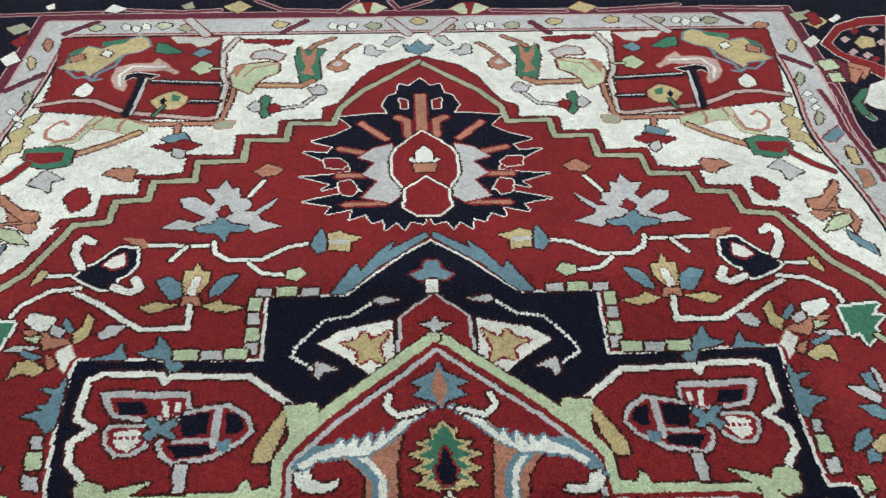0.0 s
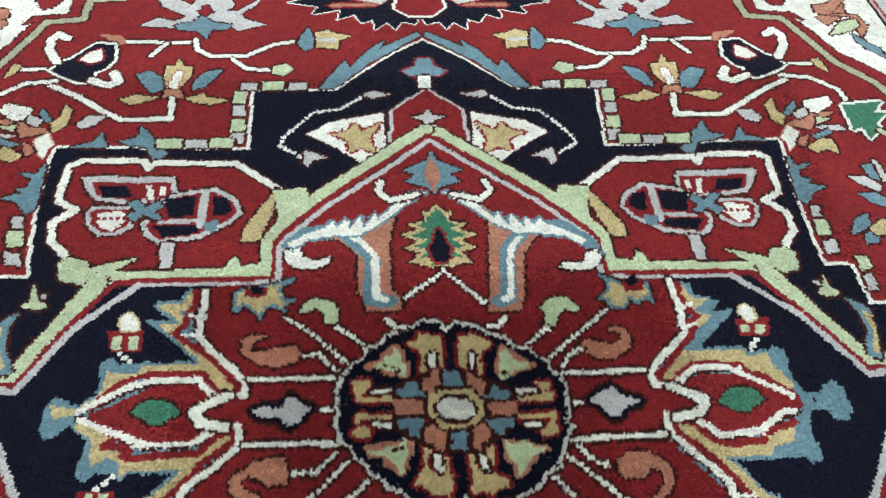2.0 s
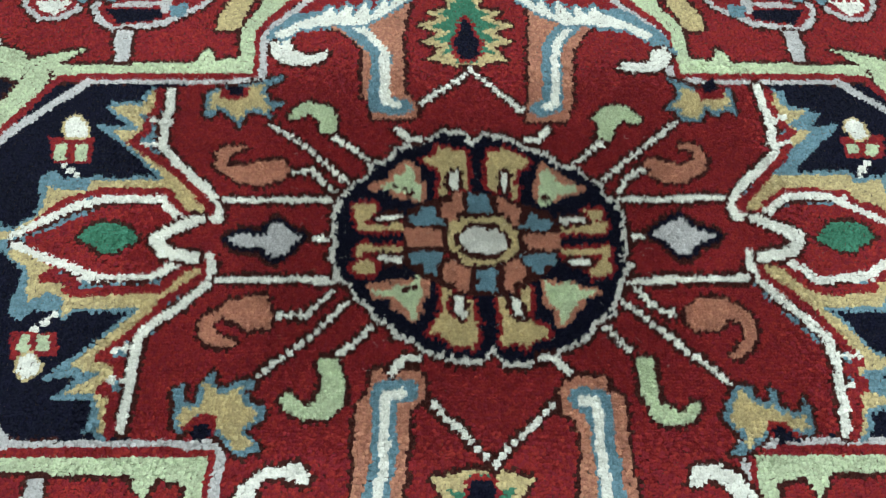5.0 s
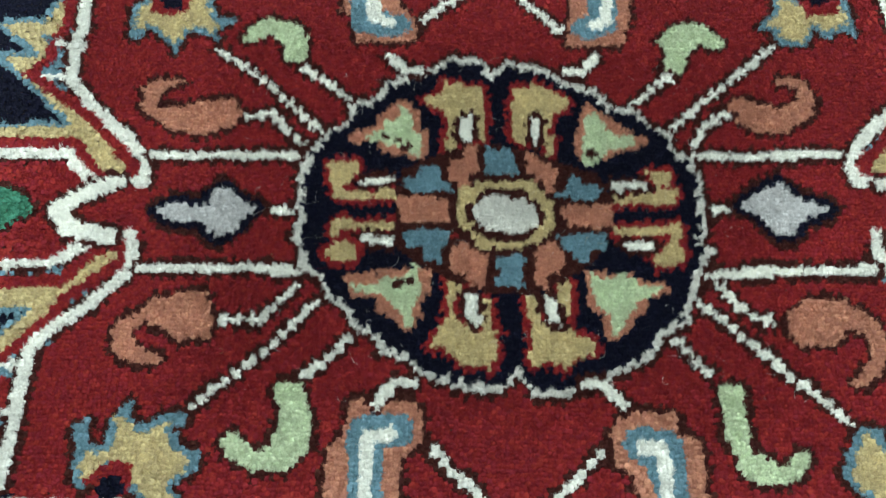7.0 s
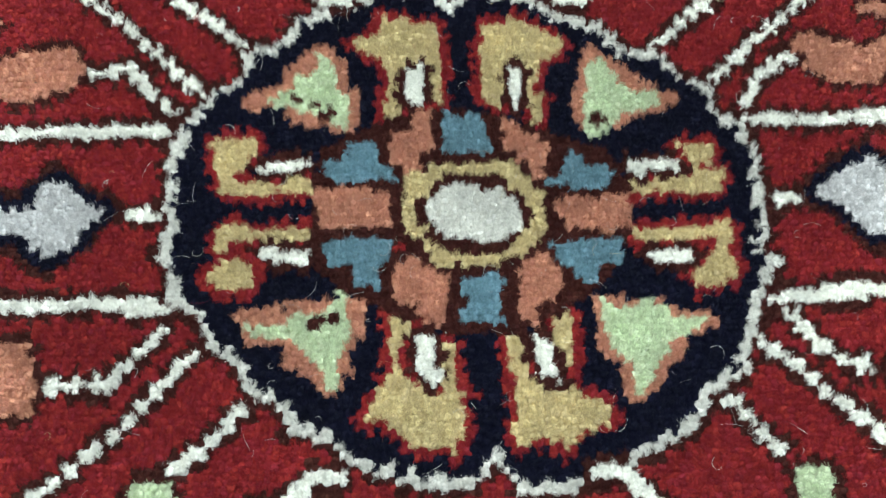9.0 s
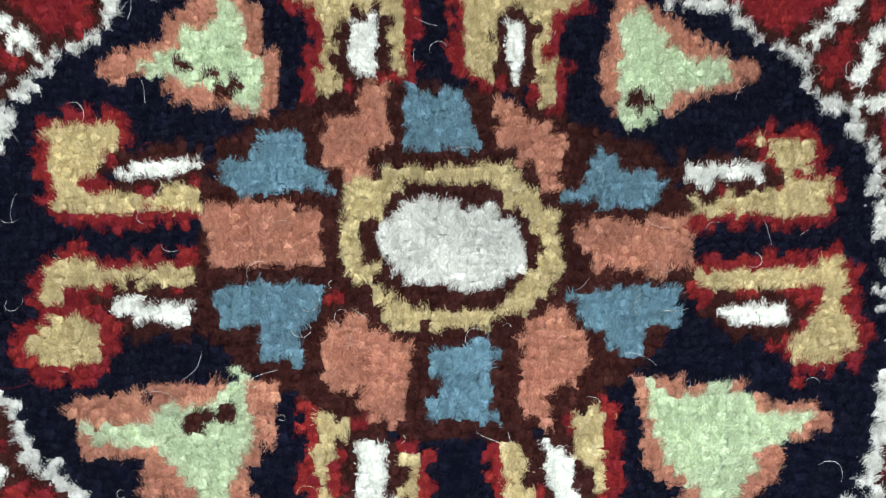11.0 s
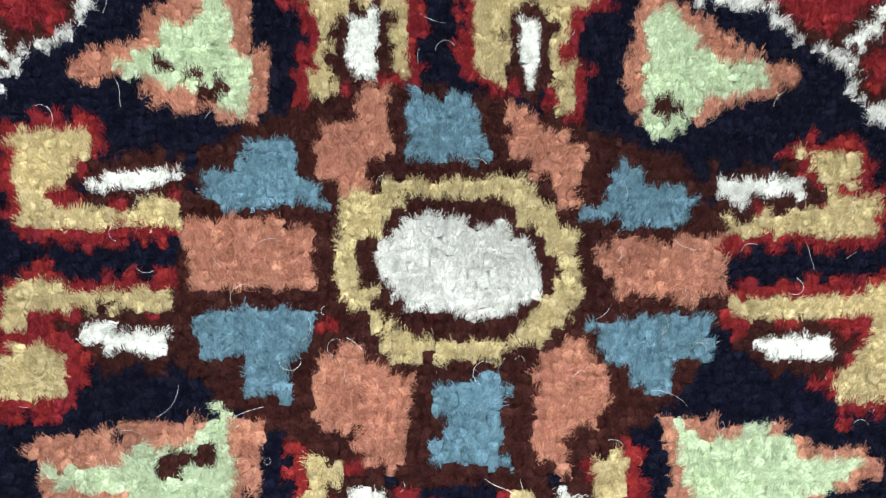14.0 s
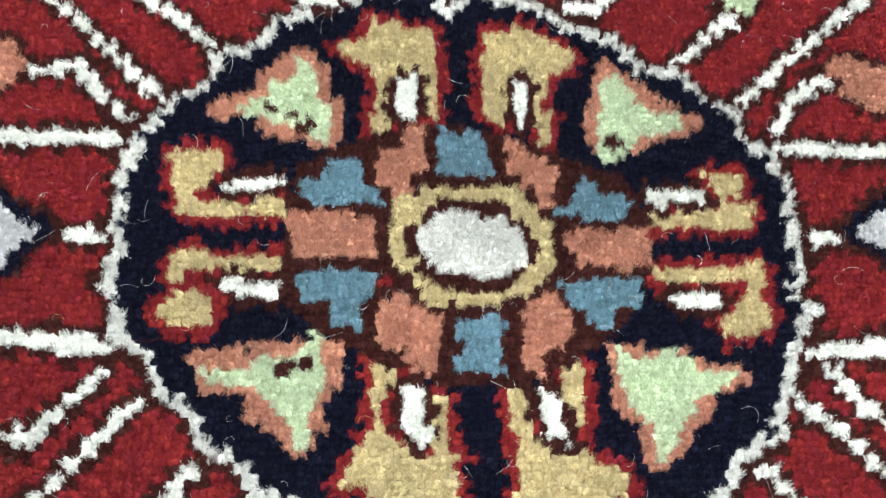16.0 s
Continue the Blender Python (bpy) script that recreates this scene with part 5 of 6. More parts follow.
motif("fire_core", "navy", (), "", [(17.2, 13.1), (18.3, 13.9), (18.3, 12.7), (17.2, 12.3)], "fire_flower")
motif("rosette", "navy", (("brown", 1),), "", [(-2.07, 9.15), (-0.76, 8.90), (-0.06, 8.03), (0.70, 8.80), (2.72, 8.39), (3.68, 7.53), (5.09, 7.19), (5.80, 6.14), (6.97, 5.95), (7.45, 5.16), (8.56, 4.51), (8.66, 3.55), (9.50, 3.20), (9.80, 2.11), (9.82, 0.05), (9.65, -1.48), (9.99, -1.76), (9.35, -2.90), (8.51, -5.31), (7.18, -6.16), (6.67, -7.08), (5.01, -7.88), (3.63, -8.24), (3.12, -8.74), (1.53, -8.75), (0.72, -7.83), (0.18, -8.51), (-1.30, -8.65), (-3.55, -7.78), (-4.07, -7.27), (-5.40, -6.89), (-5.59, -6.24), (-6.69, -5.72), (-7.10, -4.76), (-8.02, -4.22), (-8.22, -3.39), (-9.44, -2.83), (-9.35, -1.81), (-9.88, -1.23), (-9.63, -0.05), (-9.90, 1.16), (-9.65, 2.40), (-9.28, 3.41), (-8.49, 4.48), (-7.47, 5.20), (-7.35, 6.20), (-5.99, 6.54), (-5.51, 7.57), (-3.69, 8.09)], rim=("cream", 2))
line("spur", "ivory", (("brown", 1),), "xy", 0.5, [(5.3, 9.1), (4.6, 8.2), (3.8, 8.2)], "medallion")
motif("petal", "gold", (("red", 1),), "", [(-3.71, 6.60), (-2.63, 6.81), (-2.51, 7.51), (-1.92, 7.38), (-1.23, 7.13), (-0.54, 7.12), (-0.69, 6.09), (-0.55, 4.05), (-1.03, 4.06), (-1.11, 5.42), (-1.64, 5.79), (-1.99, 5.22), (-2.04, 3.54), (-2.52, 3.45), (-2.47, 5.23), (-2.75, 5.90), (-3.23, 6.14)], "rosette")
motif("slit", "ivory", (("brown", 1),), "", [(-1.73, 5.44), (-1.20, 5.54), (-1.30, 3.96), (-1.74, 3.97)], "rosette")
motif("petal", "gold", (("red", 1),), "", [(0.96, 7.21), (2.26, 7.34), (3.67, 6.39), (3.55, 5.78), (2.85, 5.57), (2.67, 4.69), (2.86, 3.23), (2.42, 3.24), (2.48, 5.13), (2.13, 5.70), (1.63, 5.48), (1.41, 3.80), (0.85, 4.02), (0.85, 5.61)], "rosette")
motif("slit", "ivory", (("brown", 1),), "", [(1.75, 5.55), (2.22, 5.36), (2.01, 3.70), (1.70, 3.79)], "rosette")
motif("leaf", "salmon", (), "", [(-7.36, 4.23), (-7.09, 4.59), (-5.94, 4.86), (-5.95, 5.67), (-5.18, 5.95), (-4.99, 6.45), (-4.50, 6.32), (-3.78, 5.70), (-3.89, 4.81), (-3.32, 4.37), (-3.43, 3.30), (-3.81, 2.94), (-4.79, 3.20), (-5.93, 3.54), (-6.12, 3.95), (-7.26, 3.86)], "rosette")
motif("leaf_heart", "pistachio", (), "", [(-6.89, 4.22), (-5.75, 4.63), (-5.47, 5.18), (-4.79, 5.38), (-4.69, 6.10), (-4.31, 5.75), (-4.18, 4.82), (-3.89, 4.38), (-3.71, 3.01), (-4.03, 3.05), (-4.79, 3.64), (-5.93, 3.99)], "rosette")
line("fleck", "brown", (), "", 0.25, [(-5.56, 4.30), (-4.56, 3.96)], "rosette")
line("fleck", "brown", (), "", 0.35, [(-4.56, 3.62), (-4.37, 3.65)], "rosette")
motif("leaf", "salmon", (), "", [(3.67, 3.79), (4.05, 4.66), (4.36, 5.77), (4.84, 6.26), (5.24, 5.91), (6.02, 5.06), (6.64, 4.54), (7.38, 4.31), (7.41, 3.78), (6.07, 3.47), (5.45, 3.07), (4.26, 2.61)], "rosette")
motif("leaf_heart", "pistachio", (), "", [(4.21, 4.00), (4.53, 5.54), (4.99, 5.80), (5.51, 4.85), (5.99, 4.33), (6.90, 4.32), (6.85, 3.95), (5.50, 3.50), (5.10, 2.97), (4.25, 2.51)], "rosette")
line("fleck", "brown", (), "", 0.4, [(4.62, 3.32), (4.95, 3.36)], "rosette")
motif("leaf", "salmon", (), "", [(-7.21, -3.14), (-6.75, -2.97), (-5.69, -3.12), (-5.71, -2.81), (-4.66, -2.74), (-3.78, -2.85), (-3.11, -2.78), (-3.28, -3.89), (-3.52, -4.54), (-3.67, -5.14), (-3.98, -5.85), (-4.61, -5.63), (-4.81, -5.20), (-5.62, -5.01), (-5.49, -4.23), (-6.84, -4.11)], "rosette")
motif("leaf_heart", "pistachio", (), "", [(-6.88, -3.63), (-5.67, -3.53), (-5.34, -3.18), (-4.47, -3.11), (-3.99, -2.70), (-4.27, -2.29), (-3.92, -2.30), (-3.73, -3.34), (-3.54, -3.88), (-3.86, -4.44), (-4.02, -4.79), (-3.99, -5.68), (-4.36, -5.67), (-4.51, -4.95), (-4.93, -4.50), (-5.50, -4.05), (-6.68, -4.03)], "rosette")
line("fleck", "brown", (), "", 0.3, [(-4.83, -3.61), (-4.25, -3.40)], "rosette")
motif("leaf", "salmon", (), "", [(3.90, -2.84), (4.52, -2.85), (5.75, -2.97), (6.48, -3.17), (6.63, -3.44), (7.63, -3.29), (7.78, -3.99), (6.73, -4.33), (6.68, -4.85), (6.11, -5.19), (5.79, -5.88), (5.12, -6.31), (4.62, -5.84), (4.67, -5.16), (4.10, -4.62)], "rosette")
motif("leaf_heart", "pistachio", (), "", [(4.22, -2.84), (4.84, -3.22), (5.57, -3.06), (6.30, -3.16), (6.52, -3.62), (7.33, -3.64), (7.29, -3.98), (6.37, -4.32), (5.95, -5.01), (5.57, -5.43), (5.26, -6.13), (4.87, -5.85), (5.01, -5.16), (4.53, -4.63), (4.23, -3.88)], "rosette")
motif("petal", "gold", (("red", 1),), "", [(-8.34, 2.70), (-7.79, 2.79), (-6.89, 2.78), (-6.87, 2.17), (-7.15, 1.67), (-7.73, 1.48), (-7.35, 1.27), (-4.92, 1.32), (-4.91, 0.82), (-7.70, 0.77), (-8.07, 0.98), (-8.07, 1.63), (-8.26, 2.04)], "rosette")
motif("slit", "ivory", (("brown", 1),), "", [(-6.82, 1.85), (-5.15, 2.10), (-5.02, 1.73), (-6.63, 1.56)], "rosette")
motif("petal", "gold", (("red", 1),), "", [(-8.02, -0.51), (-7.64, -0.25), (-4.88, -0.46), (-4.87, -0.85), (-7.51, -0.89), (-7.71, -1.32), (-7.04, -1.30), (-6.76, -2.00), (-6.84, -2.42), (-7.97, -2.39), (-8.18, -1.96), (-7.82, -1.50)], "rosette")
motif("slit", "ivory", (("brown", 1),), "", [(-6.87, -1.15), (-6.51, -1.06), (-4.90, -1.19), (-4.93, -1.60), (-6.49, -1.48)], "rosette")
motif("petal", "gold", (("red", 1),), "", [(7.04, 2.39), (8.46, 2.46), (8.41, 1.76), (7.90, 1.50), (8.58, 1.40), (8.40, 0.64), (5.42, 0.60), (5.46, 0.98), (7.59, 1.30), (7.65, 1.71), (7.41, 2.03)], "rosette")
motif("slit", "ivory", (("brown", 1),), "", [(5.36, 1.76), (7.10, 1.85), (7.19, 1.47), (5.62, 1.24)], "rosette")
motif("petal", "gold", (("red", 1),), "", [(5.30, -0.64), (8.56, -0.47), (8.74, -1.04), (8.33, -1.47), (8.66, -1.61), (8.56, -2.37), (7.74, -2.65), (7.18, -2.52), (6.92, -2.29), (7.78, -1.56), (8.07, -1.09), (5.35, -1.07)], "rosette")
motif("slit", "ivory", (("brown", 1),), "", [(5.67, -1.51), (7.25, -1.43), (7.35, -1.68), (6.21, -1.85)], "rosette")
motif("petal", "gold", (("red", 1),), "", [(-2.49, -3.24), (-1.89, -3.35), (-1.89, -3.92), (-2.17, -4.44), (-2.08, -5.14), (-1.48, -5.70), (-0.88, -5.72), (-0.69, -5.00), (-0.79, -4.26), (-0.39, -4.10), (-0.31, -5.01), (-0.41, -5.69), (-0.07, -5.87), (-0.25, -7.03), (-0.44, -7.57), (-1.13, -7.29), (-1.46, -7.46), (-2.17, -7.04), (-2.34, -6.62), (-3.10, -6.50), (-2.70, -5.64), (-2.34, -4.79)], "rosette")
motif("slit", "ivory", (("brown", 1),), "", [(-1.61, -4.07), (-1.10, -4.08), (-1.02, -4.82), (-0.74, -5.38), (-1.22, -5.55), (-1.60, -4.98)], "rosette")
motif("petal", "gold", (("red", 1),), "", [(1.35, -3.78), (1.64, -4.14), (1.70, -4.88), (2.02, -5.58), (2.52, -5.88), (2.78, -5.63), (2.66, -4.55), (2.51, -3.44), (3.13, -3.28), (3.25, -4.21), (3.01, -5.60), (3.50, -5.95), (4.19, -6.14), (4.14, -6.77), (3.42, -7.08), (2.89, -7.56), (2.21, -7.14), (1.49, -7.45), (1.24, -6.94), (1.46, -5.90), (1.16, -4.52)], "rosette")
motif("slit", "ivory", (("brown", 1),), "", [(1.95, -4.06), (2.46, -4.16), (2.60, -4.90), (2.75, -5.54), (2.28, -5.46), (1.93, -4.71)], "rosette")
motif("hub", "brown", (), "", [(-4.99, 0.96), (-4.75, 2.44), (-3.85, 2.88), (-2.42, 3.59), (-0.60, 3.77), (1.30, 3.63), (3.15, 2.85), (4.87, 2.08), (5.43, 0.84), (5.36, -0.74), (4.81, -1.87), (4.00, -2.69), (2.89, -3.58), (1.29, -4.03), (-0.44, -3.99), (-2.36, -3.37), (-3.78, -2.61), (-4.69, -1.85), (-5.06, -0.71)], "rosette")
motif("ring", "gold", (), "", [(-2.09, 1.20), (-1.65, 1.57), (-1.21, 1.56), (-1.11, 1.77), (-0.71, 1.77), (0.08, 1.84), (1.08, 1.83), (1.92, 1.64), (1.85, 1.32), (2.14, 1.21), (2.17, 0.95), (2.70, 0.74), (2.68, 0.33), (2.57, -0.52), (2.37, -0.96), (1.98, -1.19), (1.92, -1.38), (1.62, -1.61), (0.82, -1.74), (0.45, -1.82), (-0.38, -1.64), (-0.43, -1.73), (-1.08, -1.70), (-1.12, -1.42), (-1.36, -1.15), (-1.36, -0.89), (-1.78, -0.84), (-1.97, -0.55), (-2.09, -0.16), (-2.02, 0.44), (-1.97, 0.89)], "rosette")
motif("ring_ground", "brown", (), "", [(-0.82, 1.35), (-0.67, 1.47), (-0.33, 1.40), (-0.13, 1.47), (1.35, 1.27), (1.34, 0.91), (1.71, 0.75), (2.08, 0.49), (2.14, -0.12), (1.97, -0.51), (1.71, -0.85), (1.55, -1.18), (1.40, -1.37), (-0.19, -1.34), (-0.52, -1.45), (-0.75, -1.24), (-1.03, -1.04), (-1.31, -0.70), (-1.27, -0.46), (-1.51, -0.36), (-1.60, -0.07), (-1.65, 0.53), (-1.51, 0.68), (-1.22, 0.68), (-1.17, 1.02), (-0.82, 1.14)], "rosette")
motif("heart", "cream", (), "", [(-1.27, 0.33), (-1.17, 0.63), (-0.83, 0.81), (-0.73, 1.01), (-0.04, 1.06), (0.30, 0.95), (0.34, 0.74), (0.73, 0.79), (1.03, 0.94), (1.27, 0.89), (1.41, 0.65), (1.76, 0.39), (1.78, -0.11), (1.71, -0.59), (1.43, -0.83), (1.23, -0.96), (0.80, -0.91), (0.71, -1.00), (0.10, -0.87), (-0.19, -0.82), (-0.42, -0.88), (-0.73, -0.84), (-0.84, -0.57), (-1.06, -0.32), (-1.17, 0.03)], "rosette")
motif("tile", "teal", (), "", [(-0.51, 3.73), (-0.30, 3.58), (-0.04, 3.64), (0.93, 3.44), (0.85, 3.12), (0.94, 2.29), (0.80, 2.08), (0.20, 2.19), (-0.53, 2.22), (-0.54, 2.85)], "rosette")
motif("tile", "salmon", (), "", [(-1.63, 3.76), (-0.93, 3.76), (-0.96, 3.08), (-0.85, 2.33), (-1.30, 2.12), (-1.50, 1.69), (-1.89, 1.48), (-2.12, 1.78), (-2.46, 2.00), (-2.39, 2.86), (-2.24, 2.95), (-1.69, 2.97)], "rosette")
motif("tile", "salmon", (), "", [(1.44, 3.38), (1.84, 3.49), (1.94, 3.15), (2.37, 2.76), (2.97, 2.64), (2.96, 2.22), (2.58, 1.74), (2.51, 1.18), (2.31, 1.18), (2.27, 1.58), (1.89, 1.85), (1.70, 2.12), (1.34, 2.40), (1.42, 2.84)], "rosette")
motif("tile", "teal", (), "", [(-4.63, 1.99), (-3.95, 2.07), (-3.72, 2.63), (-2.78, 2.57), (-2.70, 2.32), (-2.88, 2.05), (-2.58, 1.68), (-2.23, 1.36), (-2.38, 1.20), (-3.25, 1.24), (-4.11, 1.20), (-4.48, 1.41)], "rosette")
motif("tile", "teal", (), "", [(2.65, 1.10), (3.17, 1.50), (3.53, 2.09), (3.75, 2.25), (3.96, 1.98), (4.04, 1.60), (4.88, 1.59), (4.94, 1.29), (4.61, 0.89), (3.80, 0.85), (3.11, 0.93)], "rosette")
motif("tile", "salmon", (), "", [(-5.07, 0.88), (-4.86, 0.94), (-3.62, 0.92), (-2.35, 0.88), (-2.42, -0.42), (-3.56, -0.46), (-4.80, -0.39), (-4.87, 0.28)], "rosette")
motif("tile", "salmon", (), "", [(3.09, 0.45), (3.27, 0.55), (4.26, 0.49), (5.37, 0.58), (5.44, 0.14), (5.44, -0.65), (4.52, -0.73), (3.17, -0.61), (3.08, -0.13)], "rosette")
motif("tile", "teal", (), "", [(-4.58, -0.86), (-4.19, -0.77), (-2.36, -0.80), (-2.34, -1.30), (-2.29, -1.61), (-2.68, -1.76), (-2.75, -2.21), (-2.75, -2.55), (-3.09, -2.50), (-3.66, -2.40), (-3.68, -2.01), (-3.63, -1.74), (-3.86, -1.60), (-4.44, -1.48)], "rosette")
motif("tile", "teal", (), "", [(2.63, -1.05), (4.96, -0.97), (4.91, -1.80), (4.41, -1.71), (4.24, -1.99), (4.32, -2.41), (3.77, -2.51), (3.53, -2.25), (3.44, -1.93), (2.92, -1.62), (2.75, -1.30)], "rosette")
motif("tile", "salmon", (), "", [(-2.03, -1.33), (-1.59, -1.34), (-1.30, -1.79), (-0.68, -2.05), (-0.60, -2.80), (-0.58, -3.41), (-0.83, -3.73), (-1.26, -3.59), (-1.53, -3.41), (-1.54, -3.04), (-1.82, -2.94), (-2.48, -2.87), (-2.42, -2.04), (-2.16, -1.77)], "rosette")
motif("tile", "salmon", (), "", [(2.32, -1.41), (2.67, -1.51), (2.96, -1.78), (3.03, -2.15), (2.88, -2.87), (2.52, -3.00), (2.19, -3.21), (2.10, -3.72), (1.60, -3.62), (1.53, -3.20), (1.56, -2.30), (1.78, -1.75)], "rosette")
motif("tile", "teal", (), "", [(-0.26, -2.15), (-0.07, -2.20), (0.44, -2.12), (0.91, -2.00), (1.16, -2.22), (1.08, -2.48), (1.06, -2.92), (1.12, -3.52), (0.86, -3.69), (0.15, -3.67), (-0.15, -3.49), (-0.03, -2.90), (-0.23, -2.72)], "rosette")
motif("knot", "red", (), "", [(-2.31, -1.02), (-1.98, -1.03), (-1.98, -1.23), (-2.30, -1.23)], "rosette")
motif("corolla", "ivory", (("navy", 1),), "", [(-15.3, 103.0), (-14.8, 104.2), (-13.8, 103.6), (-13.8, 102.1), (-14.7, 101.9)], "guard")
motif("corolla", "ivory", (("navy", 1),), "", [(-13.6, 102.2), (-13.1, 103.4), (-12.1, 102.8), (-12.1, 101.3), (-13.1, 101.1)], "guard")
motif("corolla", "ivory", (("navy", 1),), "", [(-12.0, 103.1), (-11.4, 104.3), (-10.4, 103.7), (-10.5, 102.2), (-11.4, 102.0)], "guard")
motif("corolla", "ivory", (("navy", 1),), "", [(8.1, 102.6), (8.7, 103.8), (9.7, 103.2), (9.5, 101.6), (8.5, 101.5)], "guard")
motif("corolla", "ivory", (("navy", 1),), "", [(9.7, 101.8), (10.3, 103.0), (11.3, 102.4), (11.1, 100.8), (10.1, 100.7)], "guard")
motif("corolla", "ivory", (("navy", 1),), "", [(11.5, 102.7), (12.1, 103.9), (13.1, 103.3), (12.9, 101.7), (11.9, 101.6)], "guard")
motif("corolla", "ivory", (("navy", 1),), "", [(-50.4, 103.6), (-50.1, 104.7), (-49.0, 104.1), (-48.7, 102.6), (-49.6, 102.4)], "guard")
motif("corolla", "ivory", (("navy", 1),), "", [(-48.5, 102.8), (-48.2, 103.9), (-47.1, 103.3), (-46.9, 101.8), (-47.8, 101.6)], "guard")
motif("corolla", "ivory", (("navy", 1),), "", [(-47.0, 103.7), (-46.7, 104.8), (-45.6, 104.2), (-45.4, 102.7), (-46.3, 102.5)], "guard")
motif("corolla", "ivory", (("navy", 1),), "", [(43.6, 103.6), (44.4, 104.8), (45.3, 104.2), (44.8, 102.6), (43.8, 102.5)], "guard")
motif("corolla", "ivory", (("navy", 1),), "", [(45.1, 102.8), (45.9, 104.0), (46.8, 103.4), (46.3, 101.8), (45.3, 101.7)], "guard")
motif("corolla", "ivory", (("navy", 1),), "", [(47.0, 103.7), (47.9, 104.9), (48.7, 104.3), (48.3, 102.7), (47.2, 102.6)], "guard")
motif("corolla", "ivory", (("navy", 1),), "", [(59.1, 80.6), (60.1, 81.5), (60.6, 80.6), (59.7, 79.7)], "guard")
motif("corolla", "ivory", (("navy", 1),), "", [(59.5, 78.8), (60.4, 79.7), (61.0, 78.8), (60.1, 77.9)], "guard")
motif("corolla", "ivory", (("navy", 1),), "", [(59.6, 77.0), (60.5, 77.9), (61.1, 77.0), (60.2, 76.1)], "guard")
motif("corolla", "ivory", (("navy", 1),), "", [(-60.8, 79.0), (-60.5, 79.8), (-59.3, 78.9), (-59.6, 78.1)], "guard")
motif("corolla", "ivory", (("navy", 1),), "", [(-59.2, 77.2), (-58.9, 78.0), (-57.7, 77.2), (-58.0, 76.3)], "guard")
motif("corolla", "ivory", (("navy", 1),), "", [(-58.0, 75.5), (-57.6, 76.3), (-56.5, 75.4), (-56.8, 74.6)], "guard")
motif("leaf", "pistachio", (("brown", 1),), "", [(-44.6, 103.8), (-43.9, 104.9), (-42.0, 104.3), (-42.0, 103.2), (-43.3, 102.6)], "guard")
motif("leaf", "pistachio", (("brown", 1),), "", [(-55.9, 103.3), (-55.3, 104.5), (-53.4, 103.8), (-53.3, 102.7), (-54.5, 102.2)], "guard")
motif("leaf", "sage", (("brown", 1),), "", [(-9.0, 102.9), (-8.1, 104.0), (-6.3, 103.4), (-6.5, 102.2), (-7.8, 101.7)], "guard")
motif("leaf", "sage", (("brown", 1),), "", [(3.5, 102.2), (4.5, 103.3), (6.3, 102.7), (6.0, 101.5), (4.6, 101.0)], "guard")
motif("leaf", "sage", (("brown", 1),), "", [(14.6, 102.5), (15.7, 103.6), (17.4, 103.0), (17.0, 101.8), (15.6, 101.3)], "guard")
motif("leaf", "gold", (("brown", 1),), "", [(-1.3, 104.2), (-0.3, 105.4), (1.5, 104.7), (1.2, 103.6), (-0.2, 103.0)], "guard")
motif("leaf", "gold", (("brown", 1),), "", [(22.0, 103.6), (23.1, 104.7), (24.8, 104.1), (24.4, 103.0), (23.0, 102.4)], "guard")
motif("leaf", "gold", (("brown", 1),), "", [(31.8, 103.9), (33.0, 105.1), (34.6, 104.5), (34.2, 103.3), (32.7, 102.8)], "guard")
motif("leaf", "sage", (("brown", 1),), "", [(39.6, 103.5), (40.8, 104.7), (42.4, 104.1), (41.9, 102.9), (40.4, 102.4)], "guard")
motif("leaf", "sage", (("brown", 1),), "", [(48.8, 103.3), (50.0, 104.4), (51.7, 103.8), (51.1, 102.7), (49.6, 102.1)], "guard")
motif("leaf", "gold", (("brown", 1),), "", [(-24.9, 103.7), (-24.1, 104.8), (-22.2, 104.2), (-22.4, 103.0), (-23.7, 102.5)], "guard")
motif("leaf", "sage", (("brown", 1),), "", [(-40.6, 102.9), (-39.9, 104.1), (-38.0, 103.4), (-38.0, 102.3), (-39.3, 101.8)], "guard")
motif("leaf", "gold", (("brown", 1),), "", [(60.9, 94.8), (62.1, 96.9), (62.6, 95.8), (61.8, 93.7), (60.8, 92.7)], "guard")
motif("leaf", "sage", (("brown", 1),), "", [(59.1, 84.7), (60.1, 86.6), (60.6, 85.6), (59.9, 83.7), (59.0, 82.8)], "guard")
motif("leaf", "sage", (("brown", 1),), "", [(59.7, 74.1), (60.5, 75.8), (61.1, 75.0), (60.5, 73.3), (59.7, 72.5)], "guard")
motif("leaf", "gold", (("brown", 1),), "", [(61.0, 66.0), (62.2, 67.5), (62.5, 66.7), (61.5, 65.2), (60.6, 64.4)], "guard")
motif("leaf", "salmon", (("brown", 1),), "", [(57.0, 101.4), (58.3, 102.5), (59.9, 101.9), (59.3, 100.7), (57.8, 100.2)], "guard")
motif("leaf", "salmon", (("brown", 1),), "", [(-61.7, 98.0), (-61.9, 100.1), (-60.7, 99.0), (-60.2, 96.9), (-60.5, 95.8)], "guard")
motif("leaf", "gold", (("brown", 1),), "", [(-62.6, 92.4), (-62.8, 94.5), (-61.7, 93.4), (-61.2, 91.4), (-61.5, 90.4)], "guard")
motif("leaf", "sage", (("brown", 1),), "", [(-59.7, 82.3), (-60.0, 84.2), (-58.9, 83.2), (-58.3, 81.4), (-58.5, 80.5)], "guard")
line("diagonal_bar", "maroon", (("brown", 1),), "", 0.90, [(-22.8, 101.0), (-19.3, 104.7)], "guard")
line("diagonal_bar", "silver", (("red", 1),), "", 1.40, [(42.1, 99.9), (38.3, 105.1)], "guard")
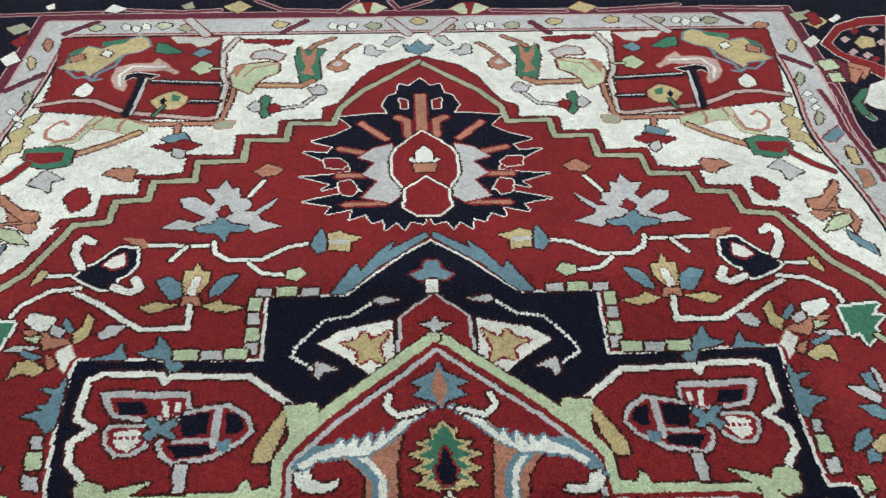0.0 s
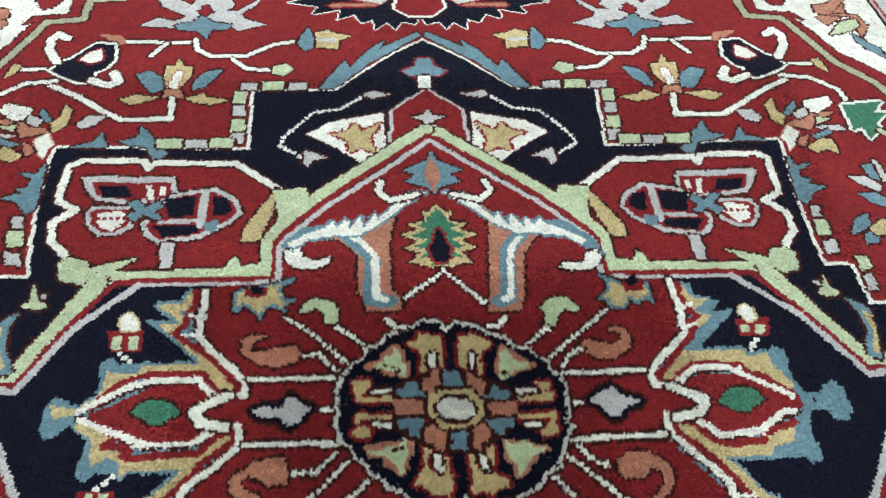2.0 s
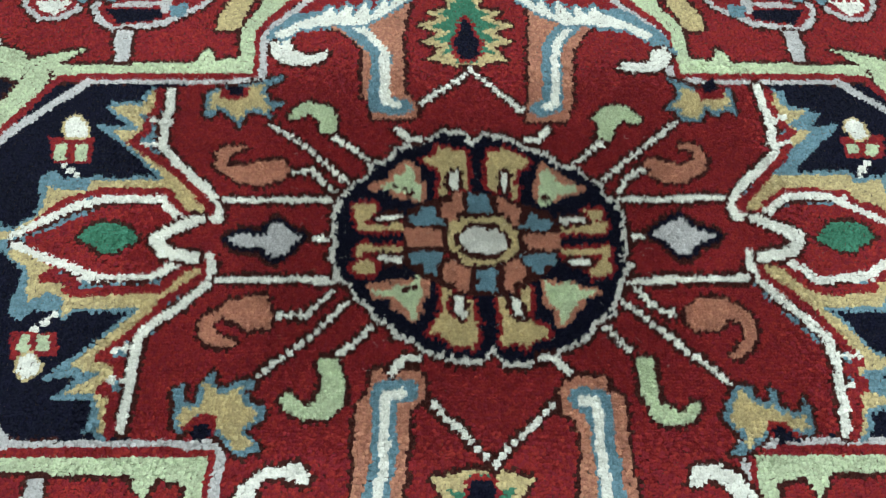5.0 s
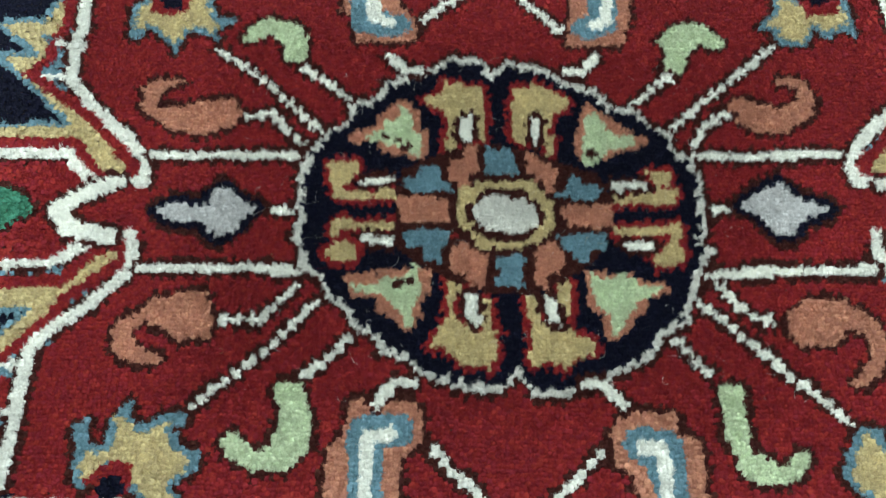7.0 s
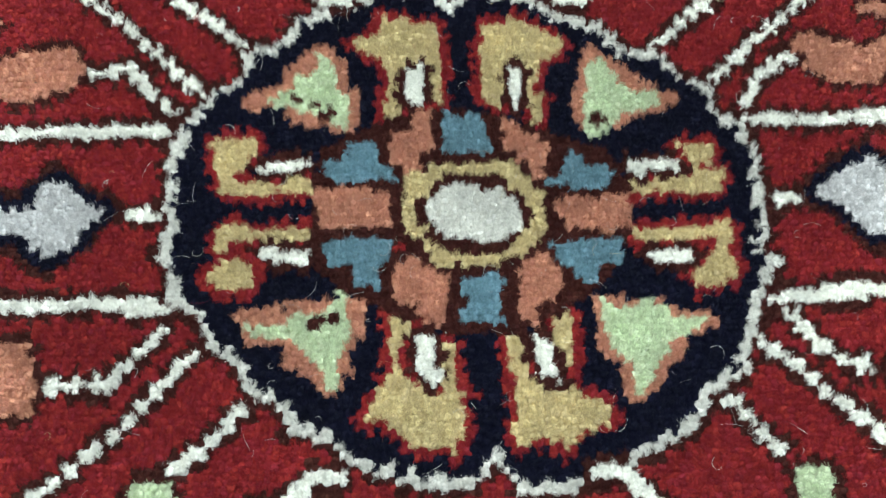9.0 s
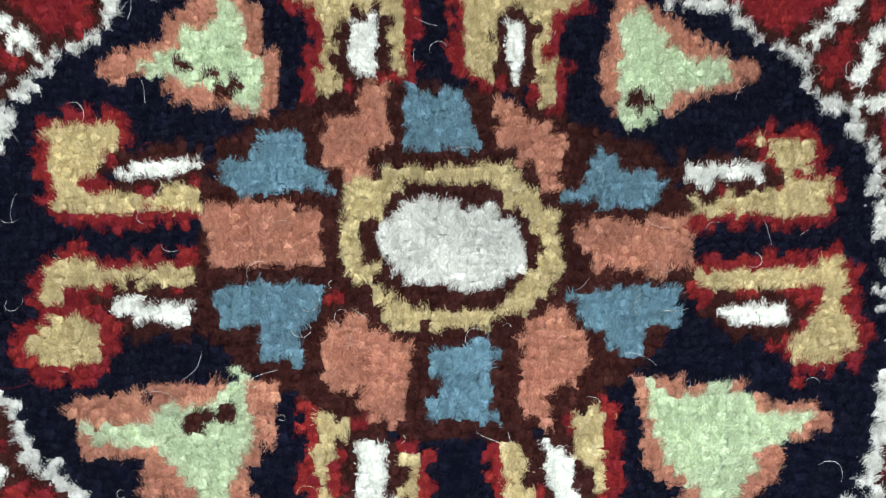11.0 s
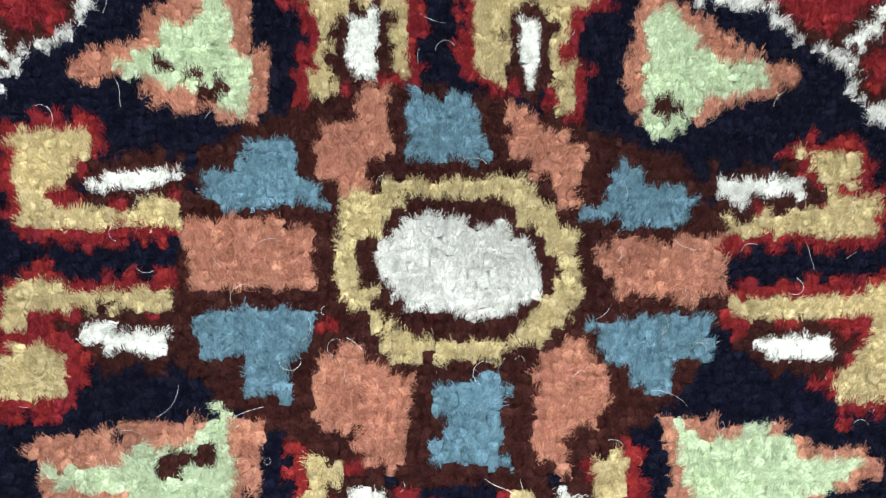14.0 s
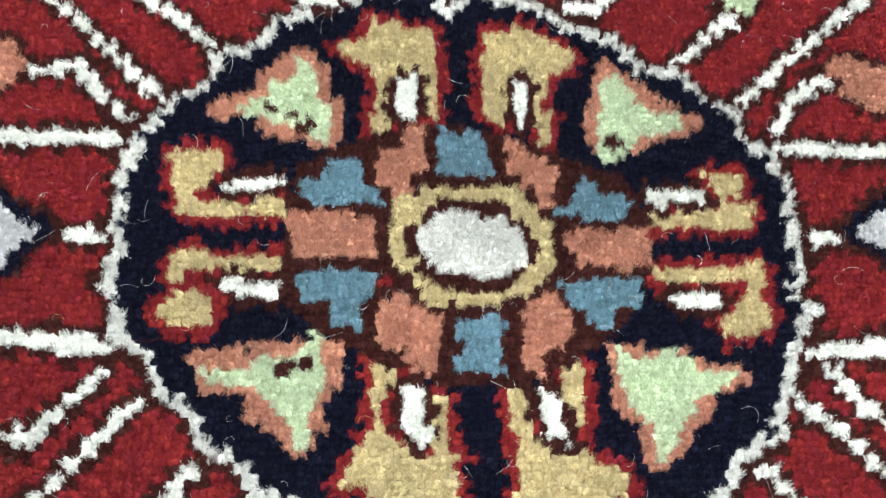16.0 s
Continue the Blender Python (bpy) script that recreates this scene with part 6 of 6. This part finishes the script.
line("diagonal_bar", "silver", (("red", 1),), "", 1.40, [(-4.8, 104.7), (-1.6, 100.1)], "guard")
line("diagonal_bar", "silver", (("red", 1),), "", 1.40, [(5.9, 104.4), (2.5, 100.0)], "guard")
line("diagonal_bar", "maroon", (("brown", 1),), "", 0.90, [(19.5, 103.3), (22.0, 99.8)], "guard")
line("diagonal_bar", "maroon", (("brown", 1),), "", 0.90, [(51.8, 106.0), (55.3, 102.4)], "guard")
line("diagonal_bar", "maroon", (("brown", 1),), "", 0.90, [(-59.3, 101.5), (-55.1, 105.2)], "guard")
line("diagonal_bar", "silver", (("red", 1),), "", 1.40, [(-39.3, 105.6), (-35.5, 100.6)], "guard")
line("diagonal_bar", "maroon", (("brown", 1),), "", 0.90, [(59.1, 91.3), (62.3, 88.2)], "guard")
line("diagonal_bar", "maroon", (("brown", 1),), "", 0.90, [(-63.3, 84.7), (-59.2, 89.0)], "guard")
line("diagonal_bar", "teal", (("red", 1),), "", 1.60, [(60.2, 69.3), (62.9, 71.5)], "guard")
motif("leaf", "gold", (("brown", 1),), "", [(61.4, 67.3), (62.6, 67.0), (61.6, 63.4), (60.5, 63.4)], "guard")
motif("flower", "salmon", (("emerald", 1),), "", [(60.1, 62.2), (61.7, 62.1), (61.1, 59.1), (59.1, 58.3)], "guard")
motif("border_rosette", "red", (("ivory", 1),), "", [(66.6, 95.0), (71.2, 101.0), (76.2, 103.4), (81.0, 104.0), (73.0, 84.3), (70.3, 88.0), (67.9, 91.5)], "main_border")
motif("border_rosette_heart", "navy", (("pink", 1),), "", [(68.6, 95.3), (71.6, 98.9), (76.1, 100.7), (79.7, 100.8), (74.4, 87.9), (72.0, 90.2), (69.2, 92.5)], "main_border")
motif("border_rosette_spot", "pink", (), "", [(70.3, 96.4), (71.5, 97.4), (72.0, 96.3), (70.7, 95.3)], "main_border")
motif("border_rosette_spot", "pink", (), "", [(70.2, 92.4), (71.5, 93.5), (71.9, 92.4), (70.6, 91.4)], "main_border")
motif("border_rosette_spot", "red", (), "", [(72.9, 99.1), (74.2, 100.2), (74.6, 99.0), (73.3, 97.9)], "main_border")
motif("border_rosette_spot", "pink", (), "", [(76.3, 99.5), (77.6, 100.6), (78.0, 99.5), (76.7, 98.4)], "main_border")
motif("border_rosette_spot", "red", (), "", [(73.0, 90.1), (74.2, 91.1), (74.6, 90.1), (73.4, 89.1)], "main_border")
motif("border_rosette_spot", "pink", (), "", [(72.1, 91.4), (73.4, 92.4), (73.8, 91.3), (72.5, 90.3)], "main_border")
motif("border_rosette_spot", "pink", (), "", [(76.0, 95.3), (77.3, 96.4), (77.7, 95.3), (76.4, 94.2)], "main_border")
motif("border_rosette_heart", "gold", (("maroon", 1),), "", [(72.4, 95.4), (74.4, 97.4), (76.0, 96.6), (75.3, 94.1), (72.8, 93.4)], "main_border")
motif("petal", "sage", (("brown", 1),), "", [(64.5, 105.1), (68.4, 106.4), (68.5, 104.0), (65.1, 102.5)], "main_border")
motif("petal", "gold", (("brown", 1),), "", [(66.3, 101.7), (69.5, 103.9), (70.4, 102.4), (67.7, 100.1)], "main_border")
motif("petal", "red", (("brown", 1),), "", [(67.4, 105.0), (69.1, 105.5), (69.3, 102.0), (67.5, 101.1)], "main_border")
motif("petal", "sage", (("brown", 1),), "", [(63.5, 89.5), (67.4, 90.3), (67.2, 87.8), (64.2, 87.5)], "main_border")
motif("petal", "pistachio", (("brown", 1),), "", [(64.1, 85.4), (67.3, 87.4), (70.0, 86.0), (66.0, 83.6)], "main_border")
motif("petal", "red", (("brown", 1),), "", [(67.1, 89.8), (68.1, 89.1), (67.6, 84.5), (66.4, 84.8)], "main_border")
motif("petal", "salmon", (("brown", 1),), "", [(68.9, 89.4), (71.9, 87.6), (69.9, 84.4), (67.9, 85.3)], "main_border")
motif("petal", "ivory", (("brown", 1),), "", [(63.8, 95.6), (66.4, 97.9), (66.8, 96.1), (64.6, 93.8)], "main_border")
motif("petal", "ivory", (("brown", 1),), "", [(70.6, 102.9), (72.8, 104.8), (73.1, 103.5), (71.3, 102.0)], "main_border")
motif("petal", "sage", (("brown", 1),), "", [(-69.9, 103.7), (-67.5, 105.2), (-65.5, 103.2), (-67.7, 101.4)], "main_border")
motif("petal", "red", (("brown", 1),), "", [(-67.4, 99.0), (-65.9, 101.7), (-64.6, 98.9), (-65.8, 97.2)], "main_border")
motif("petal", "ivory", (("brown", 1),), "", [(-67.4, 93.8), (-65.9, 96.0), (-64.0, 93.2), (-65.7, 91.5)], "main_border")
motif("petal", "gold", (("brown", 1),), "", [(-34.2, 110.2), (-31.5, 112.2), (-29.2, 110.1), (-31.4, 107.7)], "main_border")
motif("petal", "ivory", (("brown", 1),), "", [(-54.7, 109.1), (-53.8, 111.5), (-51.0, 110.0), (-52.5, 108.3)], "main_border")
motif("petal", "sage", (("brown", 1),), "", [(-41.7, 110.8), (-40.0, 112.0), (-39.1, 109.9), (-40.5, 109.4)], "main_border")
motif("petal", "ivory", (("brown", 1),), "", [(-65.5, 111.0), (-64.4, 112.2), (-63.5, 110.2), (-64.6, 109.8)], "main_border")
motif("blossom", "pistachio", (("red", 1),), "", [(-12.3, 108.8), (-10.4, 110.8), (-7.4, 110.8), (-5.3, 109.1), (-7.3, 107.1), (-10.2, 107.2)], "main_border")
motif("blossom", "red", (), "", [(-9.9, 111.2), (-7.9, 111.2), (-8.4, 107.1), (-9.0, 107.2)], "main_border")
motif("blossom", "pistachio", (("red", 1),), "", [(5.6, 108.4), (7.6, 110.4), (10.6, 110.3), (12.5, 108.6), (10.4, 106.7), (7.5, 106.7)], "main_border")
motif("blossom", "red", (), "", [(8.2, 110.8), (10.2, 110.7), (9.3, 106.7), (8.7, 106.7)], "main_border")
motif("blossom", "gold", (("salmon", 1),), "", [(26.4, 108.2), (28.7, 110.4), (31.5, 108.5), (29.2, 106.6)], "main_border")
line("vine", "maroon", (("pink", 1),), "", 0.80, [(-28.5, 112.1), (-23.6, 108.7), (-13.7, 108.1)], "main_border")
line("vine", "maroon", (("pink", 1),), "", 0.80, [(-13.7, 107.7), (-10.9, 111.7)], "main_border")
line("vine", "maroon", (("pink", 1),), "", 0.80, [(-4.9, 111.5), (-3.3, 108.2), (2.1, 111.3)], "main_border")
line("vine", "maroon", (("pink", 1),), "", 0.80, [(13.0, 107.8), (25.8, 107.1)], "main_border")
line("vine", "maroon", (("pink", 1),), "", 0.80, [(31.8, 107.3), (46.1, 109.0)], "main_border")
line("vine", "maroon", (("pink", 1),), "", 0.80, [(49.9, 108.0), (63.7, 107.3)], "main_border")
line("vine", "maroon", (("pink", 1),), "", 0.80, [(-50.8, 109.4), (-41.3, 108.4), (-34.5, 109.0)], "main_border")
line("vine", "maroon", (("pink", 1),), "", 0.80, [(-72.4, 108.0), (-55.1, 108.7)], "main_border")
line("vine", "maroon", (("pink", 1),), "", 0.80, [(61.9, 81.5), (63.1, 75.5), (63.5, 65.9), (62.6, 59.7)], "main_border")
line("border_leaf", "emerald", (("pink", 1),), "", 1.00, [(72.0, 81.2), (68.2, 80.6), (66.9, 76.8), (68.2, 73.9)], "main_border")
motif("petal", "pistachio", (("brown", 1),), "", [(64.1, 89.8), (66.5, 90.3), (67.4, 87.7), (64.4, 87.0)], "main_border")
motif("petal", "salmon", (("brown", 1),), "", [(68.3, 87.7), (70.3, 86.8), (68.1, 83.2), (67.4, 84.5)], "main_border")
motif("petal", "pistachio", (("brown", 1),), "", [(64.6, 86.2), (66.9, 86.1), (66.9, 83.7), (64.7, 83.8)], "main_border")
motif("petal", "maroon", (("brown", 1),), "", [(67.4, 90.3), (68.4, 89.1), (67.2, 83.2), (66.8, 85.3)], "main_border")
line("border_rosette", "emerald", (("brown", 1),), "", 1.2, [(72.4, 82.0), (68.8, 81.0), (66.8, 78.3), (67.4, 75.4)], "main_border")
motif("border_rosette", "ivory", (("maroon", 1),), "", [(70.2, 82.8), (73.2, 84.3), (70.8, 76.0), (69.0, 76.8), (68.1, 78.3)], "main_border")
line("vine", "maroon", (("pink", 1),), "", 1.0, [(64.1, 83.0), (64.8, 75.4), (64.9, 68.5), (64.2, 62.1)], "main_border")
motif("petal", "pistachio", (("brown", 1),), "", [(64.7, 65.9), (67.1, 66.9), (65.0, 63.3), (64.0, 64.0)], "main_border")


# ---- knots ----
def tuft(n, drop, reach):
    """Cap of one knot on an n x n grid, a rounded cushion that overlaps its neighbours."""
    g = np.linspace(-reach, reach, n + 1)
    v, u = np.meshgrid(g, g, indexing="ij")
    r = (np.abs(u / reach) ** 2.6 + np.abs(v / reach) ** 2.6) ** (1 / 2.6)
    pull = 1 / np.maximum(r, 1)
    verts = np.stack([(u * pull).ravel(), (v * pull).ravel(), (-drop * np.clip(r, 0, 1.0) ** 3).ravel()], 1)
    i = np.arange(n * (n + 1)).reshape(n, n + 1)[:, :-1].ravel()
    return verts, np.stack([i, i + 1, i + n + 2, i + n + 1], 1)


def footed(verts, faces):
    """The cap with the root of its knot below, which closes the gaps between tufts."""
    root = np.array([(-0.85, -0.85, -0.2), (0.85, -0.85, -0.2), (0.85, 0.85, -0.2), (-0.85, 0.85, -0.2)])
    return np.concatenate([verts, root]), np.concatenate([faces, [np.arange(4) + len(verts)]])


CAPS = {
    0: footed(*tuft(2, 0.13, 0.66)),
    1: footed(*tuft(2, 0.13, 0.66)),
    2: tuft(2, 0.07, 0.72),
    3: (np.array([(-0.56, -0.56, 0), (0.56, -0.56, 0), (0.56, 0.56, 0), (-0.56, 0.56, 0)]), np.array([(0, 1, 2, 3)])),
    4: (np.array([(-0.5, -0.5, 0), (0.5, -0.5, 0), (0.5, 0.5, 0), (-0.5, 0.5, 0)]), np.array([(0, 1, 2, 3)])),
}
STEP = {0: 1, 1: 1, 2: 1, 3: 1, 4: 3}
JITTER = {0: 0.10, 1: 0.10, 2: 0.06, 3: 0.05, 4: 0.0}
ROUGH = {0: 0.012, 1: 0.012, 2: 0.01, 3: 0.003, 4: 0.0}
FIBRES = {0: 84, 1: 26, 2: 3, 3: 0, 4: 0}
THICK = {0: 0.0065, 1: 0.010, 2: 0.022}
FALL = {0: 0.10, 1: 0.09, 2: 0.03}
SINK = {0: 0.03, 1: 0.03, 2: 0.02, 3: 0.0, 4: 0.0}
rng = np.random.default_rng(5)
gx, gy = np.meshgrid(XS, YS)
zone = np.full((ROWS, COLS), 3, np.int8)
fray = rng.normal(0, 1.2, (ROWS, COLS))
zone[(np.abs(gx + 2) + fray < 43) & (gy + fray > -24) & (gy + fray < 42)] = 2
zone[(np.abs(gx + 1) + fray < 22) & (np.abs(gy) + fray < 14)] = 1
zone[(np.abs(gx) + fray < 13.5) & (np.abs(gy) + fray < 9.5)] = 0
zone[(gy < -34) | (np.abs(gx) > 54 + 0.3 * np.maximum(gy, 0)) | (gy > 119)] = 4
step_of = np.array([STEP[k] for k in range(5)])[zone]
used = (np.arange(ROWS)[:, None] % step_of == 0) & (np.arange(COLS)[None] % step_of == 0)

# every knot leans and stands a little differently; rows wander sideways
knot_lean = rng.normal(0, 0.04, (2, ROWS, COLS))
drift = rng.normal(0, 0.034, (ROWS, COLS, 2))
for axis, (fx, fy) in enumerate(((0.9, 1.7), (2.1, 1.1))):
    # the rows of knots are beaten down unevenly
    drift[..., axis] += 0.05 * np.sin(gx * fx + 2.0 * np.sin(gy * 0.7)) * np.cos(gy * fy + 1.5 * np.sin(gx * 0.5))
drift *= np.where(zone < 3, 1.0, 0.6)[..., None]
knot_high = rng.normal(0, 0.03, (ROWS, COLS))
row_shift = np.cumsum(rng.normal(0, 0.02, ROWS)) % 0.1
tone_z = np.zeros(len(DYE_NAMES))
for low, depth in (("brown", 0.01), ("navy", 0.005), ("maroon", 0.01)):
    tone_z[DYE_NAMES.index(low)] = -depth


def knots(ident, rows, cols):
    """Vertices (metres) and faces of all knots of one part, with a dye for every face."""
    vs, fs, ms, start = [], [], [], 0
    z_of, d_of = zone[rows, cols], dye[rows, cols]
    for level in range(5):
        pick = z_of == level
        count = int(pick.sum())
        if not count:
            continue
        cap, faces = CAPS[level]
        x, y, d = gx[rows[pick], cols[pick]], gy[rows[pick], cols[pick]], d_of[pick]
        j = JITTER[level]
        high = tone_z[d] + knot_high[rows[pick], cols[pick]] * (1.0, 1.0, 0.7, 0.25, 0.0)[level]
        tilt = rng.normal(0, 0.06 if level < 3 else 0.02, (count, 2))
        size = KNOT * STEP[level]
        x, y = x + (size - KNOT) / 2 + row_shift[rows[pick]] * (level < 4), y + (size - KNOT) / 2
        pts = np.repeat(cap[None], count, 0) * size
        pts[..., 2] = cap[None, :, 2] - SINK[level] + high[:, None] + tilt[:, :1] * pts[..., 0] + tilt[:, 1:] * pts[..., 1]
        pts[..., :2] += rng.normal(0, j * size, (count, len(cap), 2)) + drift[rows[pick], cols[pick]][:, None] * (level < 4)
        pts[..., 2] += rng.normal(0, ROUGH[level], (count, len(cap))) if ROUGH[level] else 0
        pts[..., 0] += x[:, None]
        pts[..., 1] += y[:, None]
        vs.append(pts.reshape(-1, 3))
        fs.append((faces[None] + (np.arange(count) * len(cap))[:, None, None] + start).reshape(-1, faces.shape[1]))
        ms.append(np.repeat(d, len(faces)))
        start += count * len(cap)
        k = FIBRES[level]
        if k:
            m = count * k
            root = np.stack([np.repeat(x, k), np.repeat(y, k), np.repeat(high, k)], 1)
            spot = rng.uniform(-0.55, 0.55, (m, 2))
            root[:, 2] -= SINK[level] + FALL[level] * (np.abs(spot) ** 2.6).sum(1) / 0.55 ** 2.6
            root[:, :2] += spot * size + np.repeat(drift[rows[pick], cols[pick]], k, 0)
            lean = rng.normal(0, 0.036, (m, 2)) + np.repeat(knot_lean[:, rows[pick], cols[pick]].T, k, 0) + np.array([0.0, 0.045])
            tip = root + np.concatenate([lean, np.abs(rng.normal(0.098, 0.032, (m, 1)))], 1)
            side = rng.normal(0, 1, (m, 2))
            side *= THICK[level] / np.linalg.norm(side, axis=1, keepdims=True)
            side = np.concatenate([side, np.zeros((m, 1))], 1)
            blunt = (np.arange(m) % 3 > 0)[:, None]
            vs.append(np.stack([np.where(blunt, tip, root) - side, np.where(blunt, tip, root) + side, np.where(blunt, root, tip)], 1).reshape(-1, 3))
            fs.append(np.arange(m * 3).reshape(-1, 3) + start)
            ms.append(np.repeat(d, k))
            start += m * 3
    v = np.concatenate(vs) / 100
    # the weave runs a little askew: its axis drifts as the rug grows
    x, y = v[:, 0] * 100, v[:, 1] * 100
    bulge = 1.1 * np.exp(-((y - 22) / 13) ** 2) + 0.9 * np.exp(-((y - 70) / 10) ** 2)
    v[:, 0] += np.interp(v[:, 1], DRIFT_Y, DRIFT_X) + (0.2 * np.exp(-(y / 8) ** 2) - np.minimum((x / 36) ** 2, 2.2) * bulge) / 100
    return v, fs, np.concatenate(ms)


def knot_mesh(name, v, fs, ms):
    me = bpy.data.meshes.new(name)
    slots, ms = np.unique(ms, return_inverse=True)
    for s in slots:
        me.materials.append(WOOL[s])
    loops = np.concatenate([f.ravel() for f in fs])
    sizes = np.concatenate([np.full(len(f), f.shape[1]) for f in fs])
    me.vertices.add(len(v))
    me.vertices.foreach_set("co", v.astype(np.float32).ravel())
    me.loops.add(len(loops))
    me.loops.foreach_set("vertex_index", loops.astype(np.int32))
    me.polygons.add(len(sizes))
    me.polygons.foreach_set("loop_start", (np.cumsum(sizes) - sizes).astype(np.int32))
    me.polygons.foreach_set("material_index", ms.astype(np.int32).ravel())
    me.polygons.foreach_set("use_smooth", np.ones(len(sizes), bool))
    me.update(calc_edges=True)
    return me


rug = tagged(new("rug"), "red and navy hand-knotted wool rug with medallion on the floor", "rug")
bm = bmesh.new()
box(bm, -HALF_X / 100, HALF_X / 100, -HALF_Y / 100, HALF_Y / 100, FLOOR_Z, -0.004)
part("backing", bm, BACKING, rug, "woven cotton backing")
GROUNDS = {"edge_border", "outer_guard", "main_border", "border_stripe", "guard", "field", "spandrel_step", "medallion", "arch_ground"}


def pieces(rows, cols):
    """The knots of a part in connected pieces, the largest first."""
    home = list(zip(rows.tolist(), cols.tolist()))
    left = dict.fromkeys(home)
    found = []
    while left:
        seed = left.popitem()[0]
        todo, got = [seed], [seed]
        while todo:
            r, c = todo.pop()
            for step in ((r + 1, c), (r - 1, c), (r, c + 1), (r, c - 1), (r + 1, c + 1), (r - 1, c - 1), (r + 1, c - 1), (r - 1, c + 1)):
                if step in left:
                    del left[step]
                    todo.append(step)
                    got.append(step)
        found.append(got)
    found.sort(key=len, reverse=True)
    return [np.array(f) for f in found]


rr, cc = np.nonzero(used)
ids = owner[rr, cc]
order = np.argsort(ids, kind="stable")
rr, cc, ids = rr[order], cc[order], ids[order]
bounds = np.searchsorted(ids, np.arange(len(parts) + 1))
made, crumbs = {}, []
for ident, (name, up, colour) in enumerate(parts):
    a, b = bounds[ident], bounds[ident + 1]
    if a == b:
        continue
    rows, cols = rr[a:b], cc[a:b]
    coarse = name in GROUNDS or (zone[rows, cols] == 4).any()
    for piece in [np.stack([rows, cols], 1)] if coarse else pieces(rows, cols):
        if len(piece) < 6 and ident in made:
            crumbs.append(piece)
            continue
        ob = new(name, knot_mesh(name, *knots(ident, piece[:, 0], piece[:, 1])))
        ob.parent = made.get(up, rug)
        made.setdefault(ident, ob)
        tagged(ob, colour + " wool " + name.replace("_", " "))


crumbs = np.concatenate(crumbs)
specks = new("stray_knot", knot_mesh("stray_knot", *knots(-1, crumbs[:, 0], crumbs[:, 1])))
specks.parent = rug
tagged(specks, "single wool knots between the figures", kind="stuff")


# loose hairs standing out of the pile round the rosette
def stray_fibres(count):
    vs, fs, ms = [], [], []
    tones = [DYE_NAMES.index(k) for k in ("ivory", "cream", "silver", "red", "gold")]
    for n in range(count):
        at = np.array([rng.uniform(-13, 13), rng.uniform(-9, 9), 0.02])
        way, bend, length = rng.uniform(0, 6.28), rng.normal(0, 0.35), rng.uniform(0.2, 0.75)
        steps = 7
        for k in range(steps + 1):
            side = np.array([-math.sin(way), math.cos(way), 0.25]) * 0.0022
            vs += [at - side, at + side]
            at = at + np.array([math.cos(way), math.sin(way), 0.0]) * length / steps
            at[2] = 0.02 + 0.09 * math.sin(math.pi * (k + 1) / steps) * min(1, length)
            way += bend + rng.normal(0, 0.12)
        base = n * 2 * (steps + 1)
        fs += [(base + 2 * k, base + 2 * k + 1, base + 2 * k + 3, base + 2 * k + 2) for k in range(steps)]
        ms += [tones[rng.choice(5, p=[0.35, 0.25, 0.2, 0.12, 0.08])]] * steps
    return np.array(vs) / 100, [np.array(fs)], np.array(ms)


hairs = new("stray_fibre", knot_mesh("stray_fibre", *stray_fibres(220)))
hairs.parent = rug
tagged(hairs, "pale loose wool hairs", kind="stuff")
